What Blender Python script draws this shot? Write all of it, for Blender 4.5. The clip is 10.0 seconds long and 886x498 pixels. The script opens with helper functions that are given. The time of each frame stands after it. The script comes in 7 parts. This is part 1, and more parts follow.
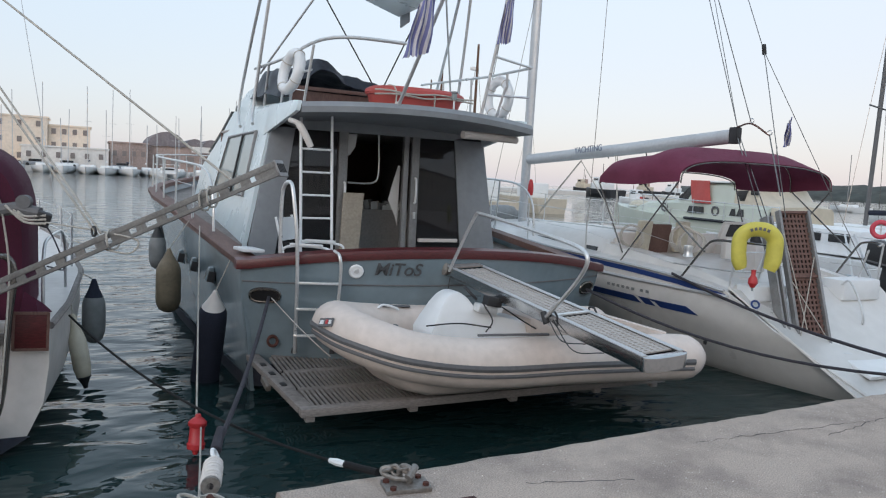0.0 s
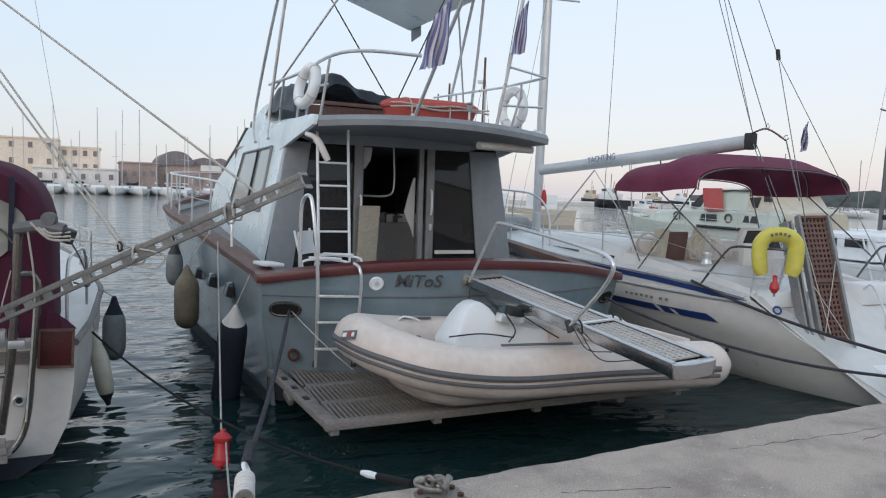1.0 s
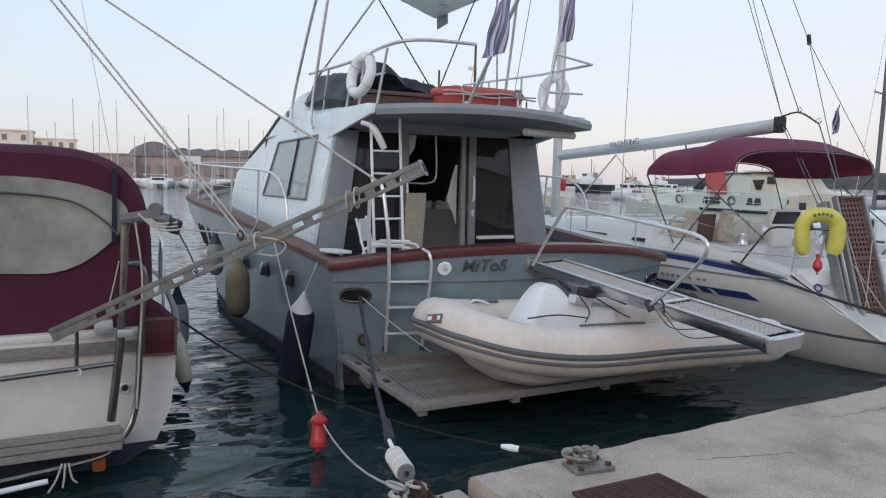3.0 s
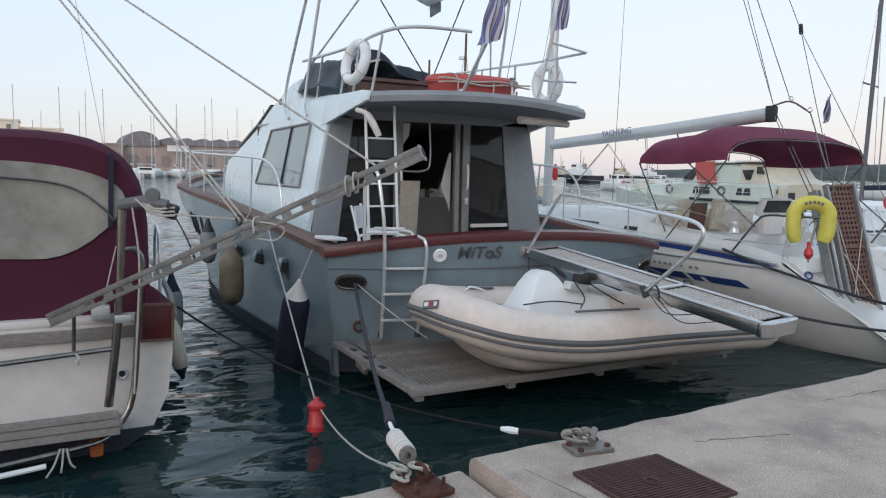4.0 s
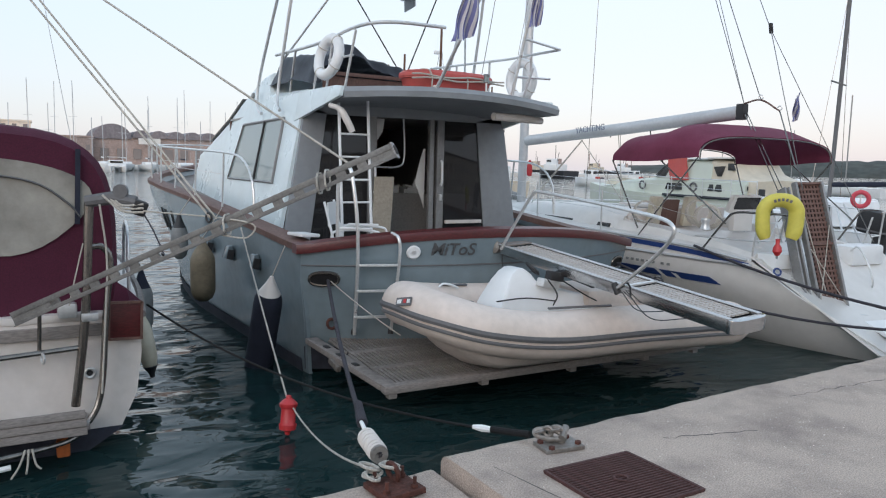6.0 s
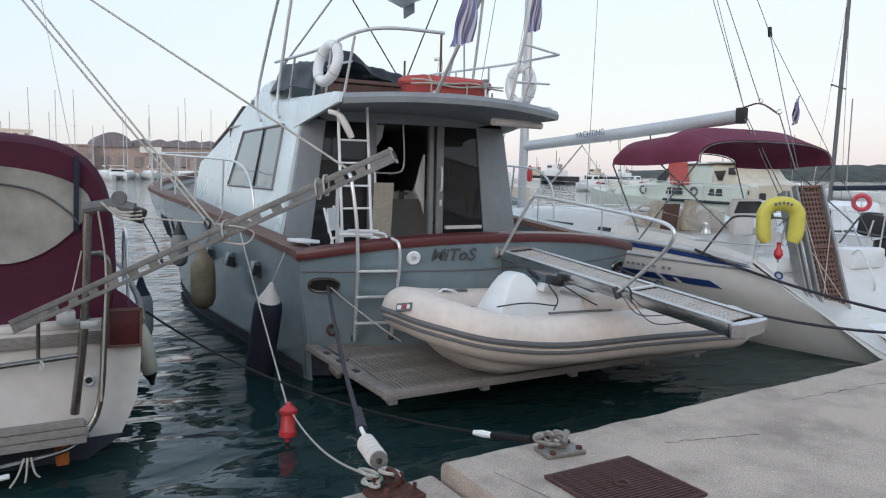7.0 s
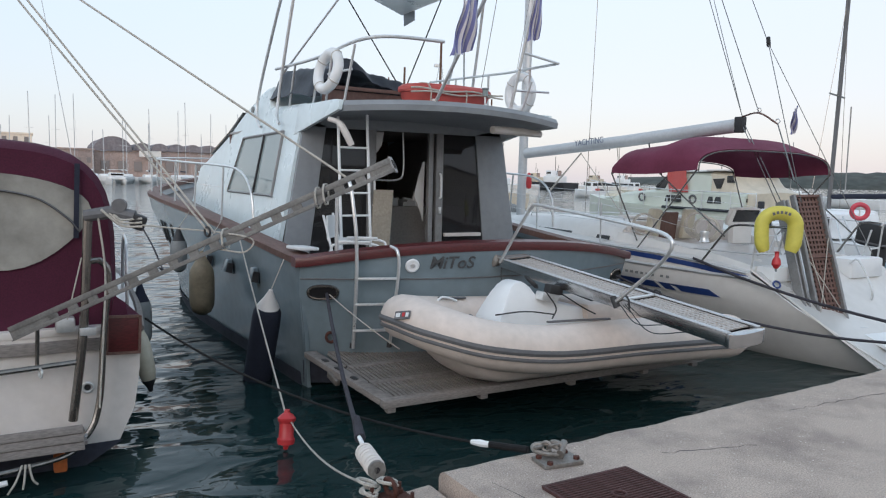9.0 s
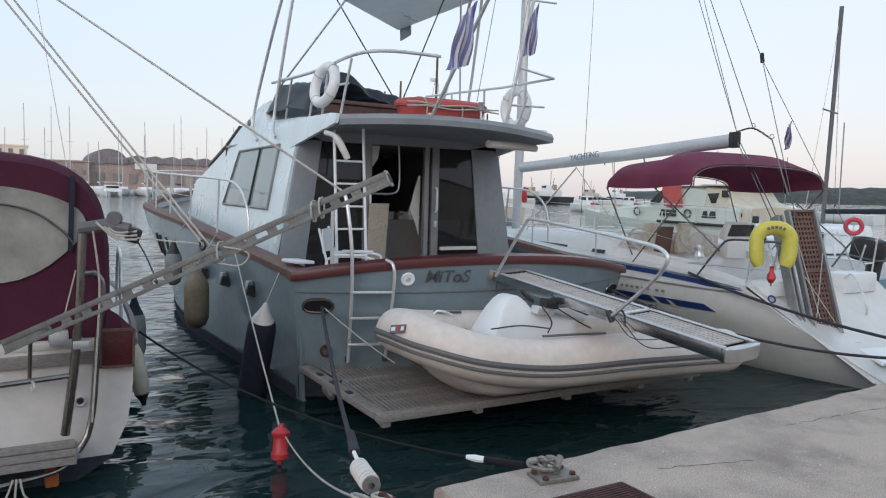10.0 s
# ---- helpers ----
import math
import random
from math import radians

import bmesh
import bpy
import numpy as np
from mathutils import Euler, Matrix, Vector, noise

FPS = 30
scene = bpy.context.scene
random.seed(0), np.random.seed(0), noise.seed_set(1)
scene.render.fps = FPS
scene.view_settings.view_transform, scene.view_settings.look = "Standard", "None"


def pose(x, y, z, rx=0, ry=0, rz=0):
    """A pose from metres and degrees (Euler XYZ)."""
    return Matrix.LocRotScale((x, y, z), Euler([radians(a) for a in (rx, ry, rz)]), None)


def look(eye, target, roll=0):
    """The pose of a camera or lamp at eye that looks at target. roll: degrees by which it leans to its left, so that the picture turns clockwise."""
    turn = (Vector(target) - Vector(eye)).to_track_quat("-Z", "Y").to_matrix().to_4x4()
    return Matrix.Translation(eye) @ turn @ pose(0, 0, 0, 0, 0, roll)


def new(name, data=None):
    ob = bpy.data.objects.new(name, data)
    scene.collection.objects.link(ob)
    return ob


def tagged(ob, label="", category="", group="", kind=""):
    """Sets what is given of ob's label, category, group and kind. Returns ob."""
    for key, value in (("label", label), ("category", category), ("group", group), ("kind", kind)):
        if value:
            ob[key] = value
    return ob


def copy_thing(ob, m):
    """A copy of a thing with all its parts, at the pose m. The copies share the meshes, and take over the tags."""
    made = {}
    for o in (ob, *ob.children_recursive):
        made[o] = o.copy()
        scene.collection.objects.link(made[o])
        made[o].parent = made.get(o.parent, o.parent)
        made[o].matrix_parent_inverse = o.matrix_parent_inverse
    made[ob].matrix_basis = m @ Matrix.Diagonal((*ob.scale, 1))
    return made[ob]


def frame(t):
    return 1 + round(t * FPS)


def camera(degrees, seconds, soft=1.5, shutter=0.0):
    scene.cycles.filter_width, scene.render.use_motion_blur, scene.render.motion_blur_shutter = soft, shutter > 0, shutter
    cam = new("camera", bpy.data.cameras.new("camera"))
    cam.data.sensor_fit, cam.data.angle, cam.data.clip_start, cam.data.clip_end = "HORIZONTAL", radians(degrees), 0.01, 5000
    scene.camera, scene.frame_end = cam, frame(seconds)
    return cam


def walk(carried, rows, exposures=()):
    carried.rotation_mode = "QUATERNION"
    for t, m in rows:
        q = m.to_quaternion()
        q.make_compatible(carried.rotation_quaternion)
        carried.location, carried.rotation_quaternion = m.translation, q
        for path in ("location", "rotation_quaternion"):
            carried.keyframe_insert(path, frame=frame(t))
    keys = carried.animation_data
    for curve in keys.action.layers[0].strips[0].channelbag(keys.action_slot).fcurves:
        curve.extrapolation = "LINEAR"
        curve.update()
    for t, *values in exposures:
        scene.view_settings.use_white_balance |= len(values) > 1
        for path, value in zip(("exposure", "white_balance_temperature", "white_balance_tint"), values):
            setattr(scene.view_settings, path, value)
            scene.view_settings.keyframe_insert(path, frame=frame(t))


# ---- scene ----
cam = camera(62.1, 10.0, soft=1.15)
# x runs along the quay, y away from it, z up from the water
PATH = [
    (0, (-3.640, -6.776, 2.288), (-2.755, -4.992, 2.101), 2.9),
    (0.5, (-3.671, -6.767, 2.284), (-2.800, -4.974, 2.112), 2.5),
    (1, (-3.731, -6.712, 2.253), (-2.867, -4.914, 2.102), 1.8),
    (1.5, (-3.902, -6.611, 2.272), (-3.031, -4.818, 2.118), 1.3),
    (2, (-4.124, -6.543, 2.263), (-3.248, -4.750, 2.114), 0.9),
    (2.5, (-4.446, -6.497, 2.250), (-3.549, -4.717, 2.084), 0.9),
    (4, (-4.670, -6.467, 2.188), (-3.730, -4.713, 1.979), 1.1),
    (4.5, (-4.652, -6.464, 2.195), (-3.690, -4.724, 1.975), 1.3),
    (5, (-4.654, -6.461, 2.210), (-3.671, -4.735, 1.982), 1.6),
    (5.5, (-4.654, -6.466, 2.213), (-3.659, -4.746, 1.984), 1.6),
    (7, (-4.629, -6.460, 2.198), (-3.634, -4.737, 1.993), 1.0),
    (7.5, (-4.635, -6.455, 2.210), (-3.642, -4.731, 2.001), 1.2),
    (8, (-4.646, -6.457, 2.221), (-3.653, -4.733, 2.011), 1.4),
    (8.5, (-4.649, -6.468, 2.224), (-3.653, -4.746, 2.019), 1.5),
    (9, (-4.637, -6.473, 2.224), (-3.639, -4.750, 2.034), 1.3),
    (9.5, (-4.629, -6.471, 2.214), (-3.625, -4.749, 2.049), 1.3),
    (10, (-4.637, -6.469, 2.226), (-3.628, -4.750, 2.073), 1.5),
]
walk(cam, [(t, look(eye, target, roll)) for t, eye, target, roll in PATH],
     exposures=[(0.0, 0.02), (2.5, -0.02), (4.0, 0.08), (5.5, 0.16), (7.0, 0.15), (8.5, 0.13), (10.0, 0.06)])

# ---- sky and light ----
world = bpy.data.worlds.new("dusk_sky")
scene.world = world
world.use_nodes = True
wt = world.node_tree
wt.nodes.clear()
w_out = wt.nodes.new("ShaderNodeOutputWorld")
w_add = wt.nodes.new("ShaderNodeAddShader")
w_sky = wt.nodes.new("ShaderNodeTexSky")
w_sky.sky_type, w_sky.sun_disc = "NISHITA", False
SUN_ELEVATION, SUN_TURN = radians(6), radians(215)
w_sky.sun_elevation, w_sky.sun_rotation = SUN_ELEVATION, SUN_TURN
w_b1 = wt.nodes.new("ShaderNodeBackground")
w_b1.inputs["Strength"].default_value = 0.05
wt.links.new(w_sky.outputs[0], w_b1.inputs["Color"])
w_tc = wt.nodes.new("ShaderNodeTexCoord")
w_sep = wt.nodes.new("ShaderNodeSeparateXYZ")
wt.links.new(w_tc.outputs["Generated"], w_sep.inputs[0])
w_ramp = wt.nodes.new("ShaderNodeValToRGB")
wt.links.new(w_sep.outputs["Z"], w_ramp.inputs["Fac"])
els = w_ramp.color_ramp.elements
els[0].position, els[0].color = 0.0, (0.61, 0.585, 0.665, 1)
els[1].position, els[1].color = 1.0, (0.46, 0.60, 0.76, 1)
for p, c in ((0.10, (0.665, 0.668, 0.765)), (0.22, (0.685, 0.725, 0.835)), (0.42, (0.64, 0.745, 0.88))):
    e = els.new(p)
    e.color = (*c, 1)
w_b2 = wt.nodes.new("ShaderNodeBackground")
w_b2.inputs["Strength"].default_value = 1.0
w_ramp2 = wt.nodes.new("ShaderNodeValToRGB")
wt.links.new(w_sep.outputs["Z"], w_ramp2.inputs["Fac"])
els = w_ramp2.color_ramp.elements
els[0].position, els[0].color = 0.0, (0.56, 0.575, 0.665, 1)
els[1].position, els[1].color = 1.0, (0.46, 0.60, 0.76, 1)
for p, c in ((0.10, (0.60, 0.65, 0.765)), (0.22, (0.61, 0.70, 0.825)), (0.42, (0.61, 0.74, 0.885))):
    e = els.new(p)
    e.color = (*c, 1)
w_side = wt.nodes.new("ShaderNodeMapRange")
w_side.inputs["From Min"].default_value, w_side.inputs["From Max"].default_value = 0.0, 0.85
wt.links.new(w_sep.outputs["X"], w_side.inputs["Value"])
w_mix = wt.nodes.new("ShaderNodeMix")
w_mix.data_type = "RGBA"
wt.links.new(w_side.outputs[0], w_mix.inputs["Factor"])
wt.links.new(w_ramp2.outputs[0], w_mix.inputs["A"])
wt.links.new(w_ramp.outputs[0], w_mix.inputs["B"])
wt.links.new(w_mix.outputs["Result"], w_b2.inputs["Color"])
wt.links.new(w_b1.outputs[0], w_add.inputs[0])
wt.links.new(w_b2.outputs[0], w_add.inputs[1])
wt.links.new(w_add.outputs[0], w_out.inputs["Surface"])
sun = new("sun", bpy.data.lights.new("sun", "SUN"))
sun.data.energy, sun.data.angle, sun.data.color = 0.9, radians(40), (1.0, 0.89, 0.84)
sun.matrix_world = look((0, 0, 30), (0.72 * 30, 0.62 * 30, 30 - 0.42 * 30))


# ---- materials ----
def mat(name, color, rough=0.5, metal=0.0, grain=30.0, vary=0.12, stain=1.5, stain_amt=0.15, stain_col=None, bump=0.1, bump_scale=None, coat=0.0, stretch=(1, 1, 1)):
    """Principled surface with fine grain, larger stains and a fine relief."""
    m = bpy.data.materials.new(name)
    m.use_nodes = True
    nt = m.node_tree
    b = nt.nodes["Principled BSDF"]
    tc = nt.nodes.new("ShaderNodeTexCoord")
    mp = nt.nodes.new("ShaderNodeMapping")
    mp.inputs["Scale"].default_value = stretch
    nt.links.new(tc.outputs["Object"], mp.inputs["Vector"])
    n1 = nt.nodes.new("ShaderNodeTexNoise")
    n1.inputs["Scale"].default_value, n1.inputs["Detail"].default_value = grain, 5
    n2 = nt.nodes.new("ShaderNodeTexNoise")
    n2.inputs["Scale"].default_value, n2.inputs["Detail"].default_value, n2.inputs["Roughness"].default_value = stain, 6, 0.65
    for n in (n1, n2):
        nt.links.new(mp.outputs[0], n.inputs["Vector"])
    r2 = nt.nodes.new("ShaderNodeMapRange")
    r2.inputs["From Min"].default_value, r2.inputs["From Max"].default_value = 0.42, 0.72
    r2.inputs["To Max"].default_value = stain_amt * 2
    nt.links.new(n2.outputs["Fac"], r2.inputs["Value"])
    r1 = nt.nodes.new("ShaderNodeMapRange")
    r1.inputs["From Min"].default_value, r1.inputs["From Max"].default_value = 0.3, 0.7
    r1.inputs["To Min"].default_value, r1.inputs["To Max"].default_value = 1 - vary, 1 + vary
    nt.links.new(n1.outputs["Fac"], r1.inputs["Value"])
    mx = nt.nodes.new("ShaderNodeMix")
    mx.data_type = "RGBA"
    mx.inputs["A"].default_value = (*color, 1)
    sc = stain_col or tuple(c * 0.55 for c in color)
    mx.inputs["B"].default_value = (*sc, 1)
    nt.links.new(r2.outputs[0], mx.inputs["Factor"])
    mul = nt.nodes.new("ShaderNodeVectorMath")
    mul.operation = "SCALE"
    nt.links.new(mx.outputs["Result"], mul.inputs[0])
    nt.links.new(r1.outputs[0], mul.inputs["Scale"])
    nt.links.new(mul.outputs[0], b.inputs["Base Color"])
    b.inputs["Metallic"].default_value = metal
    rr = nt.nodes.new("ShaderNodeMapRange")
    rr.inputs["To Min"].default_value, rr.inputs["To Max"].default_value = max(0.02, rough - 0.1), min(1, rough + 0.12)
    nt.links.new(n2.outputs["Fac"], rr.inputs["Value"])
    nt.links.new(rr.outputs[0], b.inputs["Roughness"])
    b.inputs["Coat Weight"].default_value = coat
    if bump:
        nb = nt.nodes.new("ShaderNodeTexNoise")
        nb.inputs["Scale"].default_value, nb.inputs["Detail"].default_value = bump_scale or grain * 1.7, 4
        nt.links.new(mp.outputs[0], nb.inputs["Vector"])
        bp = nt.nodes.new("ShaderNodeBump")
        bp.inputs["Strength"].default_value, bp.inputs["Distance"].default_value = bump, 0.01
        nt.links.new(nb.outputs["Fac"], bp.inputs["Height"])
        nt.links.new(bp.outputs[0], b.inputs["Normal"])
    return m


def glass_mat(name, color, rough=0.02, alpha=1.0):
    m = bpy.data.materials.new(name)
    m.use_nodes = True
    b = m.node_tree.nodes["Principled BSDF"]
    b.inputs["Base Color"].default_value = (*color, 1)
    b.inputs["Roughness"].default_value = rough
    b.inputs["IOR"].default_value = 1.45
    b.inputs["Alpha"].default_value = alpha
    return m


def water_mat():
    m = bpy.data.materials.new("harbour_water")
    m.use_nodes = True
    nt = m.node_tree
    b = nt.nodes["Principled BSDF"]
    b.inputs["Base Color"].default_value = (0.009, 0.027, 0.028, 1)
    b.inputs["Roughness"].default_value = 0.03
    b.inputs["IOR"].default_value = 1.33
    tc = nt.nodes.new("ShaderNodeTexCoord")
    mp = nt.nodes.new("ShaderNodeMapping")
    mp.inputs["Rotation"].default_value = (0, 0, radians(-25))
    mp.inputs["Scale"].default_value = (0.55, 1.0, 1.0)
    nt.links.new(tc.outputs["Object"], mp.inputs["Vector"])
    last = None
    for scale, dist, det in ((0.8, 0.26, 1), (2.3, 0.11, 1.5), (6.5, 0.014, 1)):
        n = nt.nodes.new("ShaderNodeTexNoise")
        n.inputs["Scale"].default_value, n.inputs["Detail"].default_value, n.inputs["Distortion"].default_value = scale, det, 0.6
        nt.links.new(mp.outputs[0], n.inputs["Vector"])
        bp = nt.nodes.new("ShaderNodeBump")
        bp.inputs["Strength"].default_value, bp.inputs["Distance"].default_value = 0.55, dist
        nt.links.new(n.outputs["Fac"], bp.inputs["Height"])
        if last:
            nt.links.new(last.outputs[0], bp.inputs["Normal"])
        last = bp
    nt.links.new(last.outputs[0], b.inputs["Normal"])
    return m


M_WATER = water_mat()
M_HULL = mat("grey_blue_paint", (0.19, 0.245, 0.275), 0.16, grain=8, vary=0.05, stain=0.9, stain_amt=0.2, stain_col=(0.12, 0.145, 0.155), bump=0.05, bump_scale=6)
M_GREY = mat("dull_grey_paint", (0.275, 0.295, 0.315), 0.55, grain=10, vary=0.06, stain=1.3, stain_amt=0.2, bump=0.05)
M_WHITE = mat("white_gelcoat", (0.80, 0.82, 0.83), 0.3, grain=6, vary=0.03, stain=1.2, stain_amt=0.1, stain_col=(0.55, 0.55, 0.52), bump=0.03)
# cream white toned down, with the hull's shade put into the colour
M_SAIL = mat("shaded_ivory_gelcoat", (0.67, 0.66, 0.64), 0.3, grain=6, vary=0.04, stain=1.4, stain_amt=0.15, stain_col=(0.48, 0.46, 0.42), bump=0.03)
M_CABIN = mat("cool_white_paint", (0.70, 0.80, 0.83), 0.28, grain=6, vary=0.03, stain=1.1, stain_amt=0.14, stain_col=(0.52, 0.56, 0.55), bump=0.03)
M_OFFWHITE = mat("aged_white_gelcoat", (0.70, 0.66, 0.63), 0.4, grain=9, vary=0.05, stain=1.6, stain_amt=0.2, stain_col=(0.45, 0.41, 0.35), bump=0.05)
M_WOOD = mat("varnished_mahogany", (0.085, 0.011, 0.013), 0.38, grain=26, vary=0.3, stain=3, stain_amt=0.3, stain_col=(0.07, 0.022, 0.018), coat=0.1, stretch=(1, 1, 4))
M_TEAK = mat("weathered_teak", (0.245, 0.22, 0.205), 0.75, grain=22, vary=0.22, stain=2.5, stain_amt=0.25, stretch=(1, 1, 5))
M_TEAKBROWN = mat("brown_teak", (0.15, 0.082, 0.066), 0.6, grain=24, vary=0.25, stain=3, stain_amt=0.25, stretch=(3, 1, 1))
M_STEEL = mat("stainless_steel", (0.72, 0.73, 0.73), 0.30, 0.6, grain=40, vary=0.08, stain=4, stain_amt=0.15, bump=0.02)
M_POLISH = mat("polished_steel", (0.56, 0.56, 0.56), 0.2, 1.0, grain=40, vary=0.08, stain=5, stain_amt=0.2, bump=0.02)
M_ALU = mat("dull_aluminium", (0.30, 0.30, 0.30), 0.5, 0.4, grain=60, vary=0.12, stain=5, stain_amt=0.25, bump=0.05)
M_PLANK = mat("weathered_grey_aluminium", (0.185, 0.183, 0.177), 0.55, 0.3, grain=70, vary=0.18, stain=7, stain_amt=0.35, bump=0.08)
M_STEELDK = mat("tarnished_steel", (0.23, 0.215, 0.20), 0.22, 0.9, grain=30, vary=0.15, stain=5, stain_amt=0.3, bump=0.03)
M_ALUWHITE = mat("silver_anodised_spar", (0.55, 0.56, 0.57), 0.4, 0.3, grain=20, vary=0.05, stain=2, stain_amt=0.12, bump=0.02)
M_TUBE = mat("cream_hypalon", (0.72, 0.625, 0.565), 0.55, grain=14, vary=0.05, stain=2.2, stain_amt=0.18, stain_col=(0.42, 0.37, 0.31), bump=0.08)
M_GREYRUB = mat("grey_rubber", (0.13, 0.13, 0.135), 0.6, grain=30, vary=0.1)
M_BLACK = mat("black_rubber", (0.028, 0.028, 0.03), 0.55, grain=30, vary=0.2)
# near-black that paints deep shade in holes; the black hose uses it too
M_HOLE = mat("deep_shade_and_hose_black", (0.006, 0.006, 0.007), 0.95, grain=30, vary=0.2)
M_NAVY = mat("navy_cloth_cover", (0.018, 0.022, 0.04), 0.85, grain=80, vary=0.2, stain=3, stain_amt=0.2, bump=0.3, bump_scale=160)
M_BURG = mat("faded_burgundy_canvas", (0.16, 0.026, 0.062), 0.85, grain=90, vary=0.15, stain=2, stain_amt=0.25, stain_col=(0.08, 0.01, 0.025), bump=0.25, bump_scale=220)
M_BURGDK = mat("deep_burgundy_canvas", (0.068, 0.006, 0.026), 0.85, grain=90, vary=0.18, stain=2, stain_amt=0.3, stain_col=(0.05, 0.006, 0.018), bump=0.3, bump_scale=220)
M_TARP = mat("dark_blue_tarpaulin", (0.03, 0.036, 0.05), 0.5, grain=20, vary=0.2, stain=2, stain_amt=0.2, bump=0.5, bump_scale=7)
M_ORANGE = mat("orange_fibreglass", (0.50, 0.085, 0.075), 0.5, grain=12, vary=0.08, stain=3, stain_amt=0.2, stain_col=(0.40, 0.09, 0.07))
M_RED = mat("red_plastic", (0.50, 0.035, 0.04), 0.4, grain=20, vary=0.08, stain=5, stain_amt=0.15)
M_YELLOW = mat("faded_yellow_vinyl", (0.62, 0.56, 0.10), 0.55, grain=16, vary=0.06, stain=3, stain_amt=0.15, stain_col=(0.48, 0.42, 0.09))
M_FENDER = mat("cream_vinyl_fender", (0.62, 0.58, 0.47), 0.45, grain=12, vary=0.06, stain=4, stain_amt=0.25, stain_col=(0.36, 0.30, 0.2))
M_FENDERBR = mat("dirty_tan_fender", (0.26, 0.205, 0.135), 0.6, grain=12, vary=0.12, stain=5, stain_amt=0.4, stain_col=(0.12, 0.095, 0.06))
M_FENDERGR = mat("grey_fender", (0.24, 0.25, 0.25), 0.5, grain=12, vary=0.1, stain=5, stain_amt=0.2)
M_ROPE = mat("white_rope", (0.52, 0.49, 0.44), 0.85, grain=150, vary=0.35, stain=8, stain_amt=0.3, bump=0.6, bump_scale=240)
M_ROPEDARK = mat("dark_mooring_rope", (0.05, 0.048, 0.06), 0.9, grain=140, vary=0.4, stain=6, stain_amt=0.3, bump=0.8, bump_scale=200)
M_RUST = mat("rusty_iron", (0.10, 0.036, 0.026), 0.8, 0.2, grain=40, vary=0.35, stain=8, stain_amt=0.4, stain_col=(0.045, 0.022, 0.018), bump=0.6)
M_GALV = mat("galvanised_iron", (0.27, 0.26, 0.245), 0.5, 0.6, grain=60, vary=0.2, stain=9, stain_amt=0.3, stain_col=(0.2, 0.14, 0.1), bump=0.2)
M_STONE = mat("worn_concrete", (0.525, 0.43, 0.365), 0.9, grain=120, vary=0.34, stain=2.2, stain_amt=0.46, stain_col=(0.30, 0.245, 0.215), bump=1.0, bump_scale=90)
M_GLASSDK = glass_mat("tinted_glass", (0.028, 0.028, 0.03), 0.03, 0.9)
M_GLASSLT = glass_mat("pale_window_glass", (0.26, 0.31, 0.31), 0.05)
M_VINYL = mat("clear_vinyl_window", (0.36, 0.345, 0.31), 0.1, grain=5, vary=0.12, stain=1.1, stain_amt=0.5, stain_col=(0.13, 0.125, 0.115), bump=0.25, bump_scale=3)
M_DARKIN = mat("cream_interior_lining", (0.42, 0.41, 0.40), 0.6)
M_BLUE = mat("blue_stripe", (0.02, 0.05, 0.19), 0.4, grain=10, vary=0.06)
M_ANTIF = mat("dark_antifouling", (0.03, 0.034, 0.05), 0.8, grain=20, vary=0.2, stain=4, stain_amt=0.3)


# ---- building helpers ----
def obj(name, bm, material, smooth=35):
    me = bpy.data.meshes.new(name)
    bmesh.ops.recalc_face_normals(bm, faces=bm.faces[:])
    bm.to_mesh(me)
    bm.free()
    me.materials.append(material)
    if smooth:
        me.shade_smooth()
        me.set_sharp_from_angle(angle=radians(smooth))
    return new(name, me)


def part(name, bm, material, parent=None, label="", smooth=35):
    """One mesh object under a thing or a part; its vertices are in world metres."""
    ob = obj(name, bm, material, smooth)
    if parent is not None:
        ob.parent = parent
        ob.matrix_parent_inverse = Matrix.Translation(parent.location).inverted()
    if label:
        tagged(ob, label)
    return ob


def thing(name, base, label, category, group="", kind=""):
    e = new(name)
    e.empty_display_size = 0.2
    e.location = base
    return tagged(e, label, category, group, kind)


def V(p):
    return Vector(p)


def round_path(pts, times=2, closed=False):
    """Corners cut again and again; the ends stay."""
    pts = [V(p) for p in pts]
    for _ in range(times):
        out = [] if closed else [pts[0]]
        n = len(pts)
        for i in range(n if closed else n - 1):
            a, b = pts[i], pts[(i + 1) % n]
            out += [a.lerp(b, 0.25), a.lerp(b, 0.75)]
        if not closed:
            out.append(pts[-1])
        pts = out
    return pts


def curve_path(pts, k=6):
    """Catmull-Rom through the points."""
    p = [V(q) for q in pts]
    p = [p[0] * 2 - p[1]] + p + [p[-1] * 2 - p[-2]]
    out = []
    for i in range(1, len(p) - 2):
        a, b, c, d = p[i - 1:i + 3]
        for j in range(k):
            t = j / k
            out.append(0.5 * ((2 * b) + (c - a) * t + (2 * a - 5 * b + 4 * c - d) * t * t + (3 * b - a - 3 * c + d) * t ** 3))
    out.append(p[-2])
    return out


def sag(a, b, drop, n=12):
    a, b = V(a), V(b)
    return [a.lerp(b, i / n) - V((0, 0, drop * 4 * (i / n) * (1 - i / n))) for i in range(n + 1)]


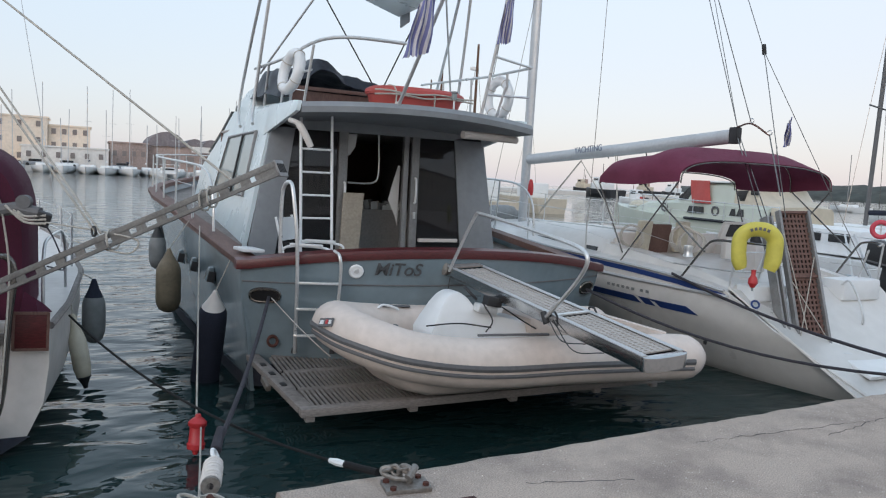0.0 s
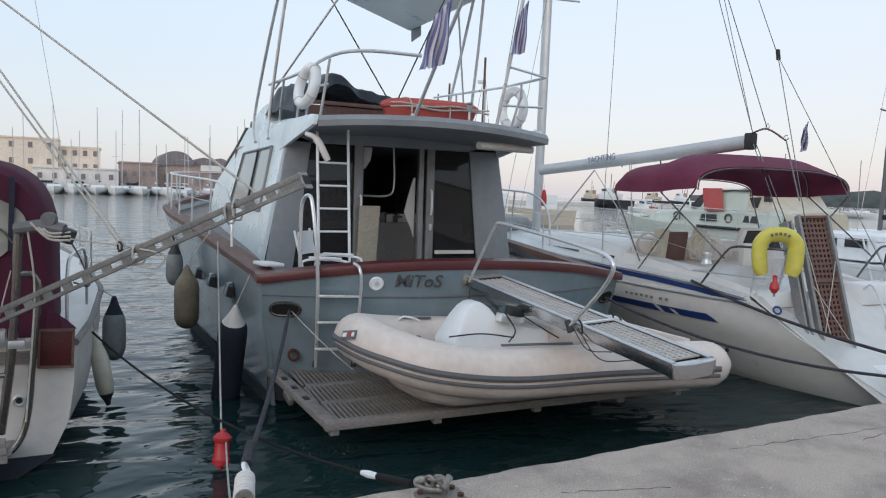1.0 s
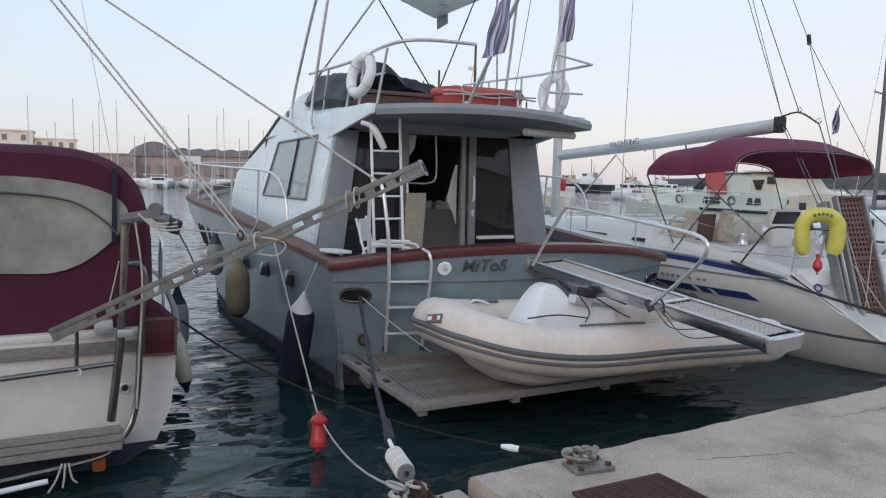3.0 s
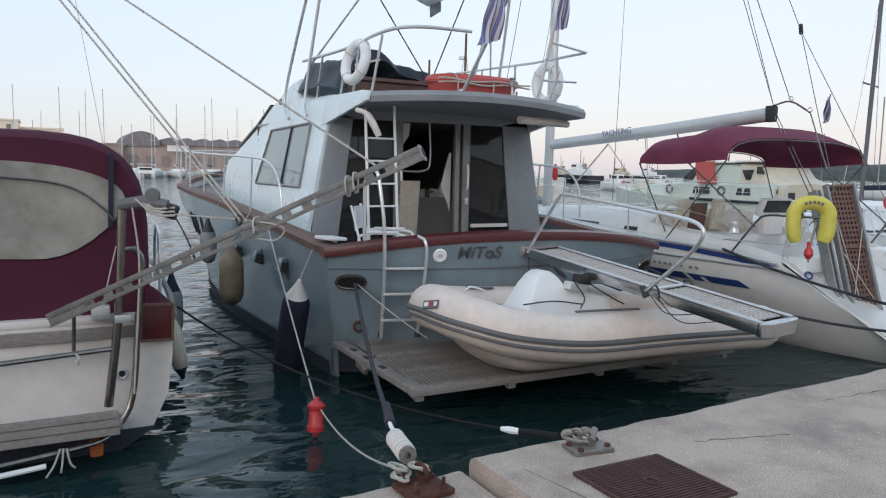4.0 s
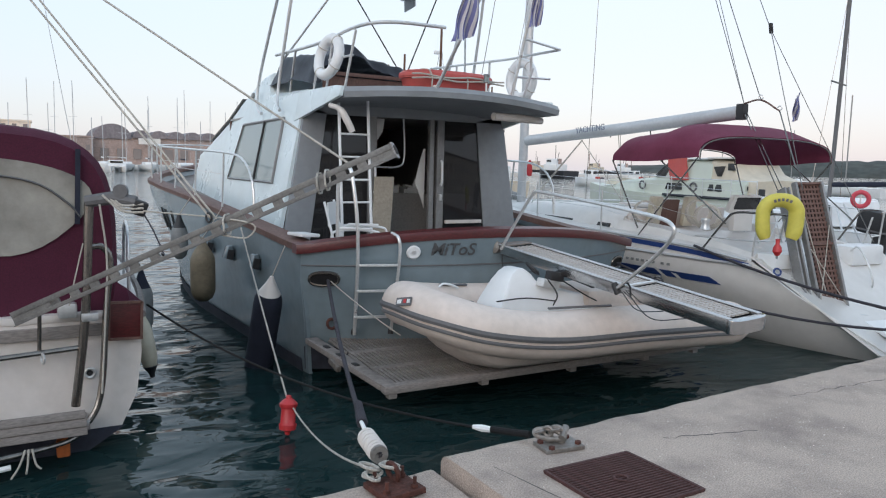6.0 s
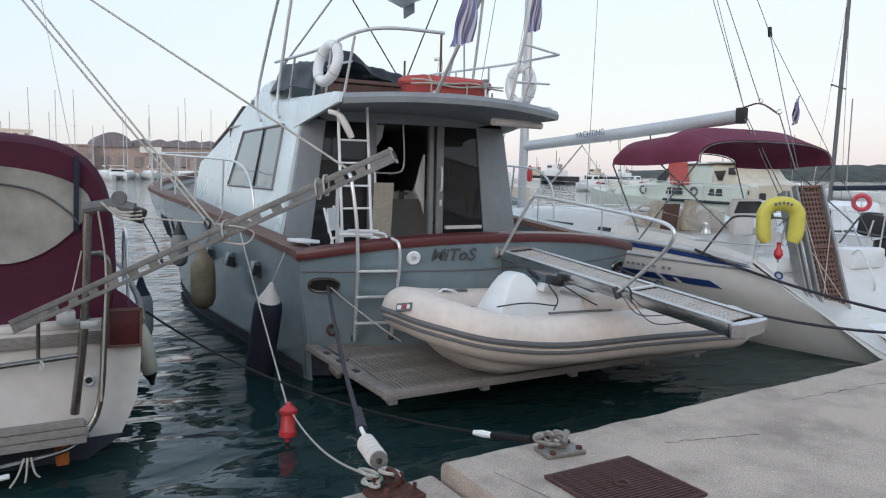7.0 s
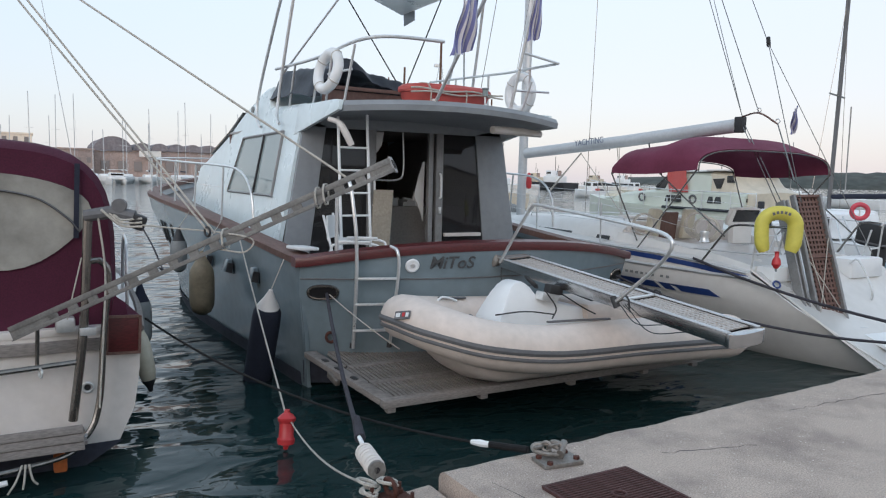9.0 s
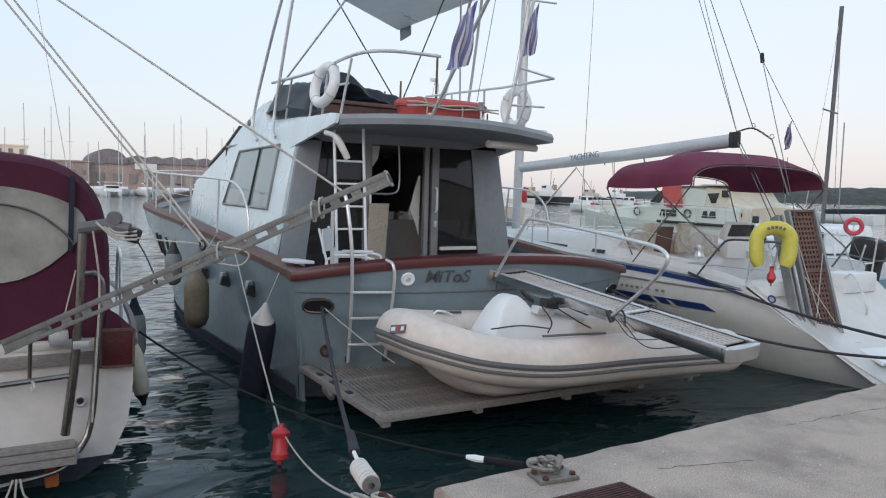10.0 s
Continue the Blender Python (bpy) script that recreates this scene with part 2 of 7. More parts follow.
def sweep(pts, r, n=8, closed=False, bm=None, caps=True, flat=1.0):
    """A tube along the points; r is a number or one per point."""
    pts = [V(p) for p in pts]
    bm = bm or bmesh.new()
    m = len(pts)
    rad = r if isinstance(r, (list, tuple)) else [r] * m
    tang = []
    for i in range(m):
        a = pts[(i - 1) % m] if closed or i else pts[0]
        b = pts[(i + 1) % m] if closed or i < m - 1 else pts[-1]
        t = b - a
        tang.append(t.normalized() if t.length > 1e-9 else V((0, 0, 1)))
    ref = V((0, 0, 1)) if abs(tang[0].z) < 0.9 else V((0, 1, 0))
    u = tang[0].cross(ref).normalized()
    rings = []
    for i in range(m):
        u = (u - tang[i] * u.dot(tang[i])).normalized()
        w = tang[i].cross(u)
        rings.append([bm.verts.new(pts[i] + (u * math.cos(2 * math.pi * j / n) + w * (math.sin(2 * math.pi * j / n) * flat)) * rad[i]) for j in range(n)])
    for i in range(m if closed else m - 1):
        a, b = rings[i], rings[(i + 1) % m]
        for j in range(n):
            bm.faces.new((a[j], a[(j + 1) % n], b[(j + 1) % n], b[j]))
    if caps and not closed:
        bm.faces.new(rings[0][::-1])
        bm.faces.new(rings[-1])
    return bm


def loft(rows, closed=False, bm=None, cap=False):
    bm = bm or bmesh.new()
    vs = [[bm.verts.new(p) for p in r] for r in rows]
    n = len(vs[0])
    for a, b in zip(vs, vs[1:]):
        for j in range(n if closed else n - 1):
            bm.faces.new((a[j], a[(j + 1) % n], b[(j + 1) % n], b[j]))
    if cap:
        bm.faces.new(vs[0][::-1])
        bm.faces.new(vs[-1])
    return bm


def thick(bm, d):
    """Gives an open sheet thickness d against its normals."""
    bmesh.ops.recalc_face_normals(bm, faces=bm.faces[:])
    bmesh.ops.solidify(bm, geom=bm.faces[:], thickness=d)
    return bm


def box(c, s, turn=None, bm=None, bevel=0.0, m=None):
    """A box with centre c and size s, turned by Euler degrees, with its edges rounded."""
    own = bmesh.new()
    bmesh.ops.create_cube(own, size=1.0)
    bmesh.ops.scale(own, vec=s, verts=own.verts)
    if bevel:
        bmesh.ops.bevel(own, geom=own.edges[:], offset=bevel, segments=2, affect="EDGES", profile=0.6)
    tm = Matrix.Translation(c) @ (Euler([radians(a) for a in turn]).to_matrix().to_4x4() if turn else Matrix())
    if m is not None:
        tm = m @ tm
    bmesh.ops.transform(own, matrix=tm, verts=own.verts)
    if bm is None:
        return own
    return join(bm, own)


def join(bm, own):
    me = bpy.data.meshes.new("tmp")
    own.to_mesh(me)
    own.free()
    bm.from_mesh(me)
    bpy.data.meshes.remove(me)
    return bm


def prism(poly, d, bm=None, bevel=0.0):
    """A flat polygon pushed along d."""
    own = bmesh.new()
    a = [own.verts.new(p) for p in poly]
    b = [own.verts.new(V(p) + V(d)) for p in poly]
    own.faces.new(a)
    own.faces.new(b[::-1])
    n = len(a)
    for i in range(n):
        own.faces.new((a[i], b[i], b[(i + 1) % n], a[(i + 1) % n]))
    bmesh.ops.recalc_face_normals(own, faces=own.faces[:])
    if bevel:
        bmesh.ops.bevel(own, geom=own.edges[:], offset=bevel, segments=2, affect="EDGES", profile=0.6)
    return own if bm is None else join(bm, own)


def lathe(profile, at, axis=(0, 0, 1), n=18, bm=None):
    """Profile rows (r, h) turned round an axis through at."""
    q = V((0, 0, 1)).rotation_difference(V(axis)).to_matrix()
    rows = [[V(at) + q @ V((r * math.cos(2 * math.pi * j / n), r * math.sin(2 * math.pi * j / n), h)) for j in range(n)] for r, h in profile]
    own = loft(rows, closed=True, cap=True)
    bmesh.ops.remove_doubles(own, verts=own.verts, dist=1e-5)
    return own if bm is None else join(bm, own)


def ring(at, axis, big, small, n=28, k=10, flat=1.0, bm=None):
    q = V((0, 0, 1)).rotation_difference(V(axis).normalized()).to_matrix()
    pts = [V(at) + q @ V((big * math.cos(2 * math.pi * i / n), big * math.sin(2 * math.pi * i / n), 0)) for i in range(n)]
    return sweep(pts, small, k, closed=True, bm=bm, flat=flat)


def letters(name, words, size, m, material, parent, depth=0.004, bold=0.0, shear=0.0):
    cu = bpy.data.curves.new(name, "FONT")
    cu.body, cu.size, cu.extrude, cu.offset, cu.shear = words, size, depth, bold, shear
    cu.align_x = "LEFT"
    tmp = bpy.data.objects.new("tmp", cu)
    scene.collection.objects.link(tmp)
    me = bpy.data.meshes.new_from_object(tmp.evaluated_get(bpy.context.evaluated_depsgraph_get()))
    bpy.data.objects.remove(tmp)
    me.transform(m)
    me.materials.clear()
    me.materials.append(material)
    ob = new(name, me)
    ob.parent = parent
    ob.matrix_parent_inverse = Matrix.Translation(parent.location).inverted()
    return ob


def lerp_table(x, table):
    """Smooth value at x from rows (x, value...)."""
    if x <= table[0][0]:
        return table[0][1:]
    for a, b in zip(table, table[1:]):
        if x <= b[0]:
            t = (x - a[0]) / (b[0] - a[0])
            return tuple(p + (q - p) * t for p, q in zip(a[1:], b[1:]))
    return table[-1][1:]


# ---- water and quay ----
def build_water():
    bm = bmesh.new()
    bmesh.ops.create_grid(bm, x_segments=8, y_segments=8, size=3500)
    ob = obj("water", bm, M_WATER, 0)
    tagged(ob, "dark green rippled harbour water", "water", kind="structure")


build_water()
QUAY_Y = -3.10


def build_quay():
    quay = thing("pavement", (0, -10, 0.3), "pale worn concrete quay with a rough edge", "quay", kind="structure")

    def block(x0, x1, top, y_edge, name):
        n = max(6, int(min(x1 - x0, 16) / 0.06))
        xs = [x0 + (x1 - x0) * i / n for i in range(n + 1)]
        prof = ((-0.01, -1.5), (0.0, top - 0.30), (0.0, top - 0.05), (-0.015, top - 0.022), (-0.035, top - 0.008), (-0.07, top), (-0.5, top), (-1.2, top), (-30, top))
        rows = []
        for x in xs:
            r = []
            for k, (dy, z) in enumerate(prof):
                w = noise.noise((x * 3.1, dy * 4, z * 3)) * 0.016 + noise.noise((x * 14, dy, z * 9)) * 0.006 if 1 <= k <= 5 else 0
                chip = max(0, noise.noise((x * 2.3, 7.7, top)) - 0.35) * 0.09 if 2 <= k <= 4 else 0
                r.append((x, y_edge + 0.047 * x + dy + w - chip, z + w * 0.35 - chip * 0.4))
            rows.append(r)
        bm = loft(rows)
        # ends
        for row in (rows[0], rows[-1]):
            bm.faces.new([bm.verts.new(p) for p in row] + [bm.verts.new((row[0][0], y_edge + 0.047 * row[0][0] - 30, -1.5))])
        part(name, bm, M_STONE, quay, "", 40)

    block(-2.75, 9.0, 0.70, QUAY_Y, "slab")
    block(9.02, 60, 0.70, QUAY_Y, "slab")
    block(-11.0, -2.79, 0.61, QUAY_Y + 0.08, "slab")
    block(-60, -11.02, 0.61, QUAY_Y + 0.08, "slab")
    return quay


QUAY = build_quay()

# ---- motor yacht ----
yacht = thing("motor_yacht", (0, 6, 0), "grey and white motor yacht moored stern-to at the quay", "boat")
Y_HALF = [(0.57, 2.2, 1.29), (1.8, 2.27, 1.38), (3.4, 2.37, 1.50), (5, 2.44, 1.60), (7, 2.48, 1.67), (9, 2.40, 1.73), (10.5, 2.05, 1.81), (12, 1.3, 1.95), (13.0, 0.55, 2.05), (13.5, 0.04, 2.1)]


def transom_y(x, z):
    return 0.57 * (x / 2.2) ** 2 + (1.36 - z) * 0.22


def transom_top(x):
    return 1.285 - 0.016 * x + 0.2 * (1 - abs(x / 2.2) ** 2.2)


def list_z(x):
    """The yacht lists a little to starboard."""
    return -0.017 * x


def yacht_hull():
    rows = []
    stations = [0.57 + 12.93 * (i / 40) for i in range(41)]
    for i, y in enumerate(stations):
        w, zs = lerp_table(y, Y_HALF)
        f = max(0.0, (y - 5) / 8.5)
        wl = w * (0.93 - 0.55 * f ** 1.5)
        half = [(w, zs), (w * (0.992 - 0.03 * f), zs - 0.25), (w * 0.4 + wl * 0.6, zs * 0.45), (wl, 0.02), (wl * 0.93, -0.35), (0.0, -0.9)]
        if i == 0:
            row = [(-a, transom_y(a, max(z, 0)) if a > 0.2 else 0.9, z) for a, z in half] + [(a, transom_y(a, max(z, 0)), z) for a, z in half[-2::-1]]
        else:
            sh = 0.9 * f * f
            row = [(-a, y - sh * (1 - max(z, 0) / zs), z + list_z(-a) * max(z, 0) / zs) for a, z in half] + [(a, y - sh * (1 - max(z, 0) / zs), z + list_z(a) * max(z, 0) / zs) for a, z in half[-2::-1]]
        rows.append(row)
    part("hull", thick(loft(rows), 0.04), M_HULL, yacht, "grey-blue painted hull", 50)
    # bulwark and hull transom, bowed aft
    narrow = lambda z: lerp_table(z, [(0.02, 0.93), (0.58, 0.958), (1.04, 0.993), (1.3, 1.0)])[0] + 0.004
    on_tr = lambda x, z: (x * (narrow(z) + 0.004), transom_y(x, z) - 0.012, z)
    rows = []
    for i in range(33):
        x = -2.2 + 4.4 * i / 32
        top = transom_top(x)
        rows.append([(x * narrow(z), transom_y(x, z) - 0.006, z) for z in [0.05 + (top - 0.05) * k / 8 for k in range(9)]])
    tr = part("transom", thick(loft(rows), 0.05), M_HULL, yacht, "grey transom bowed aft")
    # thin dark tube paints the shadow line of the strake's groove
    for zz, nm in ((1.19, "strake"),):
        rows = [(x * 0.997, transom_y(x, zz) - 0.012, zz) for x in [-2.2 + 4.4 * i / 32 for i in range(33)]]
        part(nm, sweep(rows, 0.008, 6), M_GREYRUB, tr)
    rows = [[on_tr(x, 0.045), on_tr(x, 0.30)] for x in [-2.2 + 4.4 * i / 32 for i in range(33)]]
    part("boot_top", thick(loft(rows), 0.006), M_ANTIF, tr, "dark antifouling band")
    for s in (-1, 1):
        rows = []
        for i in range(1, 37):
            y = stations[i]
            w, zs = lerp_table(y, Y_HALF)
            f = max(0.0, (y - 5) / 8.5)
            wl = w * (0.93 - 0.55 * f ** 1.5)
            sh = 0.9 * f * f
            rows.append([(s * (wl + 0.012), y - sh, 0.0), (s * (wl + (w * 0.4 - wl * 0.4) * 0.17 / (zs * 0.45) + 0.012), y - sh * 0.93, 0.15)])
        part("boot_top", thick(loft(rows), 0.006), M_ANTIF, yacht, "dark antifouling band")
    # mahogany cap on the transom and along the sides
    rows = []
    for i in range(41):
        x = -2.26 + 4.52 * i / 40
        y, z = transom_y(x, 1.4) - 0.035, transom_top(max(-2.2, min(2.2, x)))
        d = 0.13
        rows.append([(x, y, z - 0.01), (x, y - 0.008, z + 0.045), (x, y + 0.005, z + 0.082), (x, y + d, z + 0.098), (x, y + d + 0.005, z - 0.01)])
    part("cap_rail", loft(rows, closed=True, cap=True), M_WOOD, yacht, "varnished mahogany cap rail on the transom", 40)
    for s in (-1, 1):
        rows = []
        for i in range(41):
            y = 0.55 + 12.8 * i / 40
            w, z = lerp_table(y, Y_HALF)
            z += list_z(s * w)
            rows.append([(s * (w + 0.03), y, z - 0.005), (s * (w + 0.035), y, z + 0.06), (s * (w + 0.01), y, z + 0.078), (s * (w - 0.18), y, z + 0.078), (s * (w - 0.18), y, z - 0.005)])
        part("side_cap_rail", loft(rows, closed=True, cap=True), M_TEAKBROWN, yacht, "worn brown wooden side cap rail", 40)
    # decks
    hw = lambda y: lerp_table(y, Y_HALF)
    for s in (-1, 1):
        rows = [[(s * (hw(y)[0] - 0.06), y, hw(y)[1] - 0.12 + list_z(s * 2)), (s * 1.3, y, hw(y)[1] - 0.12 + list_z(s * 2))] for y in [2.6 + 6.8 * i / 14 for i in range(15)]]
        part("side_deck", thick(loft(rows), 0.03), M_TEAK, yacht)
    rows = [[(-hw(y)[0] + 0.06, y, hw(y)[1] - 0.12), (hw(y)[0] - 0.06, y, hw(y)[1] - 0.12)] for y in [9.3 + 4.1 * i / 10 for i in range(11)]]
    part("foredeck", thick(loft(rows), 0.03), M_TEAK, yacht)
    part("cockpit_sole", box((0, 1.67, 0.66), (3.6, 1.86, 0.04)), M_TEAK, yacht)


yacht_hull()

ZB = 1.2


def cab_w(y, z):
    return (1.81 - 0.186 * (z - 1.35)) - 0.035 * max(0, y - 5) ** 1.3


def yacht_cabin():
    prof = [(2.56, 3.14), (3.6, 3.17), (4.05, 3.2), (4.2, 3.5), (4.55, 3.48), (5.5, 3.2), (6.4, 2.9), (8.0, 2.55), (9.0, 2.38), (9.35, 1.55)]
    rows = []
    for y, zt in prof:
        wb, wt = cab_w(y, ZB), cab_w(y, zt)
        crown = 0.05 if zt < 3.3 else 0.0
        rows.append([(-wb, y, ZB), (-cab_w(y, (ZB + zt) / 2), y, (ZB + zt) / 2), (-wt, y, zt - 0.05), (-wt + 0.05, y, zt), (0, y, zt + crown), (wt - 0.05, y, zt), (wt, y, zt - 0.05), (cab_w(y, (ZB + zt) / 2), y, (ZB + zt) / 2), (wb, y, ZB)])
    bm = loft(rows)
    shell = part("cabin_shell", thick(bm, 0.05), M_CABIN, yacht, "white cabin sides and flybridge front", 30)
    # white wings that carry the roof aft
    for s in (-1, 1):
        poly = [(s * (cab_w(2.6, z) + 0.003), y, z) for y, z in ((2.74, 2.74), (2.74, 3.115), (2.56, 3.115), (1.5, 3.10), (1.33, 3.08), (1.33, 2.97))]
        part("roof_wing", prism(poly, (-s * 0.05, 0, 0), bevel=0.008), M_CABIN, yacht)
    # roof overhang with a bowed edge
    rows = []
    for i in range(25):
        x = -1.45 + 2.9 * i / 24
        x += 0.10 * max(0.0, x / 1.45)
        y0 = 1.34 - 0.24 * (1 - (x / 1.5) ** 2) - 0.08 * (x + 1.45) / 3
        cr = 0.072 * (1 - (x / 1.5) ** 2) - 0.010 * x
        rows.append([(x, y0, 2.935 + cr), (x, y0 - 0.015, 3.0 + cr), (x, y0 + 0.03, 3.055 + cr), (x, 4.2, 3.085 + cr), (x, 4.2, 2.98 + cr), (x, 2.6, 2.9 + cr), (x, y0 + 0.12, 2.93 + cr)])
    roof = part("roof", loft(rows, closed=True, cap=True), M_GREY, yacht, "grey cockpit roof with a bowed aft edge")
    part("awning_roll", sweep([(0.62, 1.42, 2.86), (1.1, 1.5, 2.86), (1.5, 1.58, 2.85)], [0.05, 0.055, 0.045], 10), M_OFFWHITE, roof, "rolled white awning under the roof edge")
    # aft bulkhead with window and door openings
    yb, t = 2.5, 0.06

    def panel(poly, name="bulkhead_panel", m=M_GREY, dy=0.0, d=t):
        return part(name, prism([(x, yb + dy, z) for x, z in poly], (0, d, 0), bevel=0.006), m, yacht)

    panel([(-1.86, 0.68), (-1.49, 0.68), (-1.2, 2.86), (-1.485, 2.95)])
    panel([(1.30, 0.68), (1.90, 0.68), (1.50, 2.95), (1.06, 2.86)])
    panel([(-1.49, 2.84), (1.50, 2.84), (1.47, 3.0), (-1.46, 3.0)])
    for x0, x1 in ((-0.62, -0.50), (0.30, 0.37), (0.42, 0.53)):
        panel([(x0, 0.68), (x1, 0.68), (x1, 2.845), (x0, 2.845)], "door_frame", M_ALU, -0.012, 0.07)
    panel([(-1.5, 0.68), (-0.62, 0.68), (-0.62, 0.85), (-1.48, 0.85)])
    panel([(0.53, 0.68), (1.3, 0.68), (1.29, 0.85), (0.53, 0.85)])
    p = panel([(-1.475, 0.85), (-0.62, 0.85), (-0.62, 2.84), (-1.205, 2.84)], "window_pane", M_GLASSDK, 0.02, 0.012)
    q = panel([(0.53, 0.85), (1.285, 0.85), (1.065, 2.84), (0.53, 2.84)], "window_pane", M_GLASSDK, 0.02, 0.012)
    # side windows
    for s in (-1, 1):
        def sw(y, z, off):
            return (s * (cab_w(y, z) + off), y, z)
        cor = [(3.15, 1.95), (5.56, 1.95), (5.1, 2.78), (3.15, 2.80)]
        pane = part("side_window", prism([sw(y, z, 0.012) for y, z in cor], (-s * 0.03, 0, 0)), M_GLASSLT, yacht, "pale side window in a thin frame")
        part("window_frame", sweep(round_path([sw(y, z, 0.014) for y, z in cor], 0), 0.022, 6, closed=True), M_ALU, pane)
        part("window_bar", sweep([sw(4.05, 1.95, 0.02), sw(3.98, 2.79, 0.02)], 0.018, 6), M_BLACK, pane)
    # windscreen on the sloping front
    zt = lambda y: lerp_table(y, [(a, b) for a, b in prof])[0]
    rows = [[(x * cab_w(y, zt(y)), y, zt(y) + 0.03 + 0.03 * (1 - abs(x))) for x in (-1.005, -0.5, 0, 0.5, 1.005)] for y in (5.55, 6.4, 7.2, 7.9)]
    part("windscreen", thick(loft(rows), 0.02), M_GLASSDK, yacht, "dark raked windscreen")
    # cabin inside
    part("saloon_floor", box((0, 4.6, 0.7), (3.3, 4.1, 0.04)), M_DARKIN, yacht)


yacht_cabin()


PLAT_X = lambda y: 1.985 + 0.075 * (y + 0.95)


def yacht_platform():
    """Front board, raked edge boards, inner beams and crossbars; the slats come last in the file."""
    plat = part("swim_platform", box((0, -0.905, 0.29), (3.97, 0.09, 0.075), bevel=0.012), M_TEAK, yacht, "weathered slatted wooden swim platform")
    for s in (-1, 1):
        poly = [(s * PLAT_X(-0.86), -0.858, 0.265), (s * (PLAT_X(-0.86) - 0.13), -0.858, 0.265), (s * (PLAT_X(0.72) - 0.13), 0.72, 0.265), (s * PLAT_X(0.72), 0.72, 0.265)]
        edge = part("edge_board", prism(poly, (0, 0, 0.06), bevel=0.01), M_TEAK, plat)
        for y in (-0.28, 0.05, 0.34):
            part("hinge_plate", box((s * (PLAT_X(y) - 0.06), y, 0.328), (0.05, 0.09, 0.012), (0, 0, -4 * s), bevel=0.004), M_BLACK, edge, "black hinge plate")
        part("stay_bracket", box((s * (PLAT_X(0) + 0.01), 0.0, 0.25), (0.05, 0.2, 0.06), (12, 0, -4 * s), bevel=0.012), M_GALV, edge, "galvanised stay bracket")
    for x in (-0.62, 0.66):
        part("beam", box((x, -0.07, 0.288), (0.11, 1.58, 0.05), bevel=0.01), M_TEAK, plat)
    for y in (-0.42, 0.10, 0.62):
        part("crossbar", box((0, y, 0.296), (3.74, 0.085, 0.05), bevel=0.008), M_TEAK, plat)
    for x in (-1.90, -0.95, 0.1, 1.1, 1.85):
        part("bracket", box((x, -0.90, 0.235), (0.08, 0.07, 0.06), bevel=0.008), M_TEAK, plat)
    return plat


PLATFORM = yacht_platform()


# ---- dinghy on the platform ----
def build_dinghy():
    d = thing("inflatable_dinghy", (0, -1.0, 0.32), "cream inflatable dinghy with grey rub strips, on the swim platform", "dinghy")
    near = [(1.80, -1.56, 0.69), (1.2, -1.52, 0.71), (0.2, -1.44, 0.725), (-0.8, -1.36, 0.745), (-1.45, -1.26, 0.84), (-1.83, -1.02, 0.95), (-1.95, -0.68, 1.0)]
    far = [(-1.88, -0.36, 0.97), (-1.5, -0.12, 0.89), (-0.8, -0.02, 0.80), (0.2, -0.06, 0.75), (1.2, -0.16, 0.74), (1.7, -0.24, 0.73)]
    squeeze = 0.905
    bow = lambda x: max(0.0, min(1.0, (-0.3 - x) / 1.3))
    pts = curve_path([(1.96 + (x - 1.96) * squeeze, y, z - 0.045 * bow(x)) for x, y, z in near + far], 6)
    n = len(pts)
    rad = []
    for i in range(n):
        e = min(i, n - 1 - i)
        rad.append(0.222 * (0.4 if e == 0 else 0.76 if e == 1 else 0.94 if e == 2 else 1.0) - 0.015 * bow(pts[i].x))
    tube = part("tube", sweep(pts, rad, 20), M_TUBE, d, "cream inflated side tube", 60)
    # rub strips along the outside
    for dz, rr in ((0.005, 0.0165), (-0.062, 0.0105)):
        out = []
        for i, p in enumerate(pts[3:-3]):
            a, b = pts[i + 2], pts[i + 4]
            t = (b - a).normalized()
            o = t.cross(V((0, 0, 1))).normalized()
            if o.dot(p - V((0.2, -0.8, p.z))) < 0:
                o = -o
            out.append(p + o * math.sqrt(max(0.0, (0.225 - 0.015 * bow(p.x)) ** 2 - dz ** 2)) + V((0, 0, dz)))
        part("rub_strip", sweep(out, rr, 6, flat=1.8), M_GREYRUB, tube, "grey rubber rub strip")
    # rigid hull under the tubes
    rows = []
    for i in range(19):
        x = -1.80 + 3.60 * i / 18
        f = max(0.0, (-1.1 - x) / 0.78)
        half = 0.60 * math.sqrt(max(0.01, 1 - f ** 2.4))
        zc = 0.72 + 0.16 * f ** 1.3
        keel = 0.345 + 0.42 * f ** 2.2
        yc = -0.76 - 0.035 * x
        near = [(half + 0.02, zc - 0.05), (half * 0.98, zc * 0.62 + keel * 0.38), (half * 0.86, zc * 0.3 + keel * 0.7), (half * 0.62, keel + 0.05), (half * 0.3, keel + 0.015)]
        x = 1.96 + (x - 1.96) * squeeze
        rows.append([(x, yc - h, z) for h, z in near] + [(x, yc, keel)] + [(x, yc + h, z) for h, z in near[::-1]])
    part("rigid_hull", thick(loft(rows), 0.02), M_TUBE, d, "cream rigid V hull", 60)
    part("floor", box((0.4, -0.8, 0.62), (2.2, 1.0, 0.03)), M_TUBE, d)
    part("transom_board", box((1.45, -0.86, 0.72), (0.06, 1.15, 0.42), bevel=0.01), M_TUBE, d)
    # steering console with its sloping front
    poly = [(-0.84, -0.98, 0.9), (-0.79, -0.98, 1.0), (-0.72, -0.98, 1.13), (-0.66, -0.98, 1.21), (-0.60, -0.98, 1.25), (-0.52, -0.98, 1.255), (-0.44, -0.98, 1.20), (-0.36, -0.98, 1.10), (0.0, -0.98, 1.0), (0.3, -0.98, 0.96), (0.3, -0.98, 0.62), (-0.84, -0.98, 0.62)]
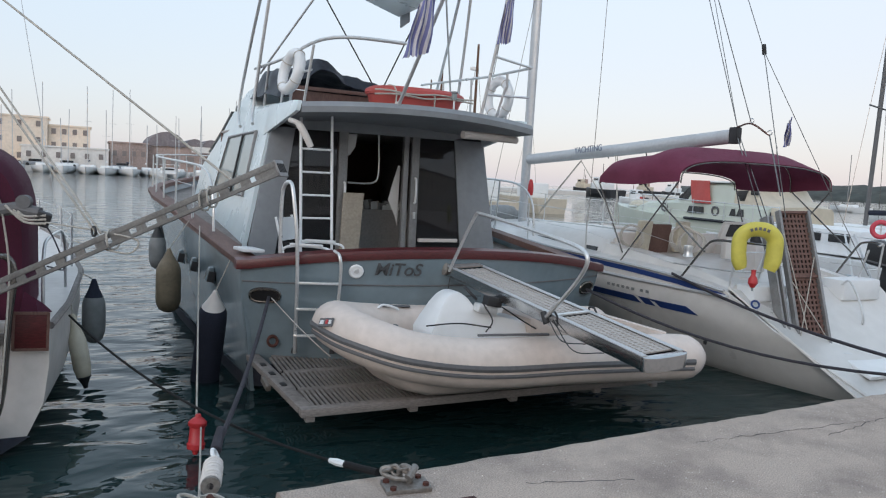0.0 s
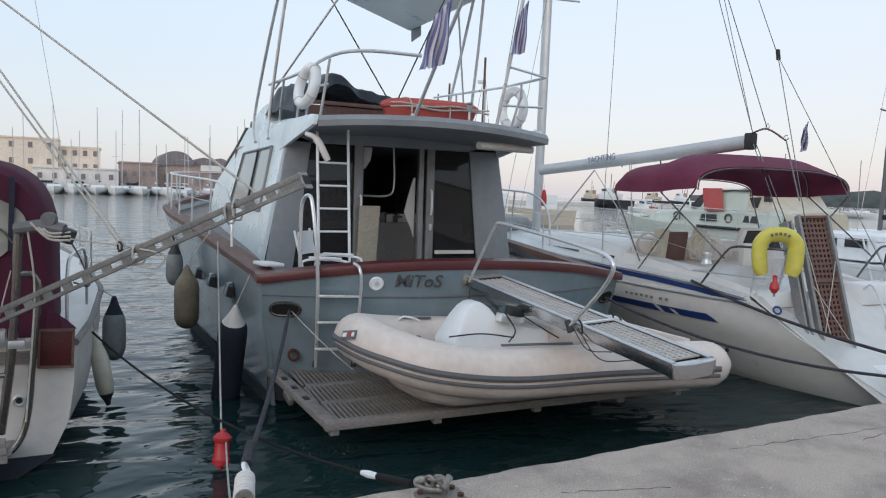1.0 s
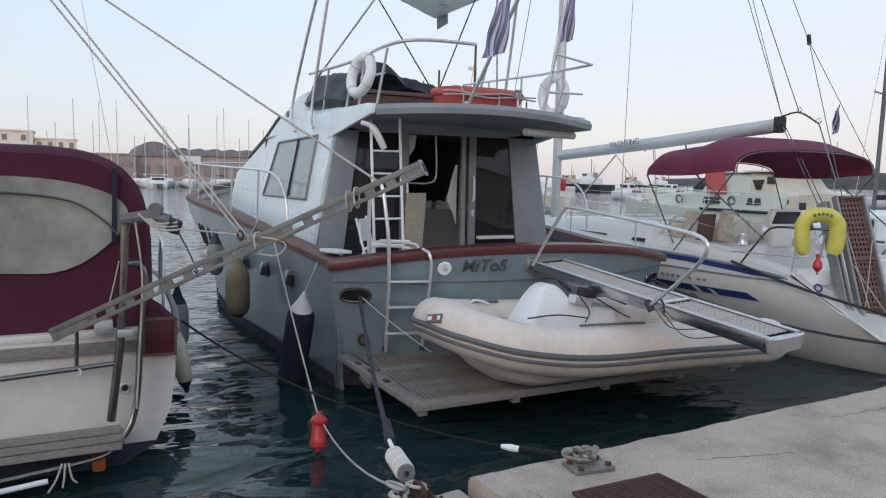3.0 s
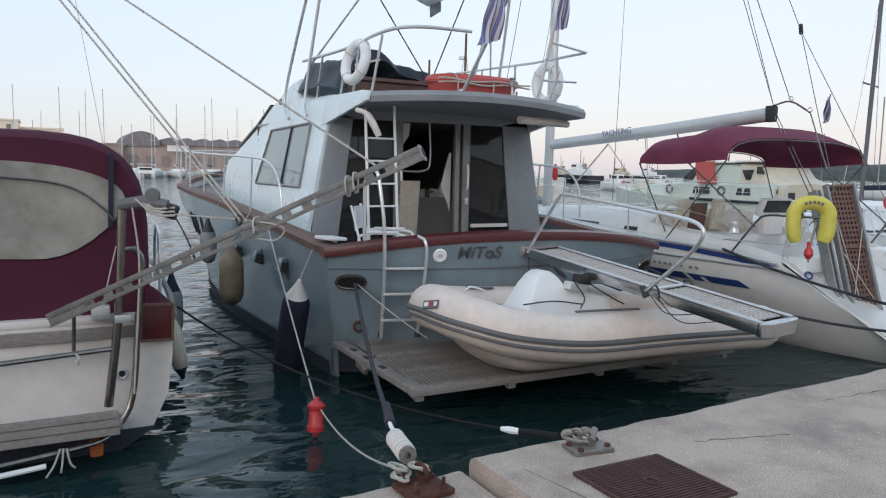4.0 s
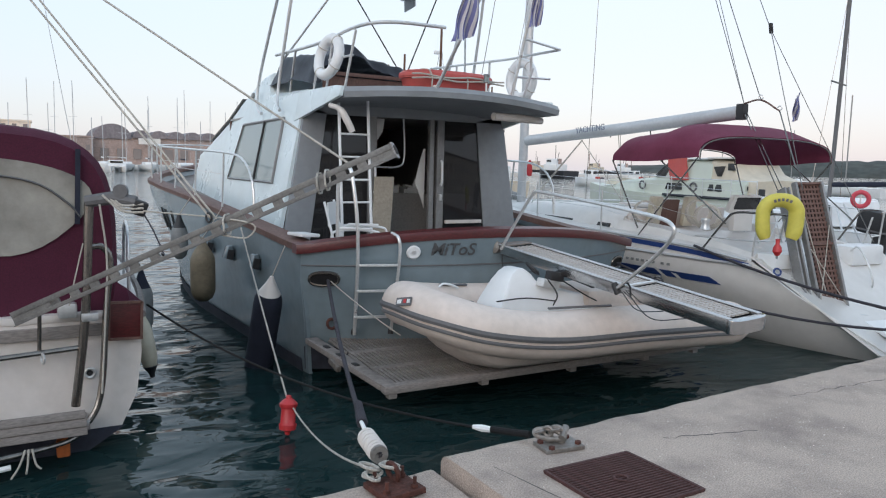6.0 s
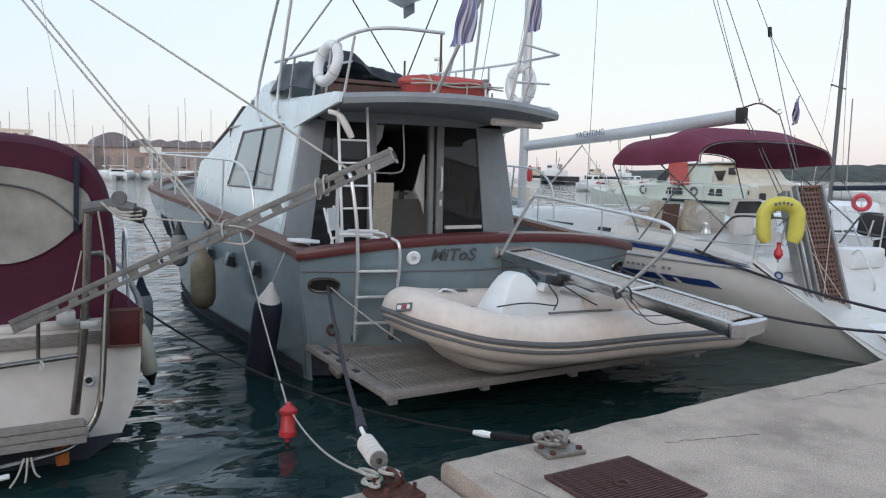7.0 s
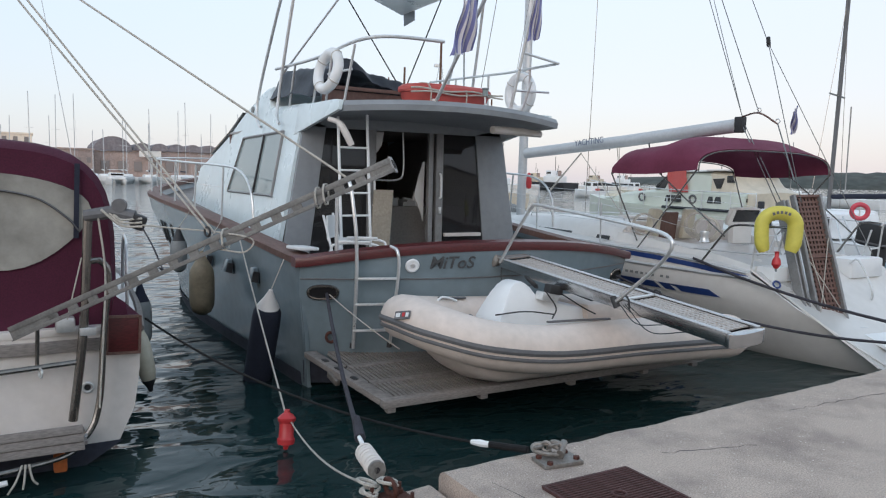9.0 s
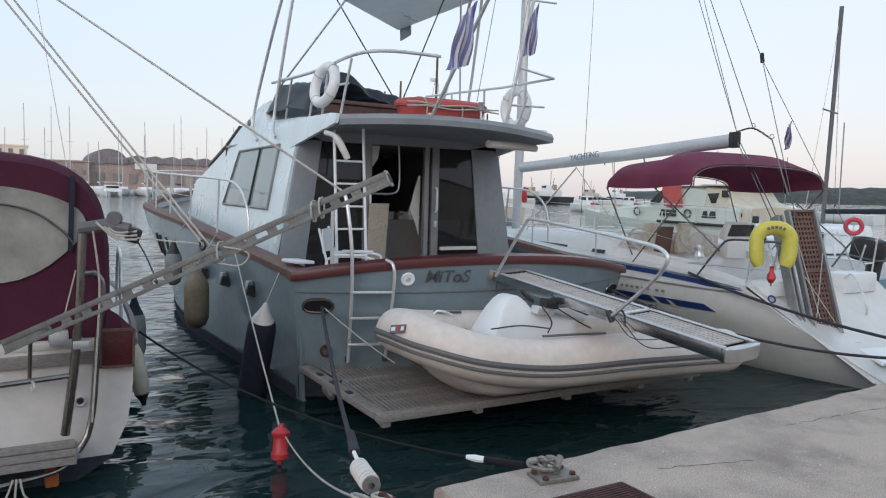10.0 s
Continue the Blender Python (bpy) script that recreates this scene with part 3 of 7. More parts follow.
    bm = prism([(x, y, z + 0.02) for x, y, z in poly], (0, 0.42, 0), bevel=0.03)
    for v in bm.verts:
        k = max(0.0, (v.co.z - 0.95) / 0.33)
        v.co.y = -0.77 + (v.co.y + 0.77) * (1 - 0.5 * k)
    part("console", bm, M_WHITE, d, "white moulded console and seat")
    return d


build_dinghy()


# ---- gangway from the transom to the quay ----
def build_gangway():
    g = thing("gangway", (0.03, 0, 1.3), "stainless steel gangway with pale perforated treads and one handrail", "gangway")
    root, tip = V((-0.04, 0.02, 1.40)), V((0.055, -2.93, 1.13))
    ey = (root - tip).normalized()
    ex = V((1, 0, 0.05))
    ex = (ex - ey * ex.dot(ey)).normalized()
    m = Matrix.Translation(root) @ Matrix((ex, ey, ex.cross(ey))).transposed().to_4x4()

    def P(x, y, z):
        return m @ V((x, -y, z))
    for x in (-0.185, 0.185):
        rail = part("side_rail", box((x, -1.48, -0.035), (0.03, 2.92, 0.10), bevel=0.006, m=m), M_POLISH, g)
        part("rail_lip", box((x * 0.93, -1.48, 0.018), (0.045, 2.92, 0.008), bevel=0.003, m=m), M_ALUWHITE, rail)
    # added dark sheets under the treads paint the shade in their holes
    for y, n in ((0.96, 1.84), (2.44, 0.9)):
        part("tread_hole_shade", box((0, -y, -0.035), (0.34, n, 0.012), m=m), M_HOLE, g)
    rows = []
    for i in range(13):
        ang = math.pi * i / 12
        rows.append(m @ V((-0.205 * math.copysign(abs(math.cos(ang)) ** 0.6, math.cos(ang)), -2.93 - 0.085 * math.sin(ang) ** 0.7, -0.09)))
    up = m.to_3x3() @ V((0, 0, 0.105))
    part("end_cap", prism(rows, up, bevel=0.006), M_POLISH, g, "rounded steel end cap")
    part("joint_plate", box((0, -1.905, 0.02), (0.36, 0.035, 0.012), m=m), M_STEEL, g)
    part("root_board", box((0.0, -0.06, 0.022), (0.34, 0.2, 0.016), bevel=0.004, m=m), M_TEAK, g, "weathered board at the root")
    for x in (-0.20, 0.20):
        part("joint_handle", sweep(round_path([P(x, 1.86, 0.0), P(x, 1.86, 0.05), P(x, 1.95, 0.05), P(x, 1.97, -0.05)], 1), 0.009, 6), M_BLACK, g)
    rail = round_path([P(-0.20, 0.10, -0.02), P(-0.23, 0.62, 0.66), P(-0.24, 0.72, 0.68), P(-0.40, 2.20, 0.715), P(-0.46, 2.62, 0.70), P(-0.44, 2.52, 0.50), P(-0.20, 1.80, -0.03)], 3)
    part("handrail", sweep(rail, 0.016, 10), M_STEEL, g, "bent stainless steel handrail")
    part("rail_socket", lathe([(0, -0.05), (0.028, -0.05), (0.028, 0.05), (0, 0.05)], P(-0.205, 1.80, -0.03), (0, 0.6, 1), 12), M_BLACK, g)
    part("hinge", lathe([(0.0, -0.02), (0.075, -0.02), (0.075, 0.02), (0.04, 0.035), (0.0, 0.035)], (-0.245, 0.03, 1.375), (-1, -0.3, 0.1), 20), M_GALV, g)
    part("hinge_pin", box((-0.20, -0.06, 1.36), (0.04, 0.06, 0.05), bevel=0.01), M_BLACK, g)
    part("lift_ram", sweep([P(0, 0.25, -0.12), P(0.02, 1.55, -0.10)], 0.03, 10), M_STEEL, g, "steel lifting ram under the gangway")
    return g, m


GANGWAY, GANG_M = build_gangway()

# ---- sailing yacht ----
sail = thing("sailing_yacht", (4.85, 4, 0), "white sailing yacht with blue stripes and a burgundy bimini", "boat")
SX = 4.85
S_HALF = [(-1.8, 0.98, 1.0), (-0.45, 1.45, 1.10), (0.3, 1.58, 1.20), (1, 1.66, 1.25), (3, 1.72, 1.31), (5, 1.55, 1.39), (7, 1.1, 1.47), (8.2, 0.6, 1.53), (9.2, 0.05, 1.57)]


def scoop_z(y):
    return 0.13 + (y + 1.82) * 0.70


def sail_hull():
    rows = []
    ys = [-1.82, -1.55, -1.25, -0.95, -0.7, -0.4, 0, 0.6, 1.2, 2, 3, 4, 5, 6, 7, 7.6, 8.2, 8.7, 9.2]
    for y in ys:
        w, zs = lerp_table(y, S_HALF)
        top = min(zs, scoop_z(y))
        f = max(0, (y - 2) / 7.2)
        sec = []
        for k in range(9):
            z = -0.25 + (top + 0.25) * k / 8
            h = max(0.0, min(1.0, (z + 0.25) / (zs + 0.25)))
            ww = w * (0.30 + 0.70 * min(1, h * 1.35) ** (0.55 + 0.5 * f)) if h > 0 else w * 0.30
            sec.append((ww, z))
        rows.append([(SX - a, y, z) for a, z in sec[::-1]] + [(SX + a, y, z) for a, z in sec])
    part("hull", thick(loft(rows), 0.03), M_SAIL, sail, "white glossy hull", 60)

    def side(y, z, s=-1, off=0.006):
        w, zs = lerp_table(y, S_HALF)
        f = max(0, (y - 2) / 7.2)
        h = max(0.0, min(1.0, (z + 0.25) / (zs + 0.25)))
        return (SX + s * (w * (0.30 + 0.70 * min(1, h * 1.35) ** (0.55 + 0.5 * f)) + off), y, z)
    for s in (-1, 1):
        rows = [[side(y, lerp_table(y, S_HALF)[1] - 0.03, s), side(y, lerp_table(y, S_HALF)[1] - 0.095, s)] for y in [-0.38 + 9.3 * i / 40 for i in range(41)]]
        part("stripe", thick(loft(rows), 0.004), M_BLUE, sail, "blue stripe under the gunwale")
        rows = [[side(y, 0.84 + 0.03 * y / 9, s), side(y - (0.16 if i == 0 else 0), 0.75 + 0.03 * y / 9, s)] for i, y in enumerate([0.15 + 4.5 * i / 20 for i in range(21)])]
        part("stripe", thick(loft(rows), 0.004), M_BLUE, sail, "dark blue flash along the hull")
        for y in (0.72, 0.98):
            slash = loft([[side(y, 0.865, s, 0.013), side(y + 0.07, 0.865, s, 0.013)], [side(y - 0.14, 0.735, s, 0.013), side(y - 0.07, 0.735, s, 0.013)]])
            part("stripe_gap", thick(slash, 0.003), M_SAIL, sail, "white slash across the blue flash")
        part("rubbing_rail", sweep([side(y, 1.055 + 0.012 * y, s, 0.0) for y in [-0.42 + 9.3 * i / 40 for i in range(41)]], 0.026, 6), M_ALUWHITE, sail, "grey rubbing rail")
        part("toe_rail", sweep([side(y, lerp_table(y, S_HALF)[1], s, 0.0) for y in [-0.35 + 9.4 * i / 40 for i in range(41)]], 0.022, 6), M_ALUWHITE, sail)
    # scoop floor and inner sides
    rows = []
    for y in (-1.80, -1.5, -1.2, -0.8, -0.5, -0.36):
        w = lerp_table(y, S_HALF)[0] - 0.14
        z = scoop_z(y) - 0.05
        rows.append([(SX - w - 0.1, y, z + 0.06), (SX - w, y, z), (SX, y, z + 0.02), (SX + w, y, z), (SX + w + 0.1, y, z + 0.06)])
    part("transom_scoop", thick(loft(rows), 0.02), M_SAIL, sail)
    # deck
    rows = []
    for y in [-0.36 + 9.5 * i / 24 for i in range(25)]:
        w, z = lerp_table(y, S_HALF)
        rows.append([(SX - w + 0.01, y, z), (SX, y, z + 0.04), (SX + w - 0.01, y, z)])
    part("deck", thick(loft(rows), 0.03), M_SAIL, sail)
    # coachroof
    rows = []
    for y, w, z in ((2.2, 1.12, 1.56), (3.0, 1.1, 1.58), (4.5, 0.98, 1.56), (6.0, 0.75, 1.5), (6.9, 0.5, 1.38)):
        zb = lerp_table(y, S_HALF)[1] - 0.02
        rows.append([(SX - w - 0.12, y, zb), (SX - w - 0.04, y, z - 0.08), (SX - w + 0.08, y, z), (SX, y, z + 0.05), (SX + w - 0.08, y, z), (SX + w + 0.04, y, z - 0.08), (SX + w + 0.12, y, zb)])
    roof = part("coachroof", loft(rows, cap=True), M_SAIL, sail, "white coachroof", 40)
    # cockpit coamings
    for s in (-1, 1):
        rows = []
        for y, h in ((-0.30, 0.06), (0.3, 0.08), (1.2, 0.10), (2.25, 0.16)):
            zb = lerp_table(y, S_HALF)[1]
            rows.append([(SX + s * 1.28, y, zb), (SX + s * 1.22, y, zb + h), (SX + s * 0.98, y, zb + h + 0.02), (SX + s * 0.95, y, zb)])
        part("coaming", loft(rows, cap=True), M_SAIL, sail, "", 40)


sail_hull()


def sail_rig():
    mast = part("mast", sweep([(4.74, 6.42, 1.3), (4.74, 6.3, 8.0), (4.74, 6.2, 13.5)], [0.085, 0.085, 0.07], 12, flat=1.35), M_ALUWHITE, sail, "silver mast")
    boom = part("boom", sweep([(4.74, 6.3, 2.80), (4.86, 3.5, 2.97), (4.88, 1.12, 3.13)], 0.076, 12, flat=1.4), M_ALUWHITE, sail, "silver boom with letters on its side")
    part("boom_end", box((4.88, 1.06, 3.14), (0.12, 0.14, 0.24), bevel=0.02), M_BLACK, boom)
    # bimini cloth
    rows = []
    for y, w, zt, zs in ((2.16, 1.43, 2.62, 2.38), (2.02, 1.45, 2.80, 2.37), (1.7, 1.46, 2.83, 2.36), (1.42, 1.47, 2.85, 2.36), (1.12, 1.48, 2.94, 2.37), (0.85, 1.49, 2.92, 2.40), (0.45, 1.49, 2.74, 2.42)):
        r = []
        for i in range(21):
            a = math.pi * i / 20
            cx = -math.cos(a)
            r.append((SX - 0.07 + w * math.copysign(abs(cx) ** 0.6, cx), y, zs + (zt - zs) * math.sin(a) ** 0.65))
        rows.append(r)
    bim = part("bimini", thick(loft(rows), 0.012), M_BURG, sail, "burgundy canvas bimini", 60)
    for r in (rows[0], rows[4], rows[6]):
        part("hoop", sweep([V((SX - 0.07 + (p[0] - SX + 0.07) * 0.978, p[1], p[2] - 0.02)) for p in r], 0.010, 8), M_STEELDK, bim)
    for s in (-1, 1):
        for r, foot in ((rows[0], (1.3, 1.75, 1.35)), (rows[6], (1.53, 1.55, 1.22)), (rows[4], (1.42, 0.05, 1.55))):
            p = r[0] if s < 0 else r[-1]
            part("hoop_leg", sweep([p, (SX + s * foot[0], foot[1], foot[2])], 0.011, 8), M_STEELDK, bim)
    letters("boom_lettering", "YACHTING", 0.16, Matrix.Translation((4.655, 4.62, 2.90)) @ Matrix.Rotation(radians(-90), 4, "Z") @ Matrix.Rotation(radians(90), 4, "X") @ Matrix.Rotation(radians(3.6), 4, "Z"), mat("dark_blue_letters", (0.16, 0.18, 0.24), 0.6), boom, 0.003)
    for y in (1.6, 2.9, 3.9):
        part("boom_fitting", sweep([(4.86, y, 2.95), (4.86, y - 0.03, 2.82)], 0.012, 6), M_BLACK, boom)
    # kicker and mainsheet tackles
    for a, b in (((4.82, 4.6, 2.78), (4.80, 5.9, 1.7)), ((4.82, 4.62, 2.78), (4.8, 5.85, 1.78)), ((4.84, 3.6, 2.86), (4.75, 3.4, 1.62)), ((4.84, 3.65, 2.86), (4.9, 3.5, 1.62)), ((4.82, 4.6, 2.76), (4.8, 3.4, 1.65))):
        part("tackle", sweep([a, b], 0.008, 6), M_ROPE, sail)
    # topping lift, backstay with its bridle legs and other wires
    def beyond(p, q, k):
        return V(p).lerp(V(q), k)
    end, fork, tail = (4.88, 1.03, 3.26), (4.56, 0.5, 3.26), (4.576, 0.2, 3.09)
    block = (4.712, 0.533, 4.254)
    for p, q, r in ((end, beyond(end, (5.112, 2.0, 5.258), 3.5), 0.007), (end, beyond(end, (5.218, 2.0, 5.273), 3.5), 0.006), (fork, beyond(fork, (4.69, 1.4, 5.081), 4), 0.007), (block, beyond(block, (4.77, 0.95, 5.06), 9), 0.006), (block, beyond(block, (4.132, -0.45, 2.316), 1.15), 0.006), (block, beyond(block, (5.362, -0.2, 2.351), 1.55), 0.005), (tail, (4.132, -0.42, 2.3), 0.009), ((4.86, 1.0, 3.12), (4.009, -0.3, 1.953), 0.007), ((4.88, 0.97, 3.12), (4.12, -0.3, 1.953), 0.007), ((5.74, 5.5, 1.36), (6.0, 5.5, 12.0), 0.007), ((3.18, 5.3, 1.3), (4.70, 5.75, 8.0), 0.005), ((4.82, 9.1, 1.45), (4.8, 5.75, 12.8), 0.008)):
        part("wire", sweep([p, q], r, 5), M_STEELDK, sail)
    part("bridle", sweep(curve_path([end, fork, tail], 4), 0.013, 6), M_TEAKBROWN, sail)
    for p in (fork, tail):
        part("shackle", ring(V(p) + V((0, 0, 0.04)), (1, 0.3, 0), 0.03, 0.008, 12, 6), M_STEEL, sail)
    part("block", box(tuple(V(block) + V((0, 0, 0.02))), (0.05, 0.05, 0.15), (0, -12, 0), bevel=0.02), M_BLACK, sail)
    for z, w in ((6.3, 0.7), (9.6, 0.55)):
        part("spreader", sweep([(4.74 - w, 6.2, z), (4.74, 6.32, z), (4.74 + w, 6.2, z)], 0.02, 8), M_ALUWHITE, mast)


sail_rig()

# ---- cruiser with the burgundy canopy ----
left = thing("sailing_cruiser", (-5.5, 3, 0), "old white cruiser with a burgundy cockpit canopy", "boat")
LX = -5.45
L_HALF = [(-0.45, 1.60, 1.02), (0.6, 1.72, 1.02), (2.5, 1.82, 1.05), (5, 1.6, 1.15), (7.5, 0.9, 1.3), (9, 0.05, 1.42)]


def left_hull():
    def sec(w, zs, y):
        return [(w, zs), (w * 1.0, zs * 0.7), (w * 0.975, zs * 0.4), (w * 0.9, 0.14), (w * 0.62, -0.12), (0, -0.45)]
    rows, rb = [], []
    for i in range(25):
        y = -0.45 + 9.45 * i / 24
        w, zs = lerp_table(y, L_HALF)
        half = sec(w, zs, y)
        rows.append([(LX - a, y, z) for a, z in half] + [(LX + a, y, z) for a, z in half[-2::-1]])
    bm = loft(rows)
    part("hull", thick(bm, 0.03), M_OFFWHITE, left, "off-white hull", 60)
    half = sec(1.60, 1.02, -0.45)
    outline = [(LX - a, -0.45, z) for a, z in half] + [(LX + a, -0.45, z) for a, z in half[-2::-1]]
    part("transom", prism(outline, (0, 0.03, 0)), M_OFFWHITE, left, "off-white flat transom")
    rows = [[(LX - lerp_table(y, L_HALF)[0] + 0.02, y, lerp_table(y, L_HALF)[1]), (LX, y, lerp_table(y, L_HALF)[1] + 0.05), (LX + lerp_table(y, L_HALF)[0] - 0.02, y, lerp_table(y, L_HALF)[1])] for y in [-0.42 + 9.3 * i / 20 for i in range(21)]]
    part("deck", thick(loft(rows), 0.03), M_OFFWHITE, left)
    for s in (-1, 1):
        pts = [(LX + s * (lerp_table(y, L_HALF)[0] + 0.01), y, lerp_table(y, L_HALF)[1]) for y in [-0.45 + 9.3 * i / 30 for i in range(31)]]
        part("rubbing_rail", sweep(pts, 0.03, 6), M_TEAK, left)


left_hull()


def left_canopy():
    rows = []
    for y, w, zt, zb in ((-0.38, 1.42, 2.38, 1.06), (-0.30, 1.46, 2.43, 1.05), (0.2, 1.47, 2.46, 1.05), (0.9, 1.47, 2.46, 1.05), (1.6, 1.42, 2.4, 1.05), (2.2, 1.3, 1.9, 1.05), (2.6, 1.2, 1.4, 1.05)):
        r = []
        for i in range(21):
            a = math.pi * i / 20
            cx, sx = -math.cos(a), math.sin(a)
            r.append((LX + w * math.copysign(abs(cx) ** 0.38, cx), y, zb + (zt - zb) * sx ** 0.38))
        rows.append(r)
    bm = loft(rows)
    bm.faces.new([bm.verts.new(p) for p in rows[0]])
    part("canopy", bm, M_BURGDK, left, "burgundy canvas cockpit canopy", 50)


left_canopy()


# ---- motor yacht: fittings ----
def on_transom(x, z, off=0.0):
    return V((x, transom_y(x, z) - off, z))


def transom_m(x, z, off):
    a = math.atan(0.57 * 2 * x / 2.2 ** 2)
    return Matrix.Translation(on_transom(x, z, off)) @ Matrix.Rotation(a, 4, "Z") @ Matrix.Rotation(radians(102.4), 4, "X")


def transom_fittings():
    m = transom_m(-0.985, 1.30, 0.016)
    letters("name_lettering", "MiToS", 0.185, m, mat("faded_black_letters", (0.075, 0.078, 0.082), 0.6, grain=40, vary=0.25), yacht, 0.003, 0.002, 0.2)
    n = (-0.245, -0.945, -0.215)
    em = part("emblem", lathe([(0.0, 0.0), (0.07, 0.0), (0.075, 0.01), (0.06, 0.022), (0.035, 0.014), (0.0, 0.018)], on_transom(-1.16, 1.335, 0.014), n, 24), M_WHITE, yacht, "round white emblem on the transom")
    part("emblem_boss", lathe([(0.0, 0.0), (0.026, 0.0), (0.022, 0.012), (0.0, 0.014)], on_transom(-1.16, 1.335, 0.03), n, 16), M_STEEL, em)
    for s in (-1, 1):
        x = s * 1.98
        pts = []
        for i in range(20):
            a = 2 * math.pi * i / 20
            xx = x + 0.135 * math.copysign(abs(math.cos(a)) ** 0.8, math.cos(a))
            zz = 1.05 + 0.068 * math.copysign(abs(math.sin(a)) ** 0.8, math.sin(a))
            pts.append(on_transom(xx, zz, 0.008))
        rim = part("hawse_rim", sweep(pts, 0.017, 8, closed=True), M_STEELDK, yacht, "oval steel hawse opening")
        # near-black plate paints the shade inside the hawse
        part("hawse_hole", prism(pts, (0, 0.03, 0)), M_HOLE, rim)
    # drains and lower ring
    part("ring_bolt", ring(on_transom(-1.88, 0.57, 0.03), (0.1, -1, 0.3), 0.05, 0.016, 18, 6), M_RUST, yacht, "rusty exhaust ring low on the transom")
    # boarding ladder
    lad = part("boarding_ladder", sweep(round_path([on_transom(-1.69, 0.47, 0.12), on_transom(-1.74, 1.5, 0.13), (-1.79, 0.26, 2.10), (-1.80, 0.32, 2.2), (-1.82, 0.48, 2.18), (-1.84, 0.52, 2.05), (-1.84, 0.52, 1.42)], 2), 0.019, 10), M_STEEL, yacht, "tubular steel boarding ladder with a hoop")
    part("rail", sweep(round_path([on_transom(-1.33, 0.49, 0.10), on_transom(-1.33, 1.28, 0.12), on_transom(-1.35, 1.50, 0.10), on_transom(-1.37, 1.53, -0.04)], 2), 0.017, 10), M_STEEL, lad)
    for z in (1.21, 0.94, 0.66):
        part("rung", box(tuple((on_transom(-1.525, z, 0.11))), (0.40, 0.05, 0.025), (0, 0, -16), bevel=0.008), M_STEEL, lad)
    for x in (-1.69, -1.33):
        part("foot", lathe([(0, 0), (0.03, 0), (0.025, 0.05), (0, 0.05)], on_transom(x, 0.47, 0.10), (0, 0, 1), 12), M_BLACK, lad)
    # scoops along the port side
    for y in (1.94, 2.89, 3.81):
        w, z = lerp_table(y, Y_HALF)
        sc = part("vent_scoop", prism([(-w + 0.01, y - 0.10, 1.16), (-w - 0.035, y - 0.085, 1.15), (-w - 0.07, y - 0.04, 1.0), (-w + 0.05, y - 0.04, 0.96)], (0, 0.17, 0), bevel=0.008), M_HULL, yacht, "grey vent scoop on the hull side")
        # black box stands in for the shade inside the scoop
        part("vent_mouth", box((-w - 0.015, y - 0.085, 1.05), (0.075, 0.02, 0.12), (0, 12, 0)), M_BLACK, sc)
    # slanted openings in the bow quarter; black plates paint their inner shade
    for s in (-1, 1):
        for y in (6.3, 6.9, 7.5):
            w, zs = lerp_table(y, Y_HALF)
            f = max(0.0, (y - 5) / 8.5)
            wm = w * 0.4 + w * (0.93 - 0.55 * f ** 1.5) * 0.6
            side = lambda z: s * (wm + (w - wm) * (z - zs * 0.45) / (zs * 0.55) + 0.012)
            poly = [(side(z), y + dy, z) for dy, z in ((0.0, 1.0), (0.16, 1.0), (0.26, 1.36), (0.10, 1.36))]
            part("hull_opening", prism(poly, (-s * 0.03, 0, 0), bevel=0.004), M_HOLE, yacht, "slanted black opening in the hull side")
    # white pad on the corner of the cap rail
    part("pad", box((-2.08, 0.86, 1.475), (0.22, 0.3, 0.035), (0, 3, 12), bevel=0.012), M_WHITE, yacht, "white folded pad on the corner")


transom_fittings()


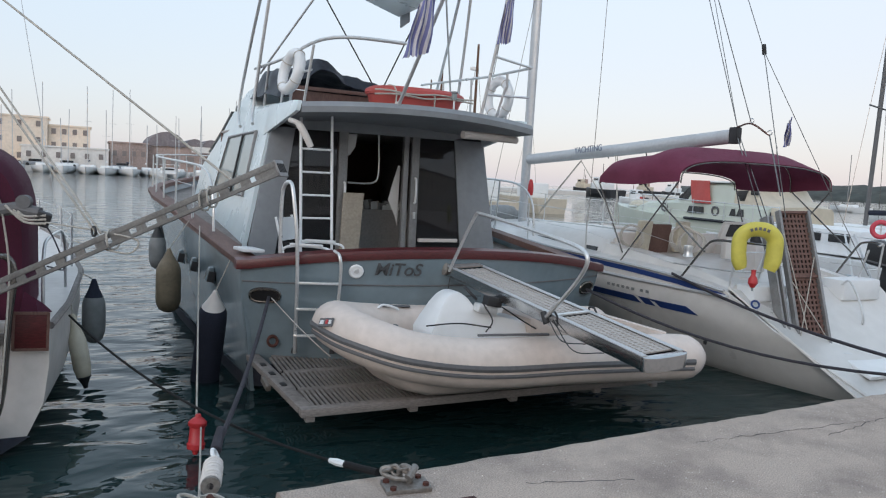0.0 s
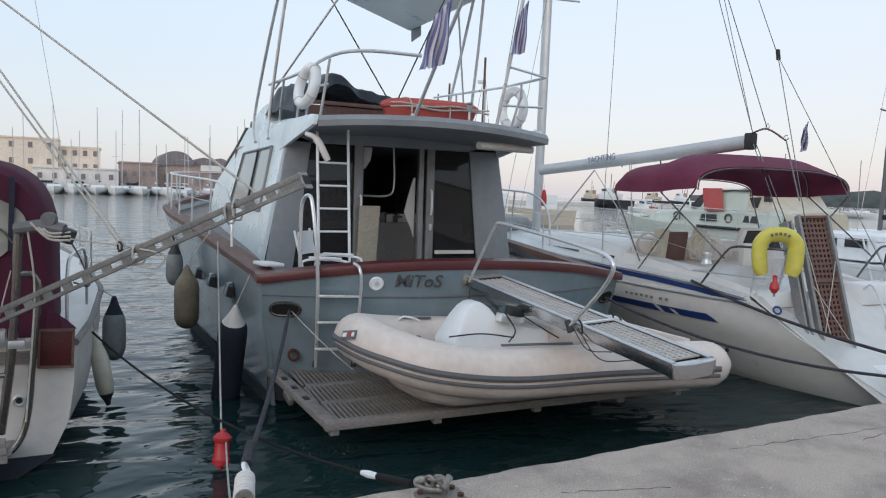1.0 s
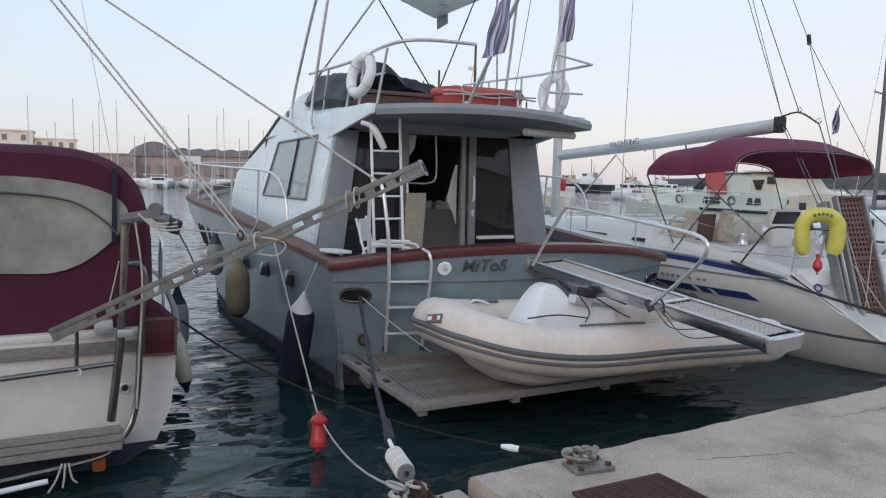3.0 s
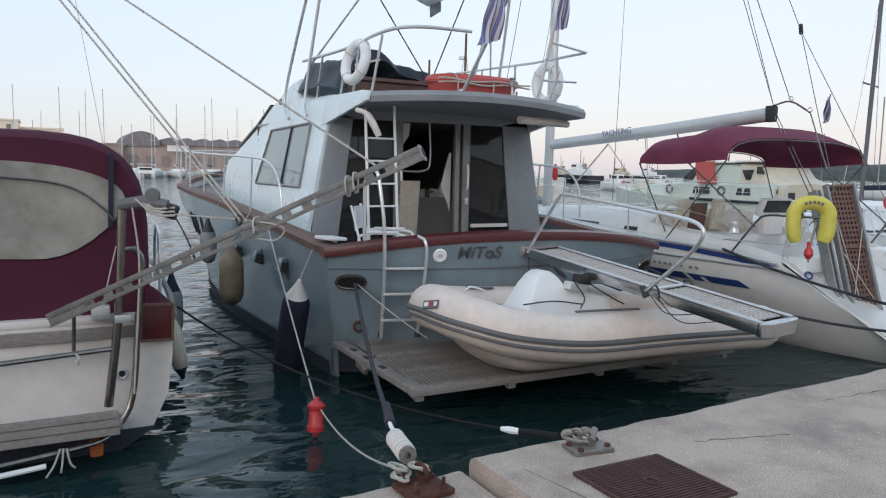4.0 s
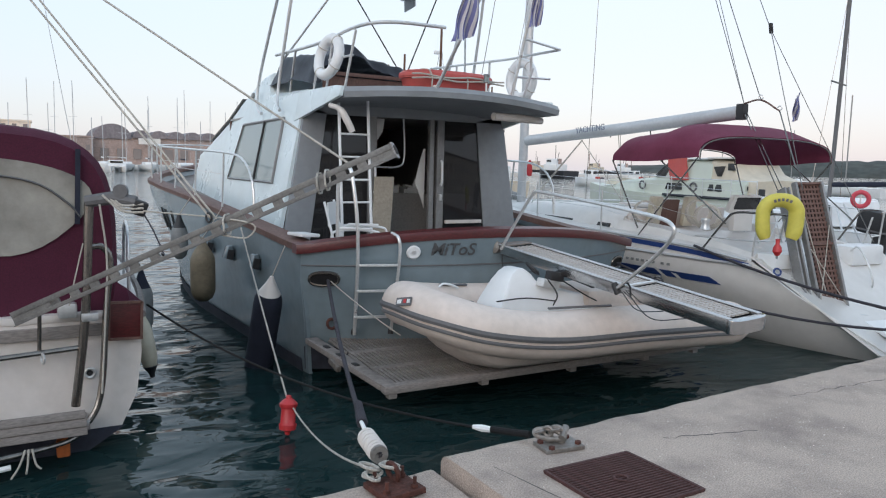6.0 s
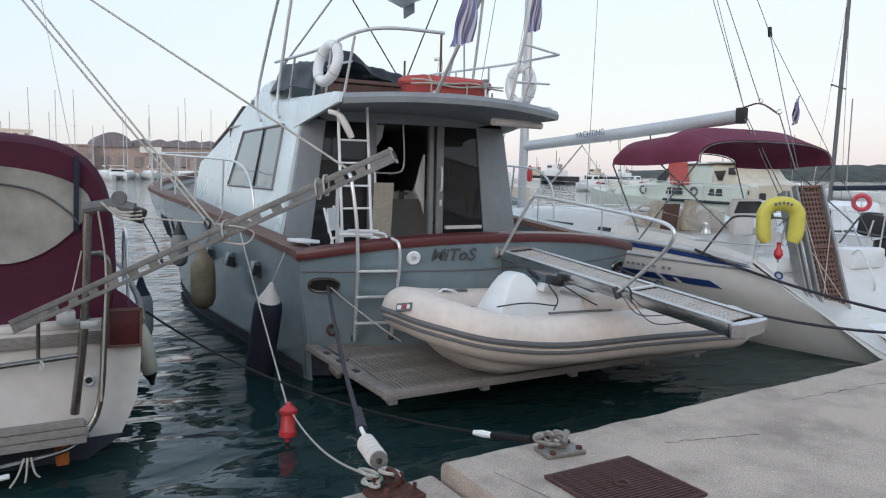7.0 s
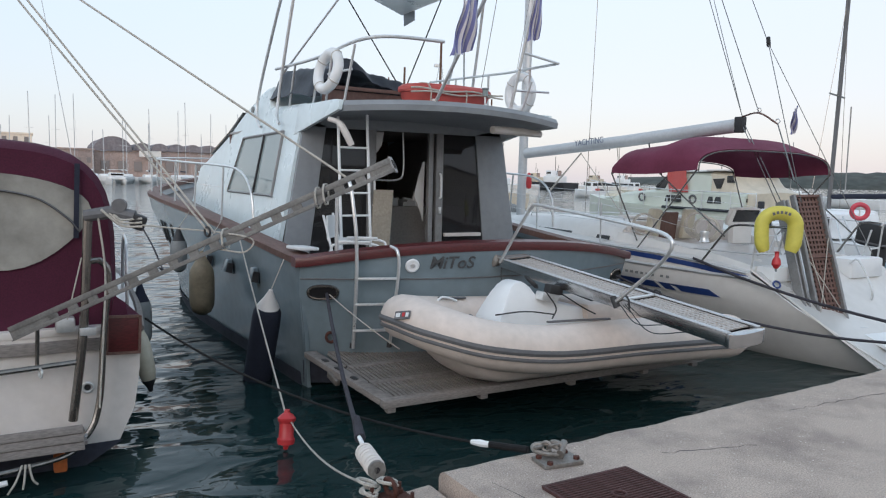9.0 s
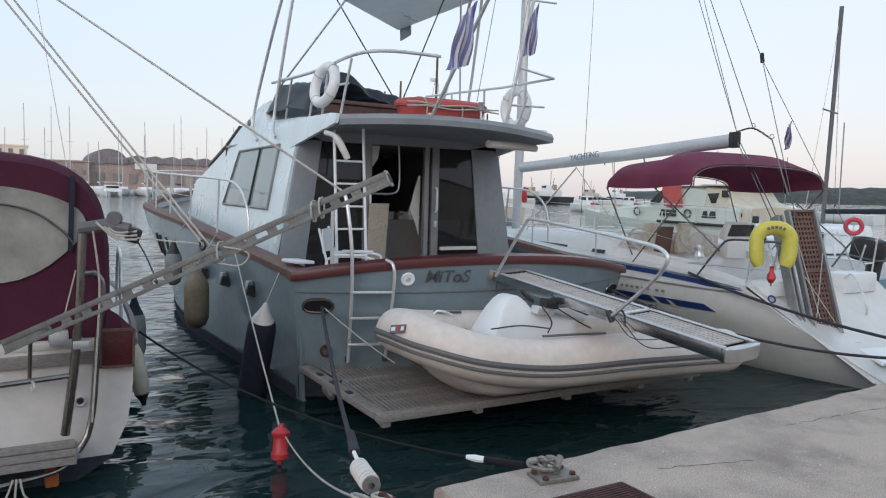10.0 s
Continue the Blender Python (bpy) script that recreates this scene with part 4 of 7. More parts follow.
def cockpit_fittings():
    # ladder to the flybridge
    lad = part("flybridge_ladder", sweep([(-1.31, 1.62, 0.70), (-1.33, 1.78, 2.93)], 0.018, 10), M_WHITE, yacht, "white tubular ladder to the flybridge")
    part("rail", sweep([(-0.93, 1.62, 0.70), (-0.95, 1.80, 3.0)], 0.018, 10), M_WHITE, lad)
    for i in range(7):
        z = 0.95 + 0.27 * i
        y = 1.62 + (z - 0.7) * 0.075
        part("rung", sweep([(-1.315, y, z), (-0.935, y, z)], 0.013, 8), M_WHITE, lad)
    # rolled cloth hanging under the roof corner
    part("cloth_roll", sweep(curve_path([(-1.5, 1.62, 2.88), (-1.44, 1.5, 2.84), (-1.38, 1.45, 2.74), (-1.30, 1.43, 2.58)], 4), [0.03] * 5 + [0.042] * 5 + [0.04, 0.04, 0.035], 10), M_OFFWHITE, yacht, "white rolled cloth tied under the roof")
    # door handles
    for x, z in ((-0.54, 2.02), (0.475, 2.12)):
        part("door_handle", sweep(round_path([(x, 2.48, z - 0.17), (x, 2.44, z - 0.15), (x, 2.44, z + 0.15), (x, 2.48, z + 0.17)], 2), 0.016, 8), M_WHITE, yacht, "white vertical door handle")
    part("door_lock", box((0.475, 2.478, 1.78), (0.04, 0.03, 0.09), bevel=0.006), M_STEEL, yacht)
    # saloon back wall and counter
    part("saloon_wall", box((0, 6.2, 1.8), (3.0, 0.06, 2.2)), M_TEAKBROWN, yacht)
    part("saloon_ceiling", box((0, 4.4, 2.9), (3.0, 3.6, 0.03)), M_DARKIN, yacht)
    for s in (-1, 1):
        part("saloon_side", box((s * 1.45, 4.4, 1.8), (0.03, 3.6, 2.2)), M_DARKIN, yacht)
    part("saloon_counter", box((0.0, 3.7, 1.25), (1.6, 0.6, 1.1), bevel=0.02), M_DARKIN, yacht)
    # grab rail seen in the doorway
    part("grab_rail", sweep(round_path([(0.02, 2.75, 2.85), (0.05, 2.75, 2.3), (-0.02, 2.75, 2.18), (-0.40, 2.75, 2.19)], 2), 0.014, 8), M_STEEL, yacht)
    part("threshold", box((0.85, 2.46, 1.44), (0.6, 0.05, 0.05), bevel=0.01), M_OFFWHITE, yacht)


cockpit_fittings()


def flybridge():
    # coaming round the flybridge deck
    part("fly_deck", box((0, 2.9, 3.105), (2.5, 2.4, 0.03)), M_WHITE, yacht)
    top = round_path([(-1.47, 3.75, 3.69), (-1.43, 2.0, 3.64), (-1.36, 1.25, 3.73), (-1.08, 0.98, 3.775), (-0.42, 0.88, 3.76)], 2)
    rail = part("fly_rail", sweep(top, 0.019, 10), M_STEEL, yacht, "steel rail round the flybridge")
    part("fly_rail_starboard", sweep([(1.27, 0.95, 3.69), (1.36, 2.2, 3.72), (1.45, 4.6, 3.84)], 0.017, 10), M_STEEL, yacht, "steel rail along the starboard side of the flybridge")
    for a, b in (((-1.44, 3.25, 3.14), (-1.45, 2.98, 3.66)), ((-1.43, 2.35, 3.12), (-1.44, 2.1, 3.66)), ((-1.42, 1.95, 3.1), (-1.43, 1.72, 3.67)), ((-1.40, 1.42, 3.08), (-1.37, 1.2, 3.68)), ((1.12, 1.5, 3.09), (1.16, 1.35, 3.5)), ((1.42, 1.75, 3.09), (1.33, 1.62, 3.70)), ((1.44, 2.8, 3.12), (1.38, 2.7, 3.74)), ((1.47, 3.8, 3.12), (1.42, 3.7, 3.79))):
        part("stanchion", sweep([a, b], 0.016, 8), M_STEEL, rail)
    part("mid_rail", sweep([(0.95, 1.45, 3.38), (1.75, 1.75, 3.44)], 0.016, 8), M_STEEL, rail)
    part("mid_rail", sweep([(-1.43, 1.85, 3.42), (-1.36, 1.3, 3.42)], 0.014, 8), M_STEEL, rail)
    # tower legs and struts
    for s in (-1, 1):
        for pts in ([(1.60, 4.02, 2.90), (1.58, 4.25, 2.95), (1.55, 4.45, 3.25), (1.48, 3.7, 4.4), (1.4, 3.15, 5.2)], [(1.60, 3.18, 2.90), (1.57, 3.38, 2.96), (1.53, 3.47, 3.22), (1.47, 3.13, 4.28), (1.4, 2.85, 5.2)]):
            part("tower_leg", sweep(round_path([(s * x, y, z) for x, y, z in pts], 2), 0.022, 10), M_STEEL, yacht, "bent steel tube carrying the hardtop")
        part("tower_strut", sweep([(s * 1.45, 3.5, 3.6), (s * 0.75, 2.4, 4.9)], 0.014, 8), M_STEEL, yacht)
        part("black_stay", sweep([(-0.06, 2.6, 3.36), (s * 0.95, 3.2, 5.1)], 0.010, 6), M_BLACK, yacht)
    # hardtop
    A, B, C = V((1.4, 5.6, 5.10)), V((1.5, 2.5, 5.15)), V((-1.43, 3.6, 5.26))
    D = B + C - A
    part("hardtop", prism([A, B, D, C], (0, 0, 0.07), bevel=0.02), M_WHITE, yacht, "pale hardtop over the helm")
    part("hardtop_flap", prism([A + V((0, -0.1, 0)), A + V((0, -0.5, 0)), A + V((0, -0.5, -0.16)), A + V((0, -0.12, -0.2))], (-0.02, 0, 0)), M_GREY, yacht)
    # poles leaning aft that carry the flags
    for a, b in (((-0.38, 1.16, 3.08), (-0.25, -0.55, 5.0)), ((0.78, 1.28, 3.06), (0.92, 0.75, 5.2))):
        p = part("flag_pole", sweep([a, b], 0.021, 10), M_STEEL, yacht, "steel pole leaning aft from the roof")
        part("pole_socket", lathe([(0, -0.02), (0.045, -0.02), (0.045, 0.02), (0.03, 0.07), (0, 0.07)], a, (0, -0.3, 1), 12), M_OFFWHITE, p)
    part("pole_bar", sweep([(0.82, 1.1, 3.80), (1.27, 0.95, 3.69)], 0.015, 8), M_STEEL, yacht)
    # bench of brown boards under the cover
    bench = part("bench", box((-0.62, 2.35, 3.22), (1.4, 0.04, 0.16), (12, 0, 2), bevel=0.006), M_TEAKBROWN, yacht, "brown boarded bench back")
    part("bench_board", box((-0.62, 2.31, 3.33), (1.45, 0.06, 0.045), (0, 0, 2), bevel=0.006), M_TEAKBROWN, bench)
    # grey vent on the flybridge side
    part("side_light", lathe([(0, 0), (0.05, 0), (0.045, 0.03), (0, 0.04)], (-1.50, 4.75, 3.2), (-1, 0, 0.1), 14), M_FENDERGR, yacht)


flybridge()


def helm_cover():
    """Dark tarpaulin thrown over the helm and seats."""
    rows = []
    n, k = 34, 26
    for i in range(n + 1):
        u = i / n
        r = []
        for j in range(k + 1):
            v = j / k
            x, y = -1.46 + 1.5 * u, 2.38 + 1.75 * v
            ridge = math.exp(-((u - 0.40) / 0.15) ** 2) * 0.16 * (1 - 0.6 * v)
            base = 3.60 + 0.08 * v - 0.24 * max(0, u - 0.45) + ridge
            fold = noise.noise((x * 4, y * 2.2, 0.3)) * 0.06 + noise.noise((x * 11, y * 6, 1.3)) * 0.025
            edge = min(u, 1 - u, v, 1 - v)
            z = base + fold - max(0, 0.10 - edge) * (3.6 if u < 0.1 else 1.6)
            r.append((x + 0.02 * noise.noise((x * 6, z * 9, y)), y, max(3.13, z)))
        rows.append(r)
    ob = tagged(part("tarpaulin", thick(loft(rows), 0.01), M_TARP, None, "", 60), "crumpled dark blue tarpaulin over the flybridge helm", "cover")


helm_cover()


def life_ring(at, axis, label, big=0.215, small=0.062):
    t = thing("lifebuoy", at, label, "lifebuoy", "lifebuoys on the flybridge rail")
    part("buoy", ring(at, axis, big, small, 32, 12), M_WHITE, t)
    q = V((0, 0, 1)).rotation_difference(V(axis).normalized()).to_matrix()
    for i in range(4):
        a = math.pi / 4 + i * math.pi / 2
        c = V(at) + q @ V((big * math.cos(a), big * math.sin(a), 0))
        tan = q @ V((-math.sin(a), math.cos(a), 0))
        part("band", ring(c, tan, small + 0.001, 0.006, 16, 6), M_ROPE, t)
    return t


life_ring((-1.47, 1.75, 3.44), (1, 0.16, -0.22), "white lifebuoy tied to the port flybridge rail")
life_ring((1.38, 1.9, 3.41), (1, 0.12, 0.0), "white lifebuoy on the starboard flybridge rail", 0.23)


def raft_box():
    t = thing("liferaft_box", (0.08, 1.6, 3.1), "faded orange box lashed with rope on the roof", "box")
    rows = []
    for z, g in ((3.115, 0.0), (3.12, 0.02), (3.26, 0.07), (3.27, 0.10), (3.29, 0.10)):
        rows.append(round_path([(-0.47 - g, 1.42 - g * 0.6, z), (0.59 + g, 1.42 - g * 0.6, z), (0.59 + g, 1.95, z), (-0.47 - g, 1.95, z)], 2, closed=True))
    part("tub", loft(rows, closed=True, cap=True), M_ORANGE, t)
    rows = []
    for z, g in ((3.291, 0.11), (3.33, 0.10), (3.365, 0.04), (3.375, -0.05)):
        rows.append(round_path([(-0.47 - g, 1.42 - g * 0.6, z), (0.59 + g, 1.42 - g * 0.6, z), (0.59 + g, 1.95, z), (-0.47 - g, 1.95, z)], 2, closed=True))
    part("lid", loft(rows, closed=True, cap=True), M_ORANGE, t)
    for z in (3.25, 3.285):
        pts = [(x, 1.345 + 0.006 * math.sin(x * 17), z + 0.012 * math.sin(x * 9 + z * 40)) for x in [-0.59 + 1.3 * i / 24 for i in range(25)]]
        part("lashing", sweep(pts, 0.011, 6), M_ROPE, t)
    for x in (-0.32, 0.18):
        part("strap", sweep(round_path([(x, 1.36, 3.12), (x, 1.335, 3.28), (x, 1.45, 3.385), (x, 1.9, 3.385)], 1), 0.010, 6), M_ROPE, t)
    lamp = thing("stern_light", (0.40, 1.26, 3.1), "small stern light on a white post", "lamp")
    part("post", sweep([(0.40, 1.27, 3.09), (0.40, 1.27, 3.24)], 0.013, 8), M_WHITE, lamp)
    part("lens", lathe([(0, 0), (0.035, 0), (0.035, 0.07), (0.03, 0.075), (0, 0.08)], (0.40, 1.27, 3.25), n=14), M_GLASSLT, lamp)
    part("cap", lathe([(0, 0), (0.042, 0), (0.04, 0.02), (0, 0.025)], (0.40, 1.27, 3.33), n=14), M_GREY, lamp)


raft_box()


def greek_flag(top, down, along, label, size=0.62):
    """A limp blue and white striped flag; each stripe is a strip of cloth."""
    t = thing("flag", top, label, "flag", "striped flags")
    M_FB = mat("faded_blue_cloth", (0.19, 0.20, 0.40), 0.85, grain=120, vary=0.1)
    M_FW = mat("greyed_white_cloth", (0.62, 0.6, 0.63), 0.85, grain=120, vary=0.08)
    top, down, along = V(top), V(down), V(along)
    side = down.cross(along).normalized()
    for s in range(9):
        rows = []
        for i in range(13):
            v = i / 12
            r = []
            for j in range(4):
                u = (s + j / 3) / 9
                wob = 0.05 * math.sin(v * 7 + u * 5) * (0.3 + v) + 0.03 * math.sin(u * 16 + v * 3)
                frayed = 0.05 * noise.noise((u * 9, v, 3)) if i == 12 else 0
                r.append(top + down * (size * (v * 0.92 + 0.22 * u * (1 - v) + frayed)) + along * (size * 0.58 * (u * (0.55 + 0.3 * v))) + side * wob)
            rows.append(r)
        part("stripe", loft(rows), M_FB if s % 2 == 0 else M_FW, t, "", 80)
    return t


greek_flag((-0.40, 0.16, 4.24), (-0.05, 0.1, -1), (-0.8, 0.15, -0.25), "frayed blue and white striped flag on a leaning pole", 0.72)
greek_flag((0.92, 0.84, 4.55), (-0.05, 0.0, -1), (-0.5, 0.2, -0.2), "limp blue and white striped flag on a steel pole", 0.66)


def bow_rail():
    def rp(y, z, inn=0.06):
        return (-lerp_table(y, Y_HALF)[0] + inn, y, z)
    for s in (-1, 1):
        f = lambda p: (s * -p[0], p[1], p[2])
        ztop = lambda y: 2.24 + 0.028 * y
        pts = [rp(2.15, 1.55), rp(2.2, 2.05), rp(2.62, ztop(2.62) - 0.02)] + [rp(y, ztop(y)) for y in (3.5, 4.9, 6.5, 8, 9.5, 11, 12.3, 13.2)]
        r = part("bow_rail", sweep(round_path([f(p) for p in pts], 2), 0.016, 8), M_STEEL, yacht, "steel guard rail along the side deck")
        for y in (3.4, 4.8, 6.2, 7.6, 9.0, 10.4, 11.8):
            part("stanchion", sweep([f(rp(y, lerp_table(y, Y_HALF)[1] + 0.05)), f(rp(y - 0.1, ztop(y)))], 0.014, 8), M_STEEL, r)
            part("base", lathe([(0, 0), (0.035, 0), (0.03, 0.02), (0.018, 0.05), (0, 0.05)], f(rp(y, lerp_table(y, Y_HALF)[1] + 0.07)), n=12), M_STEEL, r)
        part("guard_wire", sweep([f(rp(y, 1.98 + 0.02 * y)) for y in (3.4, 4.8, 6.2, 7.6, 9, 10.4, 11.8)], 0.004, 5), M_STEEL, r)


bow_rail()


def folding_chair():
    t = thing("folding_chair", (-1.3, 1.2, 0.69), "white folding chair with tubular arms in the cockpit", "chair")
    for x in (-1.58, -1.02):
        part("arm", sweep(round_path([(x, 1.52, 0.70), (x, 1.48, 1.42), (x, 1.42, 1.50), (x, 0.98, 1.50), (x, 0.90, 1.44), (x, 0.92, 0.70)], 2), 0.014, 8), M_WHITE, t)
        part("back_post", sweep([(x, 1.45, 1.4), (x, 1.55, 1.80)], 0.014, 8), M_WHITE, t)
        part("arm_pad", box((x, 1.2, 1.515), (0.05, 0.36, 0.025), bevel=0.008), M_WHITE, t)
    part("seat", thick(loft([[(x, y, 1.14 - 0.03 * math.sin(math.pi * (x + 1.58) / 0.56)) for x in (-1.58, -1.4, -1.2, -1.02)] for y in (0.95, 1.2, 1.48)]), 0.01), M_WHITE, t)
    t.rotation_euler.z = radians(58)
    part("backrest", thick(loft([[(x, 1.5 + 0.05 * (z - 1.5) + 0.05 * math.sin(math.pi * (x + 1.58) / 0.56), z) for x in (-1.58, -1.44, -1.3, -1.16, -1.02)] for z in (1.52, 1.65, 1.78)]), 0.01), M_WHITE, t)


folding_chair()


def saloon_clutter():
    b = tagged(part("leaning_board", prism([(-0.62, 2.42, 0.70), (-0.36, 2.42, 0.70), (-0.30, 2.36, 2.06), (-0.58, 2.36, 2.06)], (0, 0.03, 0.0), bevel=0.006), mat("beige_board", (0.42, 0.37, 0.3), 0.7), None), "pale beige board leaning in the doorway", "board")
    rnd = random.Random(5)
    for i, (x, y, h) in enumerate(((0.58, 3.45, 0.22), (0.70, 3.5, 0.13), (0.50, 3.46, 0.09), (0.42, 3.45, 0.07), (0.66, 3.44, 0.06))):
        ob = part("bottle" if h > 0.12 else "paper_bundle", lathe([(0, 0), (0.035, 0), (0.037, h * 0.6), (0.015, h * 0.8), (0.015, h), (0, h)], (x, y, 1.80), n=10) if h > 0.12 else box((x, y, 1.80 + h / 2), (0.14, 0.1, h), (0, 0, rnd.uniform(-30, 30)), bevel=0.02), M_WHITE, None)
        tagged(ob, "small white bottle on the saloon counter" if h > 0.12 else "crumpled white paper on the saloon counter", "bottle" if h > 0.12 else "paper")


saloon_clutter()


def saloon_cloths():
    for pts, lab in ((((-0.47, 2.83), (-0.33, 2.83), (-0.36, 2.66), (-0.42, 2.56), (-0.48, 2.52)), "pale curtain bunched at the top of the doorway"), (((0.27, 2.45), (0.30, 2.45), (0.30, 1.62), (0.26, 1.75), (0.14, 1.98), (0.22, 2.25)), "pale crumpled curtain at the edge of the sliding door")):
        c = thing("curtain", (pts[0][0], 2.62, pts[0][1]), lab, "curtain", "curtains")
        part("cloth", prism([(x, 2.62 + 0.015 * math.sin(z * 40), z) for x, z in pts], (0, 0.02, 0), bevel=0.004), M_SAIL, c)
    rnd = random.Random(8)
    for i in range(9):
        x, h = 0.02 + 0.06 * i + rnd.uniform(-0.02, 0.02), rnd.uniform(0.05, 0.16)
        ob = part("household_item", box((x, 3.46 + rnd.uniform(-0.04, 0.1), 1.80 + h / 2), (rnd.uniform(0.06, 0.14), 0.09, h), (0, rnd.uniform(-14, 14), rnd.uniform(-40, 40)), bevel=0.018), (M_WHITE, M_OFFWHITE, M_FENDERGR, M_PLANK)[i % 4], None)
        tagged(ob, "small pale household item on the saloon counter", "household item", "things on the saloon counter")


saloon_cloths()


# ---- fenders ----
def fender(at, r, length, body, cone, label, hang, name="fender", group="fenders", axis=(0, 0, 1), end=None):
    x, y, z = at
    ax = V(axis).normalized()
    t = thing(name, at, label, "fender", group)
    part("body", lathe([(0, 0), (r * 0.35, 0), (r * 0.75, 0.04), (r * 0.97, 0.12), (r, 0.2), (r, length - 0.18), (r * 0.96, length - 0.1), (r * 0.8, length - 0.04)], (x, y, z), axis, n=22), body, t, "", 60)
    part("neck", lathe([(r * 0.8, length - 0.041), (r * 0.45, length + 0.05), (0.03, length + 0.13), (0.02, length + 0.16), (0, length + 0.16)], (x, y, z), axis, n=18), cone, t, "", 60)
    part("lanyard", sweep([V(at) + ax * (length + 0.15), hang], 0.006, 6), M_ROPE, t)
    if end:
        part("end_cap", lathe([(0, -0.07), (0.02, -0.07), (0.028, -0.03), (r * 0.6, 0.01), (r * 0.85, 0.045), (r * 0.8, 0.05)], at, axis, n=16), end, t, "", 60)
    return t


fender((-2.425, 1.45, -0.25), 0.15, 1.22, M_NAVY, M_OFFWHITE, "large fender in a navy cloth cover with a white top", (-2.22, 0.95, 1.42), axis=(0.03, -0.41, 1.06))
fender((-2.62, 3.15, 0.42), 0.155, 0.66, M_FENDERBR, M_FENDERBR, "dirty tan fender hung on the hull side", (-2.37, 3.15, 1.62))
fender((-2.62, 4.7, 0.78), 0.12, 0.5, M_FENDERGR, M_BLACK, "grey fender with a black top on the hull side", (-2.44, 4.7, 1.7))


# ---- sailing yacht: deck gear ----
def sail_gear():
    # pushpit and stanchions with wires
    for s in (-1, 1):
        x = lambda y: SX + s * (lerp_table(y, S_HALF)[0] - 0.07)
        zt = 1.66
        pts = [(x(0.35), 0.36, 1.15), (x(0.0), 0.0, zt - 0.02), (x(-0.1), -0.10, zt + 0.06), (x(-0.4), -0.46, zt + 0.06), (SX + s * 0.98, -0.62, zt + 0.04)]
        pp = part("pushpit", sweep(round_path(pts, 2), 0.015, 8), M_STEELDK, sail, "tubular steel stern rail")
        part("leg", sweep([(x(-0.3), -0.36, 1.06), (x(-0.4), -0.43, zt + 0.05)], 0.013, 8), M_STEEL, pp)
        part("leg", sweep([(SX + s * 0.95, -0.36, 1.06), (SX + s * 0.98, -0.50, zt - 0.02)], 0.013, 8), M_STEEL, pp)
        part("lower_rail", sweep([(x(0.5), 0.45, 1.36), (x(-0.3), -0.38, 1.36), (SX + s * 1.0, -0.48, 1.36)], 0.011, 8), M_STEEL, pp)
        for y in (2.2, 3.9, 5.6, 7.2):
            w, z = lerp_table(y, S_HALF)
            part("stanchion", sweep([(SX + s * (w - 0.06), y, z), (SX + s * (w - 0.05), y, z + 0.62)], 0.012, 8), M_STEEL, sail)
        for h in (0.34, 0.61):
            part("guard_wire", sweep([(x(0.5), 0.45, 1.0 + h)] + [(SX + s * (lerp_table(y, S_HALF)[0] - 0.055), y, lerp_table(y, S_HALF)[1] + h) for y in (2.2, 3.9, 5.6, 7.2, 8.6)], 0.004, 5), M_STEEL, sail)
        # winch and cleat
        part("winch", lathe([(0, 0), (0.075, 0), (0.06, 0.03), (0.05, 0.09), (0.065, 0.13), (0.06, 0.15), (0, 0.155)], (SX + s * 1.1, 0.65, 1.42), n=16), M_STEEL, sail, "chrome sheet winch")
        part("stern_cleat", sweep(round_path([(SX + s * 1.52, 0.42, 1.13), (SX + s * 1.52, 0.36, 1.16), (SX + s * 1.5, 0.12, 1.16), (SX + s * 1.5, 0.06, 1.13)], 1), 0.016, 8), M_STEEL, sail)
    # long coachroof windows, grab rails
    for s in (-1, 1):
        for y0, y1 in ((2.45, 3.3), (3.45, 4.3), (4.45, 5.3)):
            rows = [[(SX + s * (1.262 - 0.062 * (y - 2.2) + 0.006), y, 1.22 + 0.03 * (y - 2.2)), (SX + s * (1.205 - 0.062 * (y - 2.2) + 0.012), y, 1.36 + 0.008 * (y - 2.2))] for y in (y0, (y0 + y1) / 2, y1)]
            part("coachroof_window", thick(loft(rows), 0.012), M_GLASSDK, sail, "dark long coachroof window")
        part("grab_rail", sweep(round_path([(SX + s * 0.85, 2.5, 1.60), (SX + s * 0.85, 2.55, 1.67), (SX + s * 0.7, 5.2, 1.62), (SX + s * 0.7, 5.25, 1.55)], 1), 0.013, 8), M_STEEL, sail)
    # companionway, pilot seats, wheel
    part("companionway", box((4.5, 2.10, 1.52), (0.5, 0.05, 0.5), (8, 0, 0), bevel=0.01), M_TEAKBROWN, sail, "brown companionway boards")
    part("bulkhead", box((SX, 2.17, 1.40), (2.2, 0.05, 0.46), (8, 0, 0), bevel=0.01), M_OFFWHITE, sail)
    for cx in (4.16, 4.93):
        part("cushion", box((cx, 2.02, 1.58), (0.26, 0.10, 0.5), (8, 0, 4), bevel=0.04), M_FENDER, sail, "beige backrest cushion")
    frame_at = (5.25, 1.2, 1.74)
    scr = part("instrument_hood", box(frame_at, (0.62, 0.10, 0.30), (24, 0, -6), bevel=0.05), M_SAIL, sail, "white hood with a dark screen")
    part("screen", box((5.25, 1.14, 1.75), (0.48, 0.03, 0.20), (24, 0, -6), bevel=0.02), M_GLASSDK, scr)
    part("hood_leg", box((5.25, 1.24, 1.48), (0.4, 0.12, 0.34), (0, 0, -6), bevel=0.03), M_SAIL, scr)
    part("hatch", box((SX, 2.75, 1.64), (0.7, 0.9, 0.05), bevel=0.015), M_OFFWHITE, sail)
    ped = part("steering_pedestal", box((SX - 0.05, 0.45, 1.32), (0.22, 0.2, 0.6), bevel=0.04), M_OFFWHITE, sail)
